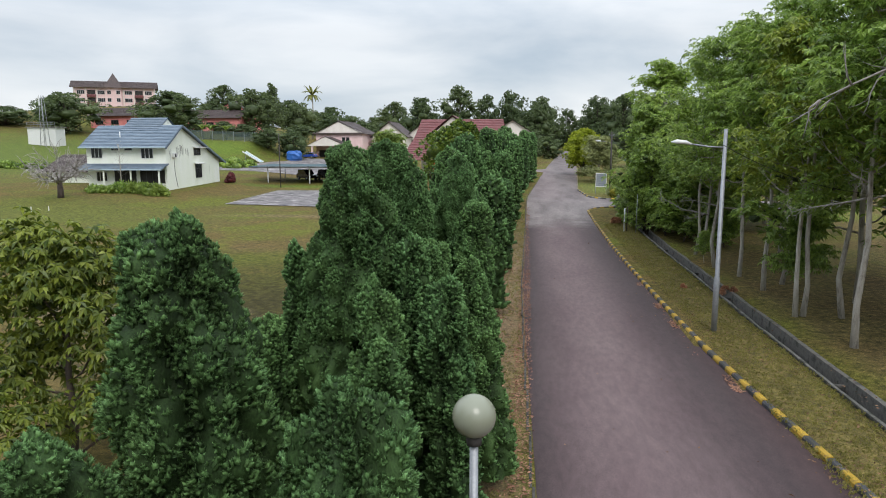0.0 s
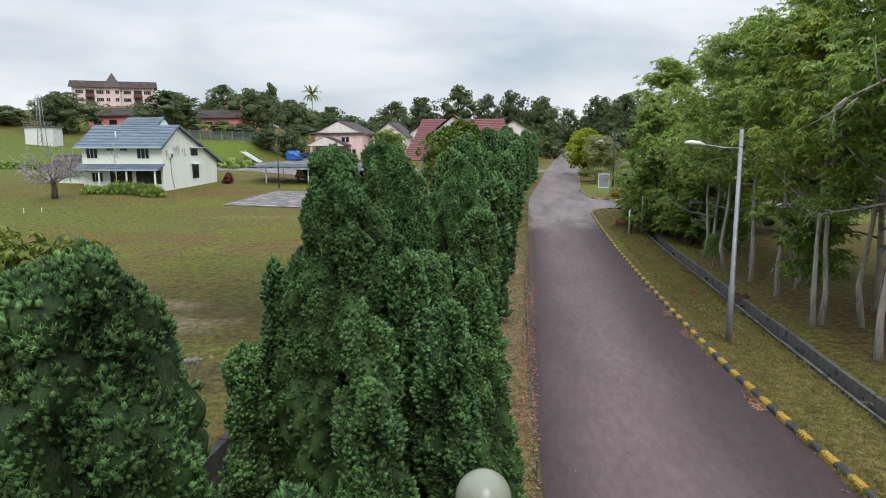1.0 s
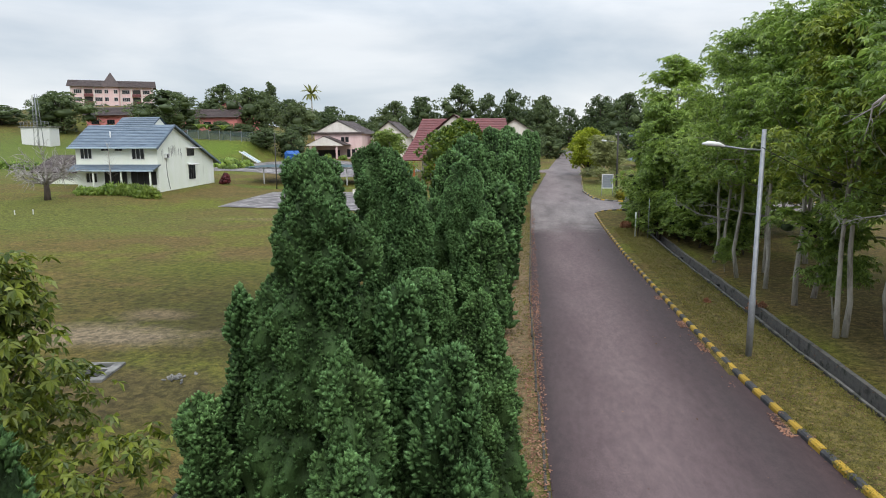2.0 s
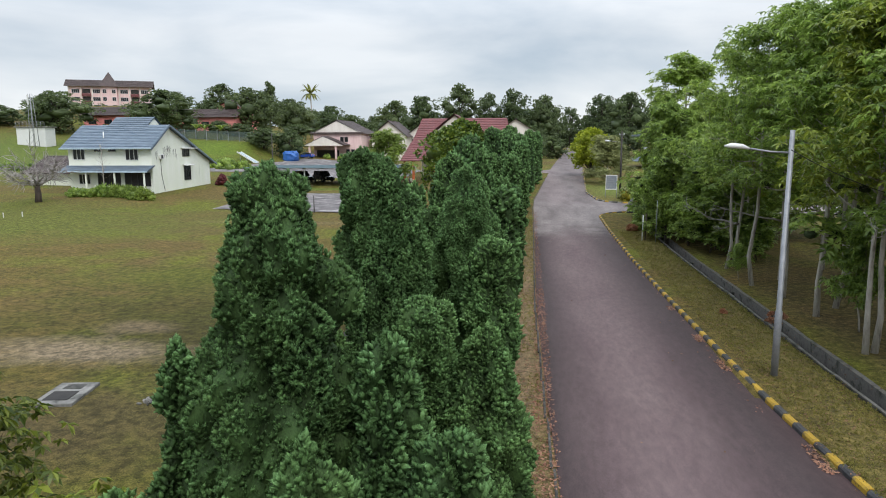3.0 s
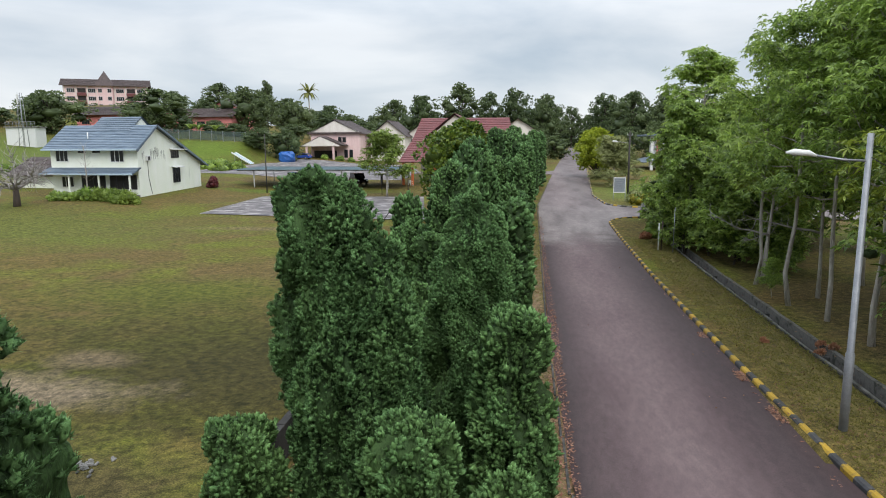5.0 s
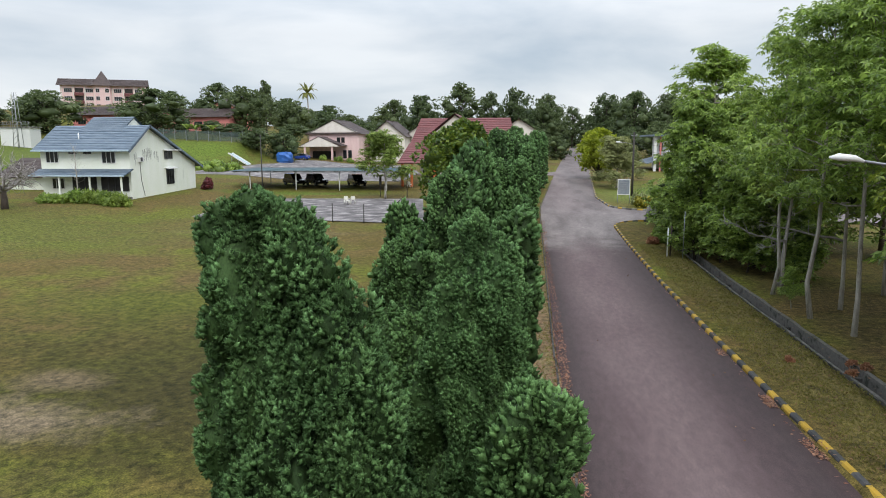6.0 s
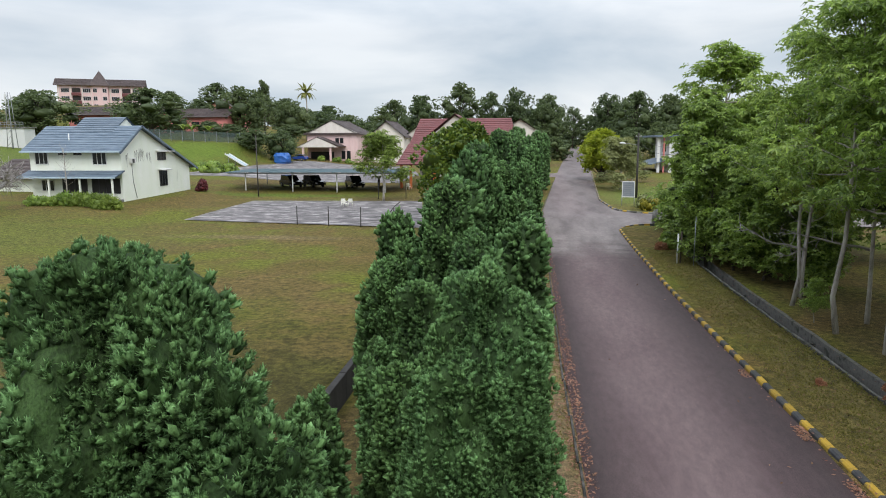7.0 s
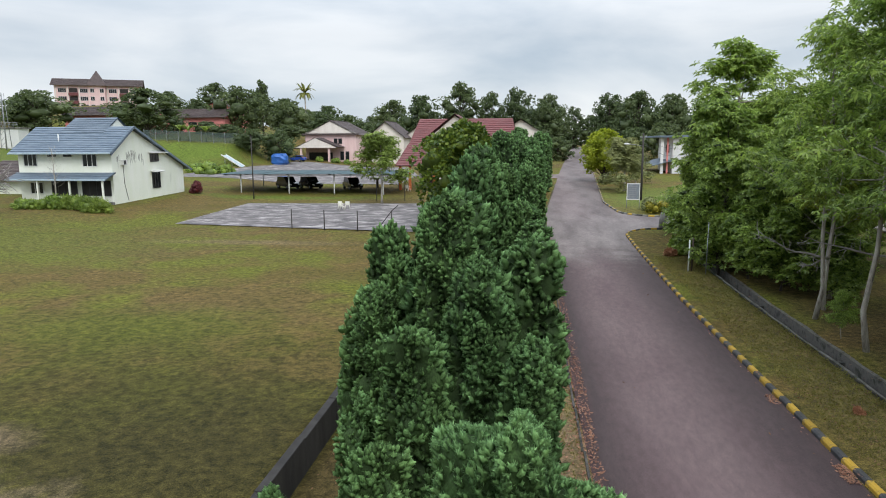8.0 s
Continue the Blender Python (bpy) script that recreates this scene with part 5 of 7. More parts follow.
def window(parent, origin, u, w, h, n, bars, frame_mat, pane_mat=None, depth=0.08, name="window"):
    """A window of width w along u and height h on a wall with outward normal n; bars: number of lights."""
    u, n, o = Vector(u).normalized(), Vector(n).normalized(), Vector(origin)
    m = Matrix((u, n, Vector((0, 0, 1)))).transposed().to_4x4()
    m.translation = o
    t = 0.06
    bm = bmesh.new()
    ring = [[bm.verts.new(m @ Vector((x, y, z))) for x, z in ((i, i), (w - i, i), (w - i, h - i), (i, h - i))] for i, y in ((0, -0.02), (0, depth), (t, depth), (t, -0.02))]
    for a, b in zip(ring, ring[1:] + ring[:1]):
        for k in range(4):
            bm.faces.new((a[k], a[(k + 1) % 4], b[(k + 1) % 4], b[k]))
    bmesh.ops.recalc_face_normals(bm, faces=bm.faces)
    fr = part(name, bm, frame_mat, parent)
    for k in range(1, bars):
        part("mullion", box(bmesh.new(), k * w / bars - t / 2, k * w / bars + t / 2, 0.0, depth - 0.012, t, h - t, m), frame_mat, fr)
    for k in range(bars):
        part("pane", box(bmesh.new(), k * w / bars + t / 2 + 0.006, (k + 1) * w / bars - t / 2 - 0.006, 0.004, 0.03, t + 0.004, h - t - 0.004, m), pane_mat or M_GLASSDARK, fr)
    return fr


# the white house
house = thing("house", (-59.3, 84.5, 1.7), "two-storey lime-white house with stained gable and blue tiled roof", "house")
bm = prism(bmesh.new(), [(0, -0.8), (15.4, -0.8), (15.4, 3.55), (3.9, 8.3), (0, 5.75)], 0, 11.4)
part("wall", bm, M_WHITEWALL, house)
part("roof", tiled((-0.5, -0.9, 5.5), (11.9, -0.9, 5.5), (11.9, 3.9, 8.5), (-0.5, 3.9, 8.5), 15), M_BLUEROOF, house)
part("roof", tiled((11.9, 16.8, 3.15), (-0.5, 16.8, 3.15), (-0.5, 3.9, 8.5), (11.9, 3.9, 8.5), 26), M_BLUEROOF, house)
up = part("upper_roof", tiled((3.4, 2.7, 7.78), (8.9, 2.7, 7.78), (8.9, 5.7, 9.6), (3.4, 5.7, 9.6), 7), M_BLUEROOF, house, "raised middle of the blue roof")
part("roof_back", tiled((8.9, 11.5, 6.0), (3.4, 11.5, 6.0), (3.4, 5.7, 9.6), (8.9, 5.7, 9.6), 10), M_BLUEROOF, up)
part("gablet", prism(bmesh.new(), [(3.4, 7.9), (8.0, 7.9), (5.7, 9.45)], 8.55, 8.75), M_WHITEWALL, up)
part("gablet", prism(bmesh.new(), [(3.4, 7.9), (8.0, 7.9), (5.7, 9.45)], 3.55, 3.7), M_WHITEWALL, up)
part("gutter", boxes((-0.5, 11.9, -1.02, -0.9, 5.38, 5.56), bevel=0.02), M_PALEBLUE, house)
for s, y1, z1, y0, z0 in ((1, 3.9, 8.45, -0.95, 5.35), (1, 3.9, 8.45, 16.8, 3.0)):
    bm = bmesh.new()
    slab(bm, (11.86, y0, z0 + 0.1), (11.98, y0, z0 + 0.1), (11.98, y1, z1 + 0.1), (11.86, y1, z1 + 0.1), 0.25)
    part("bargeboard", bm, M_BLUEROOF, house)
part("vent_pipe", tube(bmesh.new(), [(4.3, 1.2, 6.3), (4.3, 1.2, 7.6)], [0.07, 0.07], 8), M_WHITE, house)
window(house, (0.7, -0.0, 4.05), (1, 0, 0), 1.65, 1.45, (0, -1, 0), 3, M_WHITE, None)
window(house, (7.9, -0.0, 4.0), (1, 0, 0), 1.75, 1.4, (0, -1, 0), 3, M_WHITE, None)
window(house, (1.25, -0.0, 0.95), (1, 0, 0), 1.6, 1.3, (0, -1, 0), 3, M_WHITE, None)
for x0 in (3.7, 5.6):
    window(house, (x0, 0, 5.1), (1, 0, 0), 1.0, 0.35, (0, -1, 0), 2, M_FRAMEDARK)
window(house, (3.9, 0, 0.7), (1, 0, 0), 3.1, 1.75, (0, -1, 0), 4, M_FRAMEDARK, M_INSIDE, name="verandah_grille")
window(house, (7.6, 0, 0.7), (1, 0, 0), 3.5, 1.75, (0, -1, 0), 4, M_FRAMEDARK, M_INSIDE, name="verandah_grille")
part("canopy", tiled((-0.3, -1.9, 2.65), (11.75, -1.9, 2.65), (11.75, 0.05, 3.35), (-0.3, 0.05, 3.35), 5, 0.04), M_BLUEROOF, house, "lean-to blue canopy over the ground floor")
part("canopy_gutter", boxes((-0.3, 11.75, -2.0, -1.9, 2.5, 2.68), bevel=0.02), M_PALEBLUE, house)
for x0 in (3.3, 7.15, 11.1):
    part("post", boxes((x0, x0 + 0.18, -1.75, -1.57, -0.6, 2.66), bevel=0.01), M_WHITEWALL, house)
part("plinth", boxes((3.2, 11.4, -1.9, 0.0, -0.8, 0.05), bevel=0.02), M_CONCRETE, house)
window(house, (11.4, 7.6, 4.3), (0, 1, 0), 1.9, 1.0, (1, 0, 0), 3, M_FRAMEDARK)
window(house, (11.4, 7.8, 1.05), (0, 1, 0), 1.8, 2.0, (1, 0, 0), 3, M_FRAMEDARK)
for y0, y1, z0 in ((7.3, 10.9, 5.55), (7.5, 9.9, 3.25)):
    part("hood", slab(bmesh.new(), (11.4, y0, z0), (12.05, y0, z0 - 0.12), (12.05, y1, z0 - 0.12), (11.4, y1, z0), 0.08), M_WHITE, house)
ac = part("air_conditioner", boxes((11.4, 11.75, 1.6, 2.4, 4.1, 4.7), bevel=0.03), M_WHITE, house)
part("grille", boxes((11.752, 11.77, 1.68, 2.1, 4.17, 4.63)), M_FRAMEDARK, ac)
part("pipe", tube(bmesh.new(), [(11.44, 2.0, 4.1), (11.44, 2.05, 2.0), (11.44, 2.6, 0.0)], [0.03, 0.03, 0.03], 6), M_STAIN, house)
rs = random.Random(3)
for k in range(22):
    y0 = rs.gauss(4.2, 1.5)
    z1 = 5.6 - 0.25 * abs(y0 - 4) + rs.uniform(-0.4, 0.3)
    if 0.3 < y0 < 7.2:
        part("mould_streak", slab(bmesh.new(), (11.404, y0, z1), (11.404, y0 + rs.uniform(0.04, 0.12), z1 + 0.05), (11.404, y0 + 0.07, z1 - rs.uniform(0.5, 1.5)), (11.404, y0 + 0.02, z1 - rs.uniform(0.5, 1.2)), 0.003), M_STAIN, house)

annex = thing("annex", (-71.0, 92.0, 1.7), "low annex with a grey-blue tiled roof beside the house", "house")
part("wall", prism(bmesh.new(), [(0, -0.8), (9, -0.8), (9, 2.2), (4.5, 2.8), (0, 2.2)], 0, 11.0), M_WHITEWALL, annex)
part("roof", tiled((-0.5, -1.0, 2.0), (11.5, -1.0, 2.0), (11.5, 4.5, 4.4), (-0.5, 4.5, 4.4), 14), M_BROWNROOF, annex)
part("roof", tiled((11.5, 10, 2.0), (-0.5, 10, 2.0), (-0.5, 4.5, 4.4), (11.5, 4.5, 4.4), 14), M_BROWNROOF, annex)

# carport with netted roof
carport = thing("carport", (-43.6, 102.6, 1.1), "long open carport with white posts and a flat blue-green roof", "carport")
for x0 in (2.2, 9.1, 15.5, 22.3):
    part("post", tube(bmesh.new(), [(x0, 0.8, -0.6), (x0, 0.8, 2.9)], [0.09, 0.09], 8), M_WHITE, carport)
for x0 in (1.6, 8.3, 15.2, 22.6):
    part("post", tube(bmesh.new(), [(x0, 10.2, -0.5), (x0, 10.2, 3.15)], [0.07, 0.07], 8), M_STEEL, carport)
for k in range(9):
    x0 = -0.6 + k * 2.85
    part("roof_sheet", slab(bmesh.new(), (x0, -0.4, 2.95 + 0.03 * (k % 2)), (x0 + 2.84, -0.4, 2.95 + 0.03 * (k % 2)), (x0 + 2.84, 9.6, 3.05 - 0.03 * (k % 3)), (x0, 9.6, 3.05 - 0.03 * (k % 3)), 0.04), M_SHADENET, carport)
for y0, z0 in ((0.8, 2.82), (10.2, 3.08)):
    part("beam", boxes((-0.4, 24.8, y0 - 0.05, y0 + 0.05, z0 - 0.12, z0), bevel=0.01), M_STEEL, carport)
for k in range(9):
    part("purlin", boxes((0.2 + k * 2.95, 0.3 + k * 2.95, -0.2, 11.0, 2.84, 2.9)), M_STEEL, carport)
for x0, x1 in ((-1.5, 9.4), (9.4, 22.6)):
    tagged(part("kerb_edge", boxes((x0, x1, 0.25, 0.4, -0.5, 0.0), bevel=0.02), M_CONCRETE, carport), "pale concrete kerb of the parking bays")


def gable_house(name, at, w, d, eave, apex, walls, roof, label, category, group="", windows=(), overhang=0.6, courses=14):
    """A house with its gable towards -y: w wide, d deep."""
    h = thing(name, at, label, category, group)
    bm = bmesh.new()
    a = [bm.verts.new((x, 0, z)) for x, z in ((0, -1.5), (w, -1.5), (w, eave), (w / 2, apex - 0.12), (0, eave))]
    b = [bm.verts.new((v.co.x, d, v.co.z)) for v in a]
    bm.faces.new(a)
    bm.faces.new(b[::-1])
    for i in range(5):
        bm.faces.new((a[i], b[i], b[(i + 1) % 5], a[(i + 1) % 5]))
    bmesh.ops.recalc_face_normals(bm, faces=bm.faces)
    part("wall", bm, walls, h)
    dz = (apex - eave) / (w / 2) * overhang
    part("roof", tiled((-overhang, d + overhang, eave - dz), (-overhang, -overhang, eave - dz), (w / 2, -overhang, apex), (w / 2, d + overhang, apex), courses), roof, h)
    part("roof", tiled((w + overhang, -overhang, eave - dz), (w + overhang, d + overhang, eave - dz), (w / 2, d + overhang, apex), (w / 2, -overhang, apex), courses), roof, h)
    part("ridge_cap", tube(bmesh.new(), [(w / 2, -overhang, apex + 0.03), (w / 2, d + overhang, apex + 0.03)], [0.12, 0.12], 6), roof, h)
    for x0, z0, ww, hh, n in windows:
        window(h, (x0, 0, z0), (1, 0, 0), ww, hh, (0, -1, 0), n, M_FRAMEDARK)
    return h


th = gable_house("terrace_house", (-55.3, 172, 3.0), 12.5, 16, 7.3, 10.4, M_PINKWALL, M_BROWNROOF, "pale pink two-storey terrace end house with brown roof", "house", "terrace houses",
                 ((7.0, 4.9, 0.9, 1.3, 1), (8.1, 4.9, 0.9, 1.3, 1), (8.5, 1.1, 0.9, 2.0, 1), (9.8, 1.1, 0.9, 2.0, 1)))
part("band", boxes((-0.7, 13.2, -0.75, -0.02, 7.0, 7.35), bevel=0.03), M_BROWNROOF, th)
part("gable_infill", slab(bmesh.new(), (0.0, -0.3, 7.4), (12.5, -0.3, 7.4), (6.3, -0.31, 10.2), (6.2, -0.31, 10.2), 0.1), M_CREAM, th, "weathered white gable")
porch = part("porch_roof", tiled((9.6, -5.5, 4.2), (9.6, -0.05, 4.2), (4.1, -0.05, 6.4), (4.1, -5.5, 6.4), 8), M_BROWNROOF, th)
part("porch_slope", tiled((-1.2, -0.05, 3.9), (-1.2, -5.5, 3.9), (4.1, -5.5, 6.4), (4.1, -0.05, 6.4), 8), M_BROWNROOF, porch)
part("porch_gable", slab(bmesh.new(), (-0.9, -5.3, 4.0), (9.2, -5.3, 4.0), (4.15, -5.31, 6.3), (4.05, -5.31, 6.3), 0.12), M_CREAM, porch, "white porch gable")
for x0 in (0.3, 7.0):
    part("porch_column", boxes((x0, x0 + 0.45, -5.2, -4.75, -0.8, 4.2), bevel=0.02), M_PINKWALL, porch)
part("porch_shade", boxes((0.8, 6.6, -0.06, 0.02, -0.4, 2.9)), M_INSIDE, th, "flat dark panel painted as the dim carport opening")
for k, (x0, y0, w, eave, apex) in enumerate(((-41.5, 178, 9.0, 6.6, 10.2), (-33.5, 186, 10, 6.9, 10.4), (-22.5, 196, 9, 7.2, 10.6))):
    gable_house("terrace_house", (x0, y0, 3.1), w, 14, eave, apex, M_CREAM, M_BROWNROOF, "pale terrace house with white gable and brown roof", "house", "terrace houses", ((1.2, 4.2, 1.2, 1.3, 2), (5.5, 4.2, 1.2, 1.3, 2)))
gable_house("terrace_house", (-8.5, 158, 2.5), 9.5, 12, 7.4, 10.4, M_CREAM, M_BROWNROOF, "cream house with a brown and white streaked roof", "house", "terrace houses", ((1.5, 4.0, 1.4, 1.2, 2), (5.5, 4.0, 1.4, 1.2, 2)))

# red-roofed bungalow behind the conifers
bung = thing("bungalow", (-19.5, 112.0, 1.5), "cream bungalow with a broad red tiled roof and orange porch columns", "house")
part("wall", boxes((1.2, 15.5, 3.0, 16.0, -1.0, 6.2)), M_CREAM, bung)
part("roof", tiled((-0.5, 0.5, 5.0), (16.5, 0.5, 5.0), (15.0, 8.5, 10.3), (0.5, 8.5, 10.3), 18), M_REDROOF, bung)
part("roof", tiled((16.5, 17, 5.0), (-0.5, 17, 5.0), (0.5, 8.5, 10.3), (15.0, 8.5, 10.3), 18), M_REDROOF, bung)
part("gable_wall", prism(bmesh.new(), [(1.0, 5.0), (16.0, 5.0), (8.5, 10.0)], 0.6, 0.8), M_CREAM, bung)
dorm = part("dormer_roof", tiled((2.6, -0.6, 7.2), (2.6, 8.0, 7.2), (7.0, 8.0, 10.7), (7.0, -0.6, 10.7), 9), M_REDROOF, bung)
part("dormer_slope", tiled((11.4, 8.0, 7.2), (11.4, -0.6, 7.2), (7.0, -0.6, 10.7), (7.0, 8.0, 10.7), 9), M_REDROOF, dorm)
part("dormer_gable", slab(bmesh.new(), (3.1, 0.0, 7.2), (10.9, 0.0, 7.2), (7.05, -0.01, 10.4), (6.95, -0.01, 10.4), 0.15), M_CREAM, dorm, "cream gable front")
pr = part("porch_roof", tiled((-1.4, -2.5, 3.4), (4.6, -2.5, 3.4), (4.0, 2.8, 6.4), (-0.4, 2.8, 6.4), 9), M_REDROOF, bung, "low dark red porch roof")
for x0 in (-0.9, 0.5, 4.0):
    part("porch_column", boxes((x0, x0 + 0.35, -2.1, -1.75, -1.0, 3.5), bevel=0.02), M_ORANGE, pr, "orange painted column")
part("doorway", boxes((1.6, 4.2, 2.9, 3.05, -0.4, 2.2)), M_INSIDE, bung, "flat dark panel painted as a dim doorway")
window(bung, (6.0, 3.0, 0.8), (1, 0, 0), 2.2, 1.4, (0, -1, 0), 3, M_FRAMEDARK)

# apartment block on the hill
flats = thing("apartment_block", (-186.0, 260.0, 17.3), "pale pink apartment block with a long dark roof and pointed centre", "building", rz=27.8)
flats.scale = (0.8, 0.8, 1.0)
part("wall", boxes((0, 38.5, 0, 12, -4, 14.0)), M_PINKWALL, flats)
part("roof", tiled((-1.5, -1.5, 13.6), (40, -1.5, 13.6), (40, 6, 16.6), (-1.5, 6, 16.6), 10, 0.12), M_BROWNROOF, flats)
part("roof", tiled((40, 13.5, 13.6), (-1.5, 13.5, 13.6), (-1.5, 6, 16.6), (40, 6, 16.6), 10, 0.12), M_BROWNROOF, flats)
tower = part("stair_tower", boxes((15.3, 22.5, -1.6, 0.0, -4, 14.4)), M_PINKWALL, flats)
bm = bmesh.new()
bmesh.ops.create_cone(bm, segments=4, radius1=6.4, radius2=0.1, depth=6.0, cap_ends=True, matrix=Matrix.Translation((18.9, 1.5, 16.6)) @ Matrix.Rotation(radians(45), 4, "Z"))
part("spire_roof", bm, M_BROWNROOF, tower, "pointed centre roof")
for fl in range(5):
    z0 = 10.9 - fl * 3.1
    for x0, w, n in ((1.6, 3.6, 4), (11.2, 3.4, 4), (15.9, 1.8, 2), (20.2, 1.8, 2), (24.0, 3.6, 4), (33.8, 3.4, 4)):
        window(flats, (x0, -1.6 if 15 < x0 < 22 else 0, z0), (1, 0, 0), w, 1.6, (0, -1, 0), n, M_WHITE, depth=0.12)
    for x0 in (6.2, 28.8):
        bal = part("balcony", boxes((x0, x0 + 4.2, -1.1, 0.0, z0 - 1.2, z0 - 0.1), bevel=0.03), M_REDROOF, flats, "brick-red balcony front")
        part("recess", boxes((x0 + 0.2, x0 + 4.0, -0.05, 0.02, z0, z0 + 1.7)), M_INSIDE, bal)
for x0 in (0.3, 5.6, 10.7, 14.9, 23.2, 28.2, 33.2, 38.0):
    part("pilaster", boxes((x0, x0 + 0.45, -0.35, 0, -4, 13.8), bevel=0.02), M_CREAM, flats)

# coral row in front of the hill
for x0, w, y0, lab in ((-131, 27, 190.0, "long coral red row building with a dark roof"), (-102, 17, 192, "coral red building with stepped dark roofs")):
    row = thing("row_building", (x0, y0, 10.3 if w > 20 else 9.5), lab, "building")
    part("wall", boxes((0, w, 0, 9, -4, 6.0)), M_REDWALL, row)
    part("roof", tiled((-0.8, -1, 5.7), (w + 0.8, -1, 5.7), (w + 0.8, 4.5, 8.3), (-0.8, 4.5, 8.3), 10, 0.1), M_BROWNROOF, row)
    part("roof", tiled((w + 0.8, 10, 5.7), (-0.8, 10, 5.7), (-0.8, 4.5, 8.3), (w + 0.8, 4.5, 8.3), 10, 0.1), M_BROWNROOF, row)
    for k in range(int(w / 5)):
        window(row, (1.6 + 5 * k, 0, 3.2), (1, 0, 0), 2.4, 1.3, (0, -1, 0), 3, M_FRAMEDARK)
up2 = gable_house("row_building", (-104, 215, 12.5), 13, 12, 5.5, 9.0, M_REDWALL, M_BROWNROOF, "dark-roofed coral house above the row", "building", "", ((2, 2.5, 2, 1.4, 3), (8, 2.5, 2, 1.4, 3)))

# tank house with railing, lattice mast
tank = thing("tank_house", (-121.8, 150, 8.2), "white rendered water tank house with a roof railing", "building")
part("wall", boxes((1.6, 9, 0, 3.4, -1.5, 3.4), bevel=0.03), M_WHITE, tank)
part("roof_slab", boxes((1.3, 9.3, -0.3, 3.7, 3.4, 3.65), bevel=0.03), M_CONCRETE, tank)
for k in range(9):
    part("rail_post", tube(bmesh.new(), [(1.65 + k * 0.91, 0, 3.65), (1.65 + k * 0.91, 0, 4.7)], [0.04, 0.04], 5), M_STEEL, tank)
for z0 in (4.2, 4.7):
    part("rail", tube(bmesh.new(), [(1.6, 0, z0), (9, 0, z0)], [0.04, 0.04], 5), M_STEEL, tank)
mast = thing("lattice_mast", (-113.4, 147.0, 7.6), "grey steel lattice mast with antennas", "mast")
for sx, sy in ((-1, -1), (1, -1), (1, 1), (-1, 1)):
    part("leg", tube(bmesh.new(), [(sx * 0.7, sy * 0.7, -0.5), (sx * 0.3, sy * 0.3, 11.5)], [0.07, 0.05], 5), M_STEEL, mast)
for k in range(9):
    z0, q, q1 = k * 1.25, 0.7 - 0.045 * k, 0.7 - 0.045 * (k + 1)
    part("brace", tube(bmesh.new(), [(-q, -q, z0), (q1, -q1, z0 + 1.25)], [0.04, 0.04], 4), M_STEEL, mast)
part("antenna", boxes((-0.5, -0.25, -0.5, -0.2, 9.0, 11.2), bevel=0.03), M_WHITE, mast)

# pale two-storey block with a blue roof beyond the crossing
blue = thing("school_block", (24.2, 143.0, 1.6), "white two-storey block with flat blue eaves beyond the crossing", "building")
part("wall", boxes((0, 12, 0, 14, -0.8, 7.2)), M_WHITE, blue)
part("roof", boxes((-2.6, 12.6, -0.8, 14.8, 7.2, 7.55), bevel=0.04), M_BLUEROOF, blue)
part("lower_roof", slab(bmesh.new(), (-3.4, -0.5, 2.2), (0, -0.5, 3.1), (0, 14, 3.1), (-3.4, 14, 2.2), 0.12), M_BLUEROOF, blue)
part("pier", boxes((-2.1, -1.6, 0.1, 0.6, -0.8, 7.2), bevel=0.02), M_WHITE, blue)
part("pier", boxes((-1.0, -0.7, 0.3, 0.6, -0.8, 7.2), bevel=0.02), M_REDWALL, blue)
window(blue, (0, 3.0, 4.4), (0, 1, 0), 3.0, 1.5, (-1, 0, 0), 3, M_FRAMEDARK)

# ---- kerbs in yellow and black ----
def kerb_run(name, points, label, mats, length=0.6, group=""):
    """Kerb stones of alternating paint along a polyline; each stone is a piece of its own."""
    k_thing = thing(name, (0, 0, 0), label, "kerb", group, kind="structure")
    pts = [Vector((x, y, 0)) for x, y in points]
    run, total = [0.0], 0.0
    for a, b in zip(pts, pts[1:]):
        total += (b - a).length
        run.append(total)

    def along(s):
        for i in range(len(pts) - 1):
            if s <= run[i + 1] or i == len(pts) - 2:
                return pts[i].lerp(pts[i + 1], (s - run[i]) / max(1e-6, run[i + 1] - run[i]))
    n = int(total / length)
    stones = []
    for mt in mats:
        bm = bmesh.new()
        vs = [bm.verts.new((x, y, z)) for y in (-length / 2 + 0.006, length / 2 - 0.006) for x, z in ((0, -0.12), (0.17, -0.12), (0.17, KERB), (0.045, KERB), (0.0, KERB - 0.05))]
        for i in range(5):
            bm.faces.new((vs[i], vs[(i + 1) % 5], vs[5 + (i + 1) % 5], vs[5 + i]))
        bm.faces.new(vs[:5][::-1])
        bm.faces.new(vs[5:])
        bmesh.ops.recalc_face_normals(bm, faces=bm.faces)
        me = mesh_of(bm, "kerb_stone")
        me.materials.append(mt)
        stones.append(me)
    rk = random.Random(4)
    for k in range(n):
        a, b = along(k * length), along((k + 1) * length)
        m = (a + b) / 2
        ob = new("kerb_stone", stones[k % len(stones)])
        ob.parent = k_thing
        d = b - a
        z0, z1 = base_height(0, a.y), base_height(0, b.y)
        ob.matrix_basis = pose(m.x, m.y, (z0 + z1) / 2 + rk.uniform(-0.012, 0.008), math.degrees(math.atan2(z1 - z0, length)), rk.uniform(-2, 2), math.degrees(math.atan2(-d.x, d.y)) + rk.uniform(-0.8, 0.8))
    return k_thing


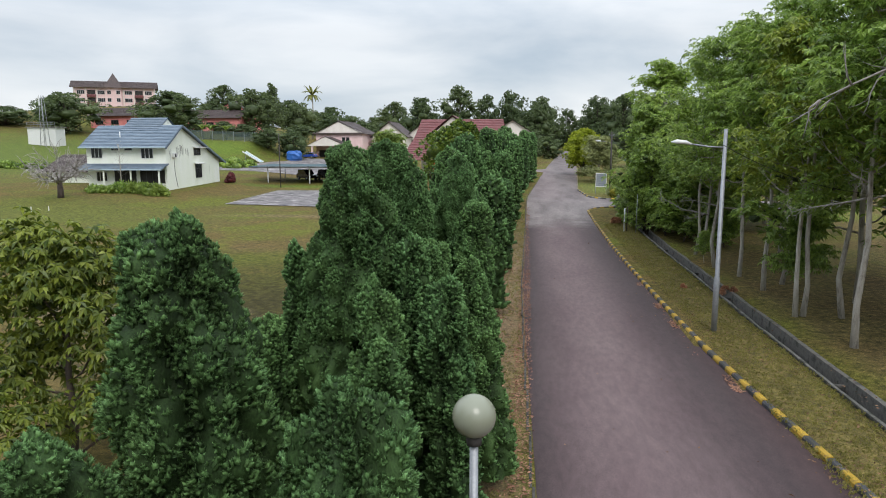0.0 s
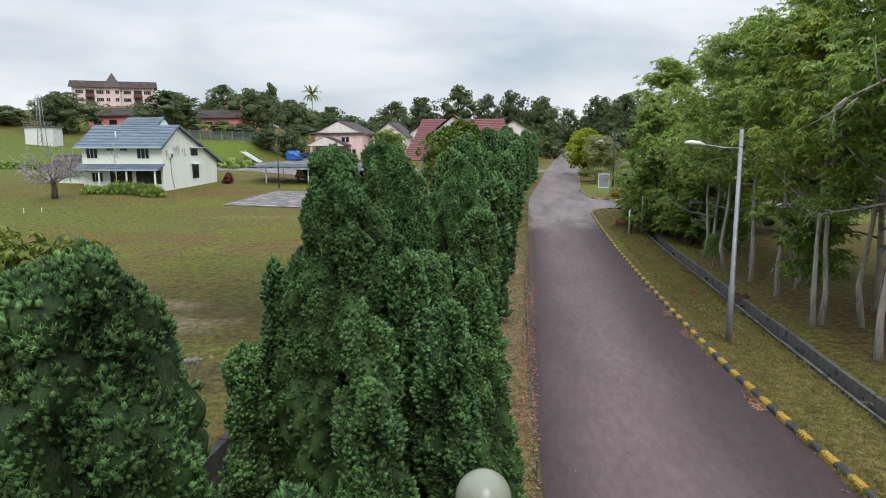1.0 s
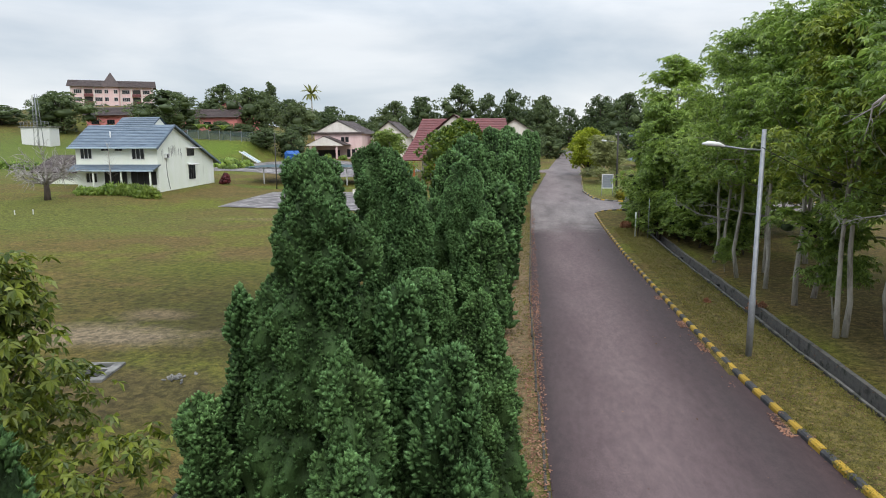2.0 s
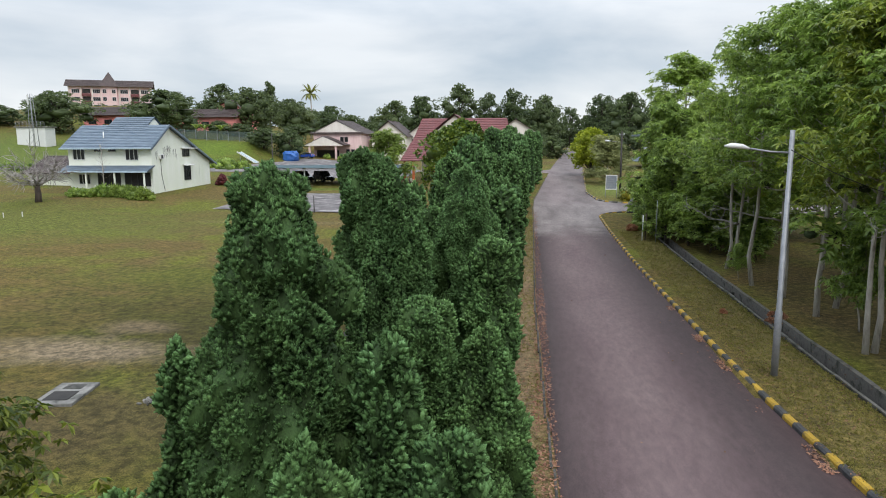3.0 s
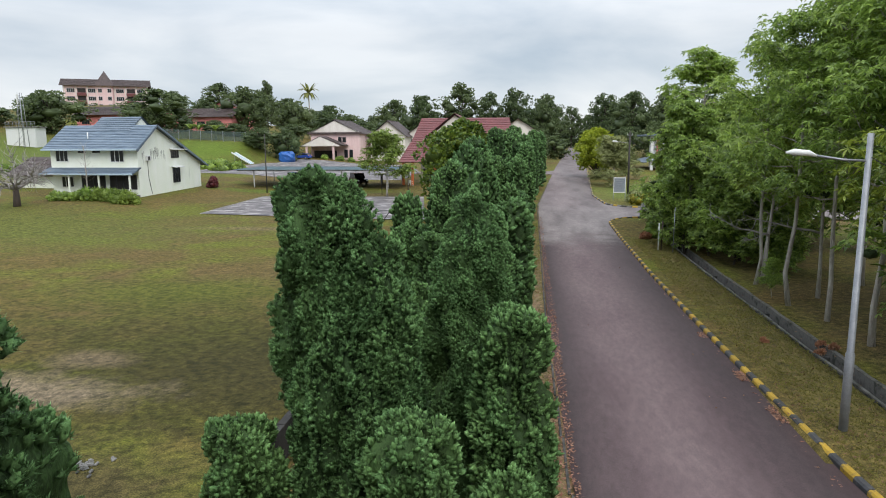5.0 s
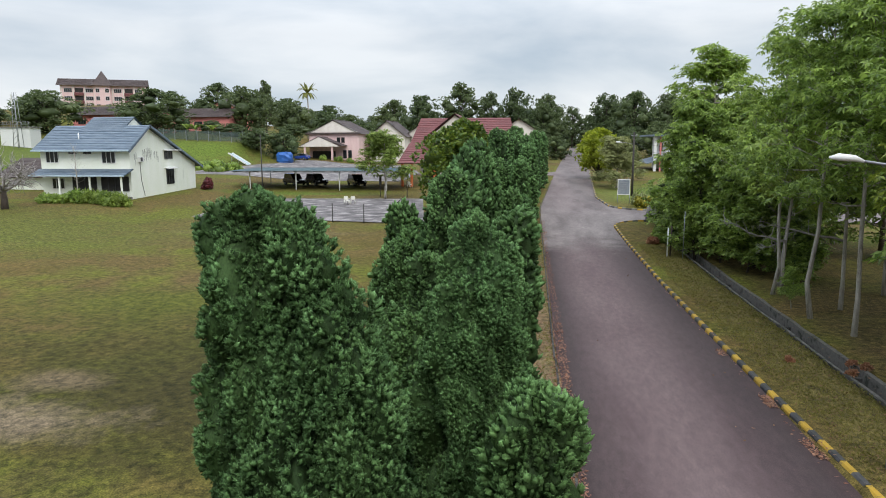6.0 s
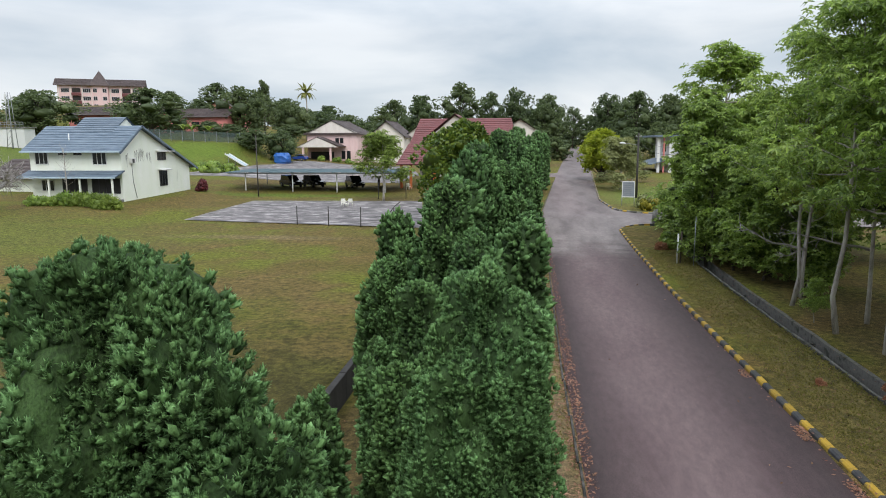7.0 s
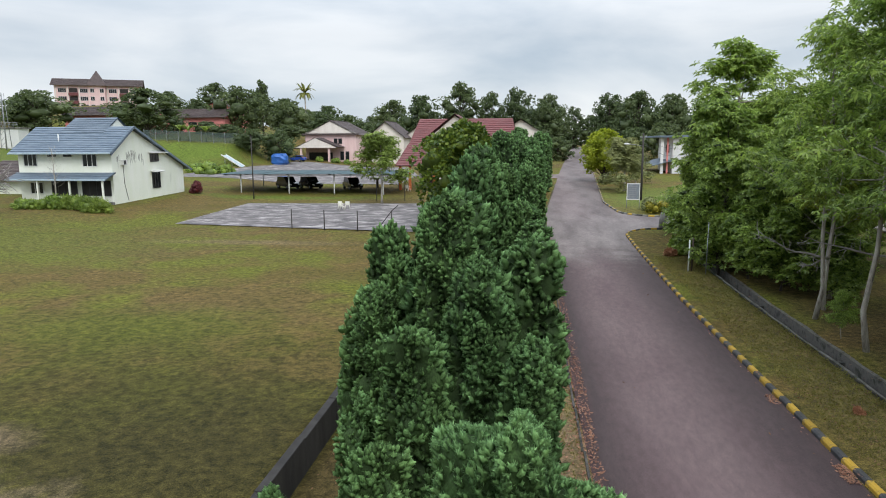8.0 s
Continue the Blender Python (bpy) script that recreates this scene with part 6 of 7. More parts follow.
kerb_run("kerb", [(right_edge(y), y) for y in range(-20, 72, 2)] + NEAR_CURVE[1:], "kerb stones painted in worn yellow and black", (M_YELLOW, M_BLACK))
kerb_run("kerb", [(34, 82.5), (18, 82.75)] + FAR_CURVE + [(right_edge(y), y) for y in range(96, 150, 6)], "weathered kerb stones with faded yellow paint", (M_CONCRETE, M_DRAINWALL, M_CONCRETE, M_YELLOW))

# ---- leaf litter ----
def litter(name, label, spots, n, size, mat, seed):
    """Loose fallen leaves: each spot is x0, x1, y0, y1, weight."""
    rng = np.random.default_rng(seed)
    w = np.array([s[4] for s in spots], float)
    pick = rng.choice(len(spots), n, p=w / w.sum())
    x = np.array([spots[i][0] + (spots[i][1] - spots[i][0]) * rng.beta(1.2, 1.2) for i in pick])
    y = np.array([rng.uniform(spots[i][2], spots[i][3]) for i in pick])
    z = np.array([max(height(a, b) + (KERB - 0.02 if a > 6.2 and on_verge(a, b) and a > right_edge(b) else 0.0), base_height(0, b) + 0.03 if 0 < a < right_edge(b) else -9) for a, b in zip(x, y)])
    c = np.stack([x, y, z + 0.012], 1)
    d = unit(np.stack([rng.normal(size=n), rng.normal(size=n), 0.15 * np.abs(rng.normal(size=n))], 1))
    s = unit(np.cross(d, np.tile((0, 0, 1.0), (n, 1)) + 0.4 * rng.normal(size=(n, 3))))
    ln = size * rng.uniform(0.5, 1.3, (n, 1))
    q = np.stack([c, c + d * ln * 0.5 + s * ln * 0.22, c + d * ln, c + d * ln * 0.5 - s * ln * 0.22], 1)
    tagged(part(name, leaf_mesh(name, q, [mat]), None), label, "fallen leaves", kind="stuff")


M_LITTER = foliage("fallen_leaves", (0.11, 0.055, 0.035), (0.30, 0.17, 0.11), translucent=0.1, rough=0.8)
M_LITTERPINK = foliage("fallen_pinkish_leaves", (0.22, 0.09, 0.07), (0.42, 0.24, 0.18), translucent=0.1, rough=0.8)
litter("fallen_leaves", "pinkish brown fallen leaves along the road edge", ((-0.34, 0.22, 8, 40, 6), (-0.25, 0.2, 40, 75, 2), (-2.2, -0.2, 8, 45, 5)), 7500, 0.10, M_LITTERPINK, 1)
litter("fallen_leaves", "brown fallen leaves scattered on the verge and wood floor", ((6.7, 9.3, 12, 60, 6), (10.8, 20, 16, 56, 6), (-7.5, -2.0, 4, 40, 4), (9.6, 10.5, 16, 60, 0.6)), 10000, 0.09, M_LITTER, 2)
litter("fallen_leaves", "heaps of orange-brown leaves against the kerb", ((6.0, 6.35, 31.0, 32.0, 1), (6.05, 6.45, 27.6, 28.8, 1), (6.4, 6.75, 20.5, 22.0, 1), (5.9, 6.25, 36.0, 36.8, 0.6), (6.0, 6.3, 24, 60, 1)), 900, 0.10, M_LITTERPINK, 3)
litter("fallen_leaves", "few dark leaves lying on the asphalt", ((1.0, 6.0, 12, 60, 1),), 90, 0.12, M_LITTER, 4)

# ---- grass tufts ----
def tufts(name, label, n, area, size, mat, seed, wide=0.02, clump=0.0):
    rng = np.random.default_rng(seed)
    x0, x1, y0, y1 = area
    x, y = rng.uniform(x0, x1, n), rng.uniform(y0, y1, n)
    keep = np.array([noise.noise((a * 0.16, b * 0.16, 5)) > clump for a, b in zip(x, y)])
    x, y = x[keep], y[keep]
    z = np.array([height(a, b) + (KERB - 0.03 if a > 6.2 and on_verge(a, b) else 0.0) for a, b in zip(x, y)])
    c = np.stack([x, y, z], 1)
    d = np.tile((0, 0, 1.0), (len(c), 1))
    q = needles(rng, np.repeat(c, 2, 0) + 0.05 * rng.normal(size=(len(c) * 2, 3)) * np.array((1, 1, 0)), np.repeat(d, 2, 0), 4, size, wide, 0.5)
    tagged(part(name, leaf_mesh(name, q, [mat]), None), label, "grass", kind="stuff")


M_BLADE = foliage("grass_blades", (0.165, 0.165, 0.04), (0.36, 0.31, 0.11), translucent=0.4)
tufts("grass_tufts", "short grass on the road verge", 9000, (6.9, 9.35, 12, 62), 0.06, M_BLADE, 2, 0.018, -2.0)
tufts("grass_tufts", "dry grass strip between road and conifers", 5000, (-2.6, -0.2, 6, 70), 0.06, M_BLADE, 3, 0.012, -0.4)

# ---- court, paved yard ----
def paved(name, outline, mat, label, lift=0.05):
    bm = bmesh.new()
    f = bm.faces.new([bm.verts.new((x, y, 0)) for x, y in outline])
    bmesh.ops.triangulate(bm, faces=[f])
    for _ in range(3):
        bmesh.ops.subdivide_edges(bm, edges=[e for e in bm.edges if e.calc_length() > 3], cuts=1)
        bmesh.ops.triangulate(bm, faces=bm.faces)
    for v in bm.verts:
        v.co.z = base_height(v.co.x, v.co.y) + lift
    bmesh.ops.recalc_face_normals(bm, faces=bm.faces)
    if sum(f.normal.z for f in bm.faces) < 0:
        bmesh.ops.reverse_faces(bm, faces=bm.faces)
    return tagged(part(name, bm, mat), label, "paving", kind="structure")


paved("court", ((-35.5, 74.9), (-11.0, 72.0), (-14.5, 93.5), (-35.5, 92.0)), M_COURT, "stained pale concrete ball court", 0.04)
paved("paved_yard", ((-62, 119), (-22, 118), (-22, 136), (-28, 160), (-54, 162), (-57, 140)), M_COURT, "pale stained concrete parking yard", 0.05)

M_MESHPOST = surface("rusty_fence_post", (0.03, 0.03, 0.03), (0.07, 0.06, 0.055), 5.0, 0.8, bump=0.0)
M_WIRE = surface("fence_wire", (0.10, 0.10, 0.10), (0.16, 0.16, 0.16), 5.0, 0.6, 0.4, bump=0.0)
fence = thing("court_fence", (-23.2, 73.2, 0.5), "low dark post and wire fence along the court", "fence", rz=-7.0)
for k in range(5):
    part("post", tube(bmesh.new(), [(k * 3.2, 0, -0.3), (k * 3.2, 0, 1.75)], [0.05, 0.05], 6), M_MESHPOST, fence)
for z0 in (0.25, 0.85, 1.45):
    part("wire", tube(bmesh.new(), [(0, 0, z0), (12.8, 0, z0)], [0.012, 0.012], 4), M_WIRE, fence)
part("stay", tube(bmesh.new(), [(8.2, 0, 0.0), (9.6, 0.1, 1.8), (10.2, 0.1, 2.3)], [0.04, 0.04, 0.04], 6), M_MESHPOST, fence)
fence2 = thing("court_fence", (-15.5, 95.5, 1.1), "thin post fence at the far edge of the court", "fence", rz=-4.0)
for k in range(4):
    part("post", tube(bmesh.new(), [(-5 + k * 3.6, 0, -0.3), (-5 + k * 3.6, 0, 2.0)], [0.05, 0.05], 6), M_MESHPOST, fence2)
thin_post = thing("lamp_post", (-36.9, 97.0, 1.1), "thin dark post beside the court", "post")
part("post", tube(bmesh.new(), [(0, 0, -0.3), (0, 0, 8.0)], [0.09, 0.06], 8), M_MESHPOST, thin_post)

# stacked plastic chairs
M_PLASTIC = surface("cream_plastic", (0.68, 0.66, 0.58), (0.76, 0.74, 0.66), 3.0, 0.5, bump=0.0)


def plastic_chair(at, rz, group):
    c = thing("plastic_chair", at, "cream moulded plastic armchair on the court", "chair", group, rz=rz)
    part("seat", boxes((-0.24, 0.24, -0.22, 0.22, 0.42, 0.46), bevel=0.015), M_PLASTIC, c)
    part("backrest", boxes((-0.24, 0.24, 0.2, 0.25, 0.46, 0.88), bevel=0.02), M_PLASTIC, c)
    for sx in (-1, 1):
        part("armrest", boxes((sx * 0.25 - 0.025, sx * 0.25 + 0.025, -0.2, 0.22, 0.64, 0.68), bevel=0.01), M_PLASTIC, c)
        for sy in (-1, 1):
            part("leg", tube(bmesh.new(), [(sx * 0.26, sy * 0.24, 0), (sx * 0.22, sy * 0.2, 0.43)], [0.025, 0.03], 6), M_PLASTIC, c)
    return c


ch = plastic_chair((-22.6, 87.0, base_height(-22, 87) + 0.04), 20, "chairs on the court")
copy_thing(ch, pose(-21.9, 87.4, base_height(-22, 87) + 0.04, 0, 0, 200))
copy_thing(ch, pose(-22.2, 86.3, base_height(-22, 86) + 0.04, 0, 0, 100))

# ---- cars ----
def car(at, rz, paint, label, suv=True):
    c = thing("car", at, label, "car", "parked cars", rz=rz)
    H, L, W = (1.72, 4.4, 0.9) if suv else (1.42, 4.2, 0.85)
    side = [(-L / 2, 0.35), (-L / 2, 0.85), (-L / 2 + 0.12, 1.0), (-L / 2 + 0.35, 1.02), (L / 2 - 1.15, 1.0), (L / 2 - 0.15, 0.82), (L / 2, 0.55), (L / 2 - 0.05, 0.3)]
    roof = [(-L / 2 + 0.2, 1.0), (-L / 2 + (0.45 if suv else 0.75), H - 0.05), (-L / 2 + 1.0, H), (L / 2 - 1.95, H - 0.03), (L / 2 - 1.2, 1.0)]
    bm = prism(bmesh.new(), side, -W, W)
    bmesh.ops.bevel(bm, geom=list(bm.edges), offset=0.05, segments=2, affect="EDGES")
    body = part("body", bm, paint, c)
    part("cabin", prism(bmesh.new(), roof, -W + 0.12, W - 0.12), M_GLASSDARK, c)
    part("roof_panel", boxes((-W + 0.1, W - 0.1, roof[1][0] + 0.05, roof[3][0] + 0.1, H - 0.05, H + 0.01), bevel=0.02), paint, c)
    for sx in (-1, 1):
        for y0 in (-L / 2 + 0.8, L / 2 - 0.85):
            w = part("wheel", tube(bmesh.new(), [(sx * (W - 0.2), y0, 0.33), (sx * (W + 0.02), y0, 0.33)], [0.33, 0.33], 16), M_BLACKRUBBER, c)
            part("rim", tube(bmesh.new(), [(sx * (W + 0.0), y0, 0.33), (sx * (W + 0.03), y0, 0.33)], [0.2, 0.18], 12), M_STEEL, w)
        part("tail_light", boxes((sx * (W - 0.15) - 0.1, sx * (W - 0.15) + 0.1, -L / 2 - 0.02, -L / 2 + 0.05, 0.8, 0.98), bevel=0.01), M_REDWALL, body)
        part("headlight", boxes((sx * (W - 0.2) - 0.15, sx * (W - 0.2) + 0.15, L / 2 - 0.12, L / 2 + 0.01, 0.62, 0.76), bevel=0.01), M_WHITE, body)
    part("plate", boxes((-0.25, 0.25, -L / 2 - 0.015, -L / 2 + 0.02, 0.55, 0.67)), M_STEEL, body)
    return c


M_BLACKRUBBER = surface("tyre_rubber", (0.012, 0.012, 0.012), (0.03, 0.03, 0.03), 8.0, 0.8, bump=0.0)


def car_paint(name, col):
    m, n, l, b = shader(name)
    b.inputs["Base Color"].default_value, b.inputs["Roughness"].default_value = (*col, 1), 0.25
    b.inputs["Coat Weight"].default_value = 0.6
    return m


M_CARBLACK, M_CARBLUE = car_paint("black_car_paint", (0.012, 0.012, 0.014)), car_paint("blue_car_paint", (0.02, 0.06, 0.30))
for x, y, rz in ((-37.2, 110.3, 228), (-33.8, 110.6, 225), (-27.4, 110.3, 212)):
    car((x, y, base_height(x, y) + 0.05), rz, M_CARBLACK, "black car parked under the carport")
car((-54.0, 161.5, base_height(-54, 161.5) + 0.05), 78, M_CARBLUE, "small blue car parked before the pink house", False)

# blue tarpaulin heap, metal slide, boxes
M_TARP = surface("blue_tarpaulin", (0.015, 0.09, 0.34), (0.03, 0.16, 0.50), 2.0, 0.5, stain=(0.02, 0.06, 0.2), stain_scale=1.0, bump=0.2, dist=0.05)
tarp = thing("tarpaulin_cover", (-53.5, 150, base_height(-53.5, 150)), "creased blue tarpaulin thrown over a stack", "tarpaulin")
rt = np.random.default_rng(2)
v, f = lump(rt, (0, 0, 1.0), (2.2, 1.4, 1.7), 8, 14, 0.06)
v = np.clip(v, (-1.7, -1.2, -0.1), (1.7, 1.2, 2.2))
v += 0.07 * rt.normal(size=v.shape)
me = bpy.data.meshes.new("cover")
me.from_pydata([tuple(p) for p in v], [], [tuple(int(i) for i in q) for q in f])
part("cover", me, M_TARP, tarp)
slide = thing("ramp", (-60.0, 142, base_height(-60, 140) - 0.1), "pale blue-grey metal ramp leaning on the bank", "ramp", rz=-12)
slide.scale = (0.82, 0.82, 0.8)
part("deck", slab(bmesh.new(), (-2.8, -0.8, 3.0), (2.6, -0.8, 0.1), (2.6, 0.9, 0.1), (-2.8, 0.9, 3.0), 0.12), M_PALEBLUE, slide)
for yy in (-0.85, 0.9):
    part("side_rail", slab(bmesh.new(), (-2.8, yy, 3.25), (2.6, yy, 0.35), (2.6, yy + 0.08, 0.35), (-2.8, yy + 0.08, 3.25), 0.3), M_WHITE, slide)
for xx, zz in ((-2.5, 2.7), (-0.5, 1.6)):
    part("prop", tube(bmesh.new(), [(xx, 0, -0.3), (xx, 0, zz)], [0.07, 0.07], 6), M_STEEL, slide)

# ---- manhole slab, stakes ----
man = thing("manhole", (-15.0, 23.2, height(-15, 23.2)), "pale concrete manhole slab with a dark cover", "manhole", rz=9)
part("slab", boxes((-0.62, 0.62, -0.9, 0.95, -0.15, 0.09), bevel=0.02), M_CONCRETE, man)
part("cover", boxes((-0.42, 0.36, -0.62, 0.12, 0.085, 0.11), bevel=0.01), M_RETAIN, man)
part("cover", boxes((-0.3, 0.3, 0.35, 0.8, 0.085, 0.10), bevel=0.01), M_DRAINWALL, man)
for x, y in ((-52.3, 64.7), (-50.8, 65.4)):
    stake = thing("marker_stake", (x, y, height(x, y)), "short white wooden marker stake in the grass", "stake", "marker stakes")
    part("stake", boxes((-0.035, 0.035, -0.035, 0.035, -0.2, 0.5), bevel=0.01), M_WHITE, stake)

# ---- dead tree, bare sapling, hedges before the house ----
dead = thing("dead_tree", (-55.9, 74.2, height(-56, 74)), "leafless grey dead tree with dense bleached twigs", "tree")
rng_d = np.random.default_rng(8)
bm = bmesh.new()
trunk = [(0, 0, -0.3), (0.05, 0, 0.8), (-0.05, 0.05, 1.7)]
tube(bm, trunk, [0.32, 0.26, 0.2], 8)
part("trunk", bm, M_BARKDARK, dead)
bm = bmesh.new()
for k in range(16):
    a = k * 2.4
    pts = limb_path(rng_d, (0, 0, rng_d.uniform(1.3, 1.9)), (math.cos(a), math.sin(a), rng_d.uniform(0.1, 1.0)), rng_d.uniform(2.4, 4.0), 6, 0.2, 0.1)
    tube(bm, pts, [0.09, 0.075, 0.06, 0.045, 0.03, 0.02, 0.01], 5)
    for i in (2, 3, 4, 5, 6):
        for _ in range(4):
            tw = limb_path(rng_d, pts[i], unit(pts[i] - pts[0]) + 0.8 * rng_d.normal(size=3), rng_d.uniform(0.6, 1.5), 3, 0.3, -0.02)
            tube(bm, tw, [0.034, 0.028, 0.022, 0.014], 3)
part("branchwork", bm, M_DEADWOOD, dead)
dead.scale = (1.3, 1.3, 1.25)
sap = thing("bare_sapling", (-52.0, 80.5, height(-52, 80.5)), "thin bare sapling before the house front", "tree")
bm = bmesh.new()
tube(bm, [(0, 0, -0.2), (0.05, 0, 3.0), (0, 0, 6.2)], [0.08, 0.06, 0.015], 6)
for k in range(26):
    z0 = 2.0 + k * 0.155
    a = k * 2.4
    ln = 1.3 * (1 - (z0 - 2.0) / 5.2)
    tube(bm, [(0.03, 0, z0), (ln * 0.6 * math.cos(a), ln * 0.6 * math.sin(a), z0 + 0.35), (ln * math.cos(a), ln * math.sin(a), z0 + 0.8)], [0.02, 0.015, 0.006], 3)
part("stem", bm, M_BARK, sap)


def bush(name, at, size, mat, label, category="shrub", seed=0, n=40, leaf=0.16, group="", width=0.25):
    rng = np.random.default_rng(seed)
    d = unit(rng.normal(size=(n, 3)) + np.array((0, 0, 0.5)))
    c = d * np.array(size) * rng.uniform(0.45, 0.85, (n, 1))
    c[:, 2] = np.abs(c[:, 2]) + 0.08
    cr = min(size) * rng.uniform(0.22, 0.4, n)
    v, f, t = domes(rng, c, d, cr, 0.9, 3, 6, 0.2)
    cc, dd, rc = np.repeat(c, 26, 0), np.repeat(d, 26, 0), np.repeat(cr, 26)
    w = unit(dd * 0.5 + rng.normal(size=dd.shape))
    lv = blades(rng, cc + w * rc[:, None] * 0.8, unit(w + np.array((0, 0, 0.4))), 1, leaf, leaf * width, 0.35)
    ob = thing(name, at, label, category, group)
    part("foliage", leaf_mesh("foliage", lv, [mat], extras=[(v, f, 0, None)]), None, ob)
    part("stems", tube(bmesh.new(), [(0, 0, -0.15), (0.02, 0, size[2] * 0.6)], [0.04, 0.02], 5), M_BARKDARK, ob)
    return ob


M_RED = foliage("dark_red_leaves", (0.06, 0.012, 0.018), (0.15, 0.03, 0.04), translucent=0.2)
M_CROTON = foliage("variegated_leaves", (0.12, 0.13, 0.02), (0.50, 0.42, 0.05), translucent=0.3)
M_FLOWER = foliage("orange_flowers", (0.34, 0.15, 0.09), (0.50, 0.27, 0.19), translucent=0.3)
for k in range(6):
    x = -51.3 + k * 1.1
    bush("hedge_shrub", (x, 79.4 + 0.4 * math.sin(k), height(x, 79.4)), (1.05, 1.0, 1.25), M_LEAFLIGHT if k > 0 else M_LEAF, "low fresh green shrub with strap leaves before the house", seed=k, leaf=0.45, group="house front shrubs", width=0.09)
for k in range(3):
    bush("hedge_shrub", (-54.9 + k * 1.3, 79.0, height(-54, 79)), (0.9, 0.9, 1.0), M_LEAF, "low dark green shrub before the house", seed=20 + k, leaf=0.2, group="house front shrubs")
bush("red_bush", (-45.8, 99.0, height(-46, 99)), (0.9, 0.9, 1.7), M_RED, "rounded dark red-leaved bush beside the house gable", seed=30)
for k, (x, y, s) in enumerate(((-57, 125, 2.0), (-54.5, 127, 1.5), (-61, 128, 1.6), (-66, 127, 1.4), (-50, 166, 1.0), (-46.5, 166.5, 1.1), (-43.5, 166, 0.9), (-58.5, 165, 1.2))):
    bush("bush", (x, y, height(x, y)), (s, s, s * 0.95), M_LEAF if k % 2 else M_LEAFDARK, "rounded green garden bush", seed=40 + k, leaf=0.25)
# hedge bank left of the house
for k in range(14):
    x = -96 + k * 2.4
    bush("bank_hedge", (x, 112, height(x, 112) - 0.1), (1.6, 1.2, 1.5), M_LEAFDARK, "dark green hedge growing along the bank", seed=60 + k % 4, leaf=0.22, group="hedge along the bank")

# banana plants and a palm
def fronds(n, length, width, droop, rng, up=0.9):
    q = []
    for k in range(n):
        a = k * 2.4 + rng.uniform(-0.3, 0.3)
        d = np.array((math.cos(a), math.sin(a), 0.0))
        s = np.array((-math.sin(a), math.cos(a), 0.0))
        prev = None
        for i in range(7):
            t = i / 6
            p = d * length * t * 0.9 + np.array((0, 0, length * (up * t - droop * t * t)))
            w = width * math.sin(math.pi * (0.08 + 0.88 * t))
            now = (p + s * w, p - s * w)
            if prev:
                q.append((prev[0], now[0], now[1], prev[1]))
            prev = now
    return np.array(q)


rp = np.random.default_rng(12)
M_LEAFPALM = foliage("yellowing_fronds", (0.20, 0.21, 0.06), (0.34, 0.34, 0.12), translucent=0.3)
palm = thing("coconut_palm", (-75.2, 230, base_height(-75, 230)), "tall coconut palm with yellowing fronds", "palm")
part("trunk", tube(bmesh.new(), [(0, 0, -0.5), (0.6, 0, 8), (0.4, 0, 15.9)], [0.3, 0.22, 0.18], 8), M_BARK, palm)
part("fronds", leaf_mesh("fronds", np.concatenate([fronds(14, 4.2, 0.42, 1.0, rp, 1.25), fronds(12, 3.8, 0.42, 1.1, rp, 0.6), fronds(8, 3.4, 0.4, 0.3, rp, 1.3)]) + np.array((0.4, 0, 15.7)), [M_LEAFPALM]), None, palm)
for x, y in ((-75.5, 154), (-72.0, 155), (-78.5, 156)):
    b = thing("banana_plant", (x, y, base_height(x, y)), "banana plant with broad pale green leaves", "banana plant", "banana plants")
    part("stem", tube(bmesh.new(), [(0, 0, -0.3), (0, 0, 2.4)], [0.2, 0.14], 8), M_LEAFGREY, b)
    part("leaves", leaf_mesh("leaves", fronds(9, 2.6, 0.35, 0.8, rp, 1.2) + np.array((0, 0, 2.2)), [M_LEAFLIGHT]), None, b)
cyc = thing("small_palm", (-24.2, 112.5, base_height(-24, 112)), "small palm with arching fronds beside the carport", "palm")
part("trunk", tube(bmesh.new(), [(0, 0, -0.3), (0, 0, 1.2)], [0.2, 0.18], 8), M_BARKDARK, cyc)
part("fronds", leaf_mesh("fronds", fronds(16, 2.3, 0.16, 0.9, rp) + np.array((0, 0, 1.1)), [M_LEAFGREY]), None, cyc)

# ---- crossing: sign, poles, wires, planting ----
sign = thing("notice_board", (9.6, 90.5, base_height(0, 90.5)), "grey framed notice board on two posts at the crossing", "notice board", rz=-6)
part("board", boxes((-0.62, 0.62, -0.03, 0.03, 1.0, 2.7), bevel=0.01), surface("faded_notice", (0.16, 0.19, 0.23), (0.26, 0.29, 0.32), 3.0, 0.6, bump=0.0), sign)
for z0, z1, x0, x1 in ((2.66, 2.76, -0.7, 0.7), (0.94, 1.04, -0.7, 0.7), (1.04, 2.66, -0.7, -0.62), (1.04, 2.66, 0.62, 0.7)):
    part("board_frame", boxes((x0, x1, -0.045, 0.045, z0, z1)), M_WHITE, sign)
for x0 in (-0.68, 0.68):
    part("post", tube(bmesh.new(), [(x0, 0.06, -0.3), (x0, 0.06, 1.3)], [0.04, 0.04], 6), M_STEEL, sign)
for k in range(6):
    part("text_bar", boxes((-0.5, 0.5 - 0.12 * (k % 3), -0.036, -0.031, 2.35 - k * 0.22, 2.43 - k * 0.22)), M_STEEL, sign)


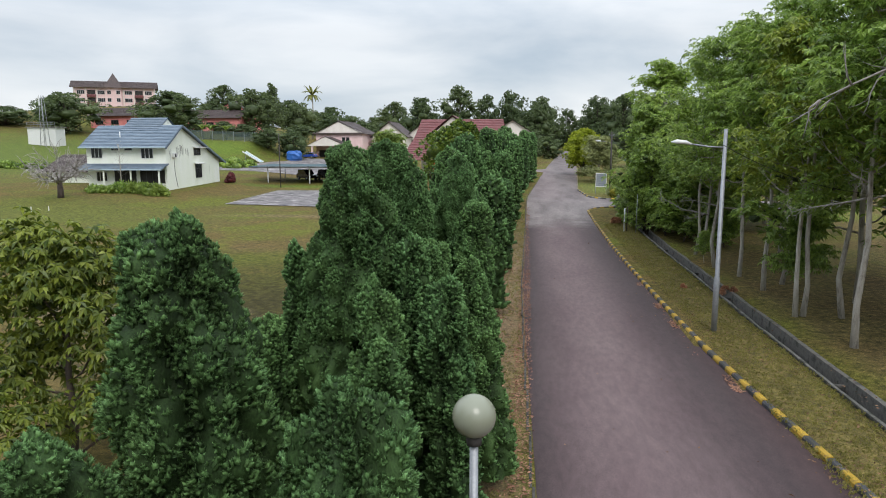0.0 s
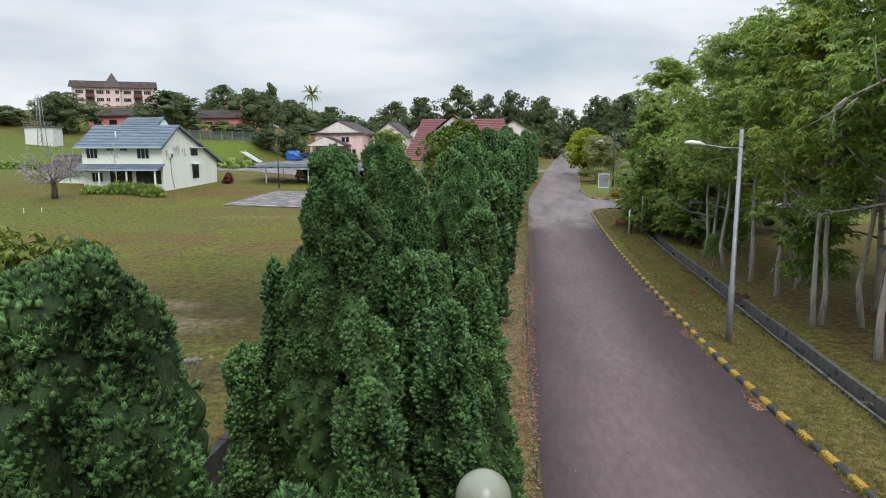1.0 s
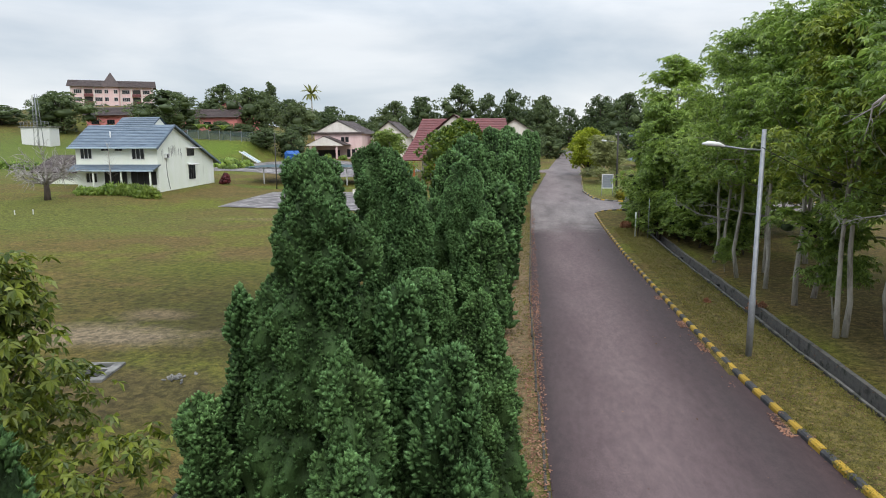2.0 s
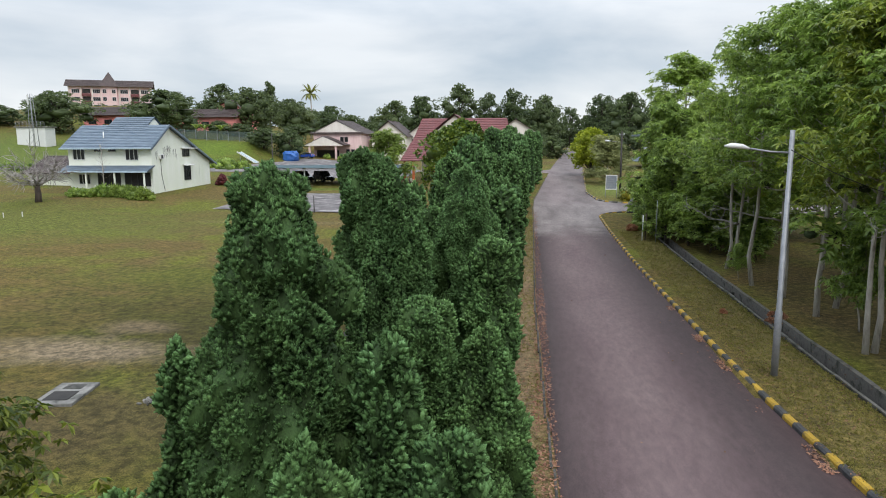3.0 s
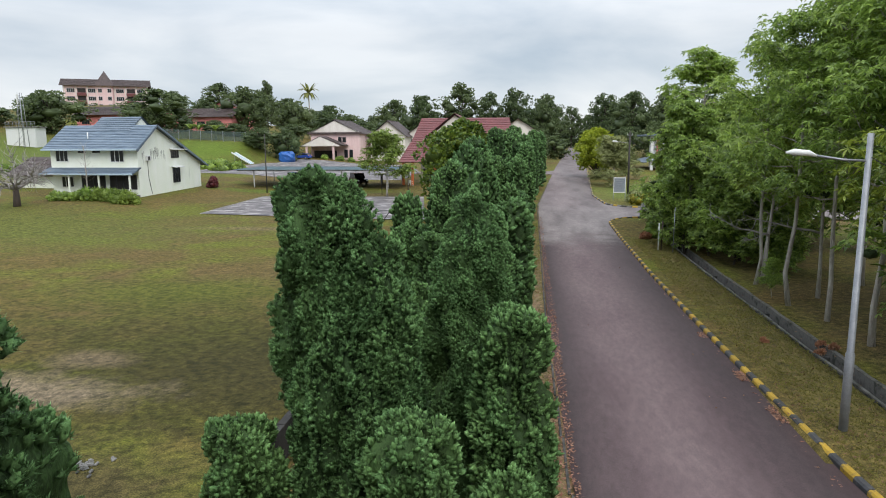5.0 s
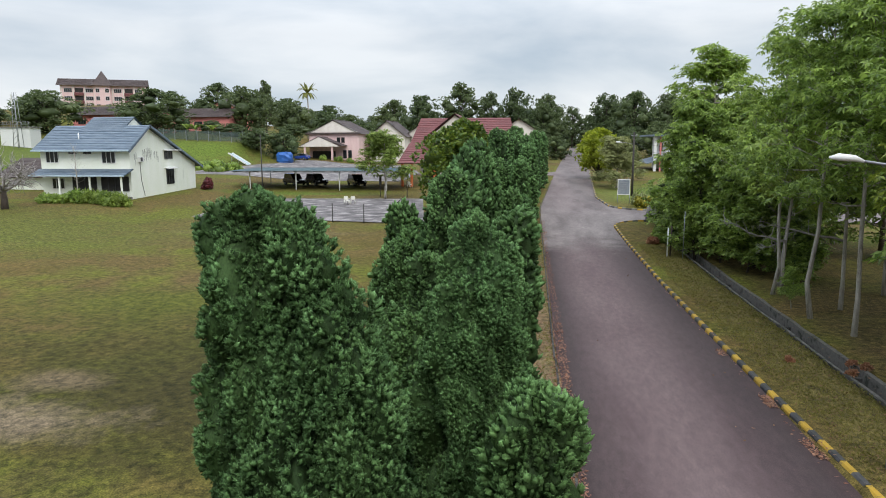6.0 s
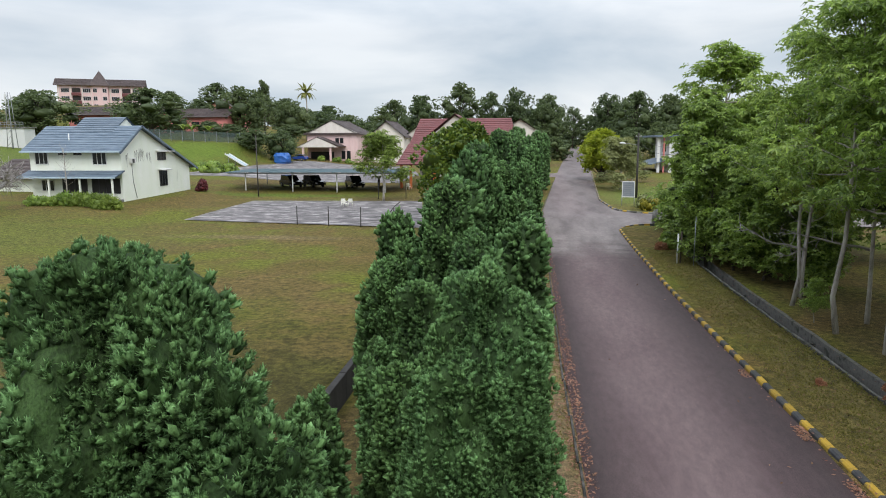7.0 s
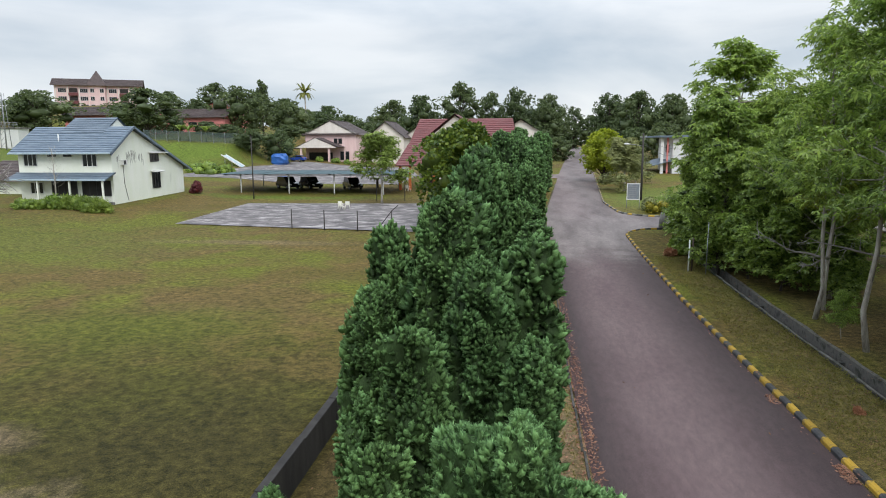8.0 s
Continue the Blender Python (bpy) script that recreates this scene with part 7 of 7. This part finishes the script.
def utility_pole(at, h, label, lamp_arm=False):
    p = thing("utility_pole", at, label, "utility pole", "utility poles")
    part("pole", tube(bmesh.new(), [(0, 0, -0.4), (0, 0, h)], [0.15, 0.1], 10), M_TIMBERPOLE, p)
    part("bracket", boxes((-0.35, 0.35, -0.05, 0.05, h - 0.5, h - 0.4), bevel=0.01), M_STEEL, p)
    for x0 in (-0.3, 0.3):
        part("insulator", tube(bmesh.new(), [(x0, 0, h - 0.4), (x0, 0, h - 0.25)], [0.04, 0.03], 8), M_WHITE, p)
    if lamp_arm:
        part("arm", tube(bmesh.new(), [(0, 0, h - 1.5), (-1.2, 0, h - 1.3), (-1.6, 0, h - 1.28)], [0.03, 0.03, 0.03], 6), M_STEEL, p)
        part("lamp_head", tube(bmesh.new(), [(-1.5, 0, h - 1.3), (-1.75, 0, h - 1.25), (-2.1, 0, h - 1.22), (-2.25, 0, h - 1.22)], [0.05, 0.12, 0.12, 0.03], 8), M_WHITE, p)
    return p


utility_pole((11.8, 99.0, 1.2), 7.9, "dark tarred timber pole with street lamp arm", True)
utility_pole((12.8, 76.0, 0.5), 7.6, "dark tarred timber pole at the edge of the wood")


def wire(a, b, sag, label):
    a, b = Vector(a), Vector(b)
    pts = [a.lerp(b, t) - Vector((0, 0, 4 * sag * t * (1 - t))) for t in [i / 14 for i in range(15)]]
    w = thing("overhead_cable", a, label, "cable", "overhead cables")
    part("cable", tube(bmesh.new(), [p - a for p in pts], [0.016] * 15, 4), M_BLACKRUBBER, w)


wire((11.8, 99.0, 8.7), (12.8, 76.0, 7.7), 0.7, "black cable sagging between the timber poles")
wire((11.5, 99.0, 8.5), (12.5, 76.0, 7.3), 1.1, "second black cable between the timber poles")
wire((12.8, 76.0, 7.6), (15.5, 50.0, 5.4), 1.2, "black cable running into the wood")
wire((7.2, 26.3, 7.5), (13.5, 27.5, 5.6), 0.4, "black cable from the street lamp to the wood")
# posts by the drain
for x, y, h0, mt, lab in ((8.05, 57.0, 2.0, M_WHITE, "white painted post beside the drain"), (8.3, 57.2, 2.1, M_BARKDARK, "weathered brown post beside the drain"), (8.9, 56.2, 3.2, M_STEEL, "thin grey stay rod beside the drain")):
    p = thing("marker_post", (x, y, 0.2), lab, "post", "posts by the drain")
    part("post", tube(bmesh.new(), [(0, 0, -0.3), (0.02, 0, h0)], [0.025 if mt is M_STEEL else 0.05] * 2, 8), mt, p)
stone = thing("stone_post", (10.0, 77.0 - 1.2, 0.45), "tapered grey stone gatepost at the corner", "post")
part("shaft", tube(bmesh.new(), [(0, 0, -0.3), (0, 0, 0.9), (0, 0, 1.5)], [0.34, 0.27, 0.16], 10), M_CONCRETE, stone)
for k, (x, y, s, mt, lab) in enumerate(((11.0, 86.5, 1.0, M_CROTON, "yellow variegated croton shrub"), (12.2, 86.8, 1.1, M_CROTON, "yellow variegated croton shrub"), (11.2, 88.8, 1.1, M_LEAFGREY, "pale grey-green shrub at the corner"), (13.5, 87.3, 1.2, M_RED, "reddish-leaved shrub at the corner"),
                                        (12.6, 85.6, 0.8, M_CROTON, "yellow variegated croton shrub"), (10.9, 74.3, 0.7, M_LEAFLIGHT, "small green shrub at the corner"), (8.1, 62.3, 0.4, M_FLOWER, "orange flowering shrub on the verge"), (8.6, 63.0, 0.6, M_LEAF, "small green shrub on the verge"), (9.2, 65.5, 0.8, M_LEAFDARK, "dark green shrub on the verge"))):
    bush("corner_shrub", (x, y, base_height(0, y) + 0.08), (s, s, s), mt, lab, seed=80 + k, leaf=0.25, n=26)
for x, y in ((8.05, 35.2), (9.7, 34.0), (10.1, 35.0), (10.4, 34.6)):
    bush("fallen_flowers", (x, y, 0.1), (0.18, 0.18, 0.14), M_FLOWER, "spray of fallen orange-pink blossom", "flowers", seed=int(x * 10), n=6, leaf=0.12, group="fallen blossom")
# fence and lean rails on the bank behind the house
bank = thing("mesh_fence", (-84, 151, base_height(-84, 151)), "grey-green mesh fence panels along the bank", "fence")
M_MESHFENCE = surface("green_mesh_sheet", (0.05, 0.08, 0.075), (0.09, 0.125, 0.11), 2.0, 0.7, bump=0.0)
_nt = M_MESHFENCE.node_tree
_gap = _nt.nodes.new("ShaderNodeBsdfTransparent")
_mix = _nt.nodes.new("ShaderNodeMixShader")
_mix.inputs[0].default_value = 0.5
_nt.links.new(_nt.nodes["Principled BSDF"].outputs[0], _mix.inputs[1])
_nt.links.new(_gap.outputs[0], _mix.inputs[2])
_nt.links.new(_mix.outputs[0], _nt.nodes["Material Output"].inputs[0])
for k in range(9):
    x0 = k * 2.6
    z0 = base_height(-84 + x0, 151) - base_height(-84, 151)
    part("panel", boxes((x0 + 0.06, x0 + 2.54, -0.02, 0.02, z0 + 0.1, z0 + 2.1)), M_MESHFENCE, bank)
    part("post", boxes((x0 - 0.05, x0 + 0.05, -0.05, 0.05, z0 - 0.4, z0 + 2.3), bevel=0.01), M_STEEL, bank)

# ---- small things on the field and by the porch ----
CHAIR_AT, RUBBLE_AT = (-18.8, 108.2), (-12.0, 23.1)
copy_thing(ch, pose(CHAIR_AT[0], CHAIR_AT[1], base_height(*CHAIR_AT) + 0.02, 0, 0, 150))
rr = np.random.default_rng(77)
bits = []
for k in range(26):
    a, q = rr.uniform(0, 6.28), abs(rr.normal()) * 0.28
    bits.append(lump(rr, (q * math.cos(a) * 1.5, q * math.sin(a), 0.03), (rr.uniform(0.04, 0.1), rr.uniform(0.04, 0.09), rr.uniform(0.03, 0.06)), 4, 6, 0.2))
rv, rf = join(bits)
me = bpy.data.meshes.new("rubble")
me.from_pydata([tuple(p) for p in rv], [], [tuple(int(i) for i in q) for q in rf])
rubble = part("rubble", me, M_CONCRETE)
rubble.location = (RUBBLE_AT[0], RUBBLE_AT[1], height(*RUBBLE_AT))
tagged(rubble, "small scatter of grey broken concrete in the grass", "rubble", kind="stuff")
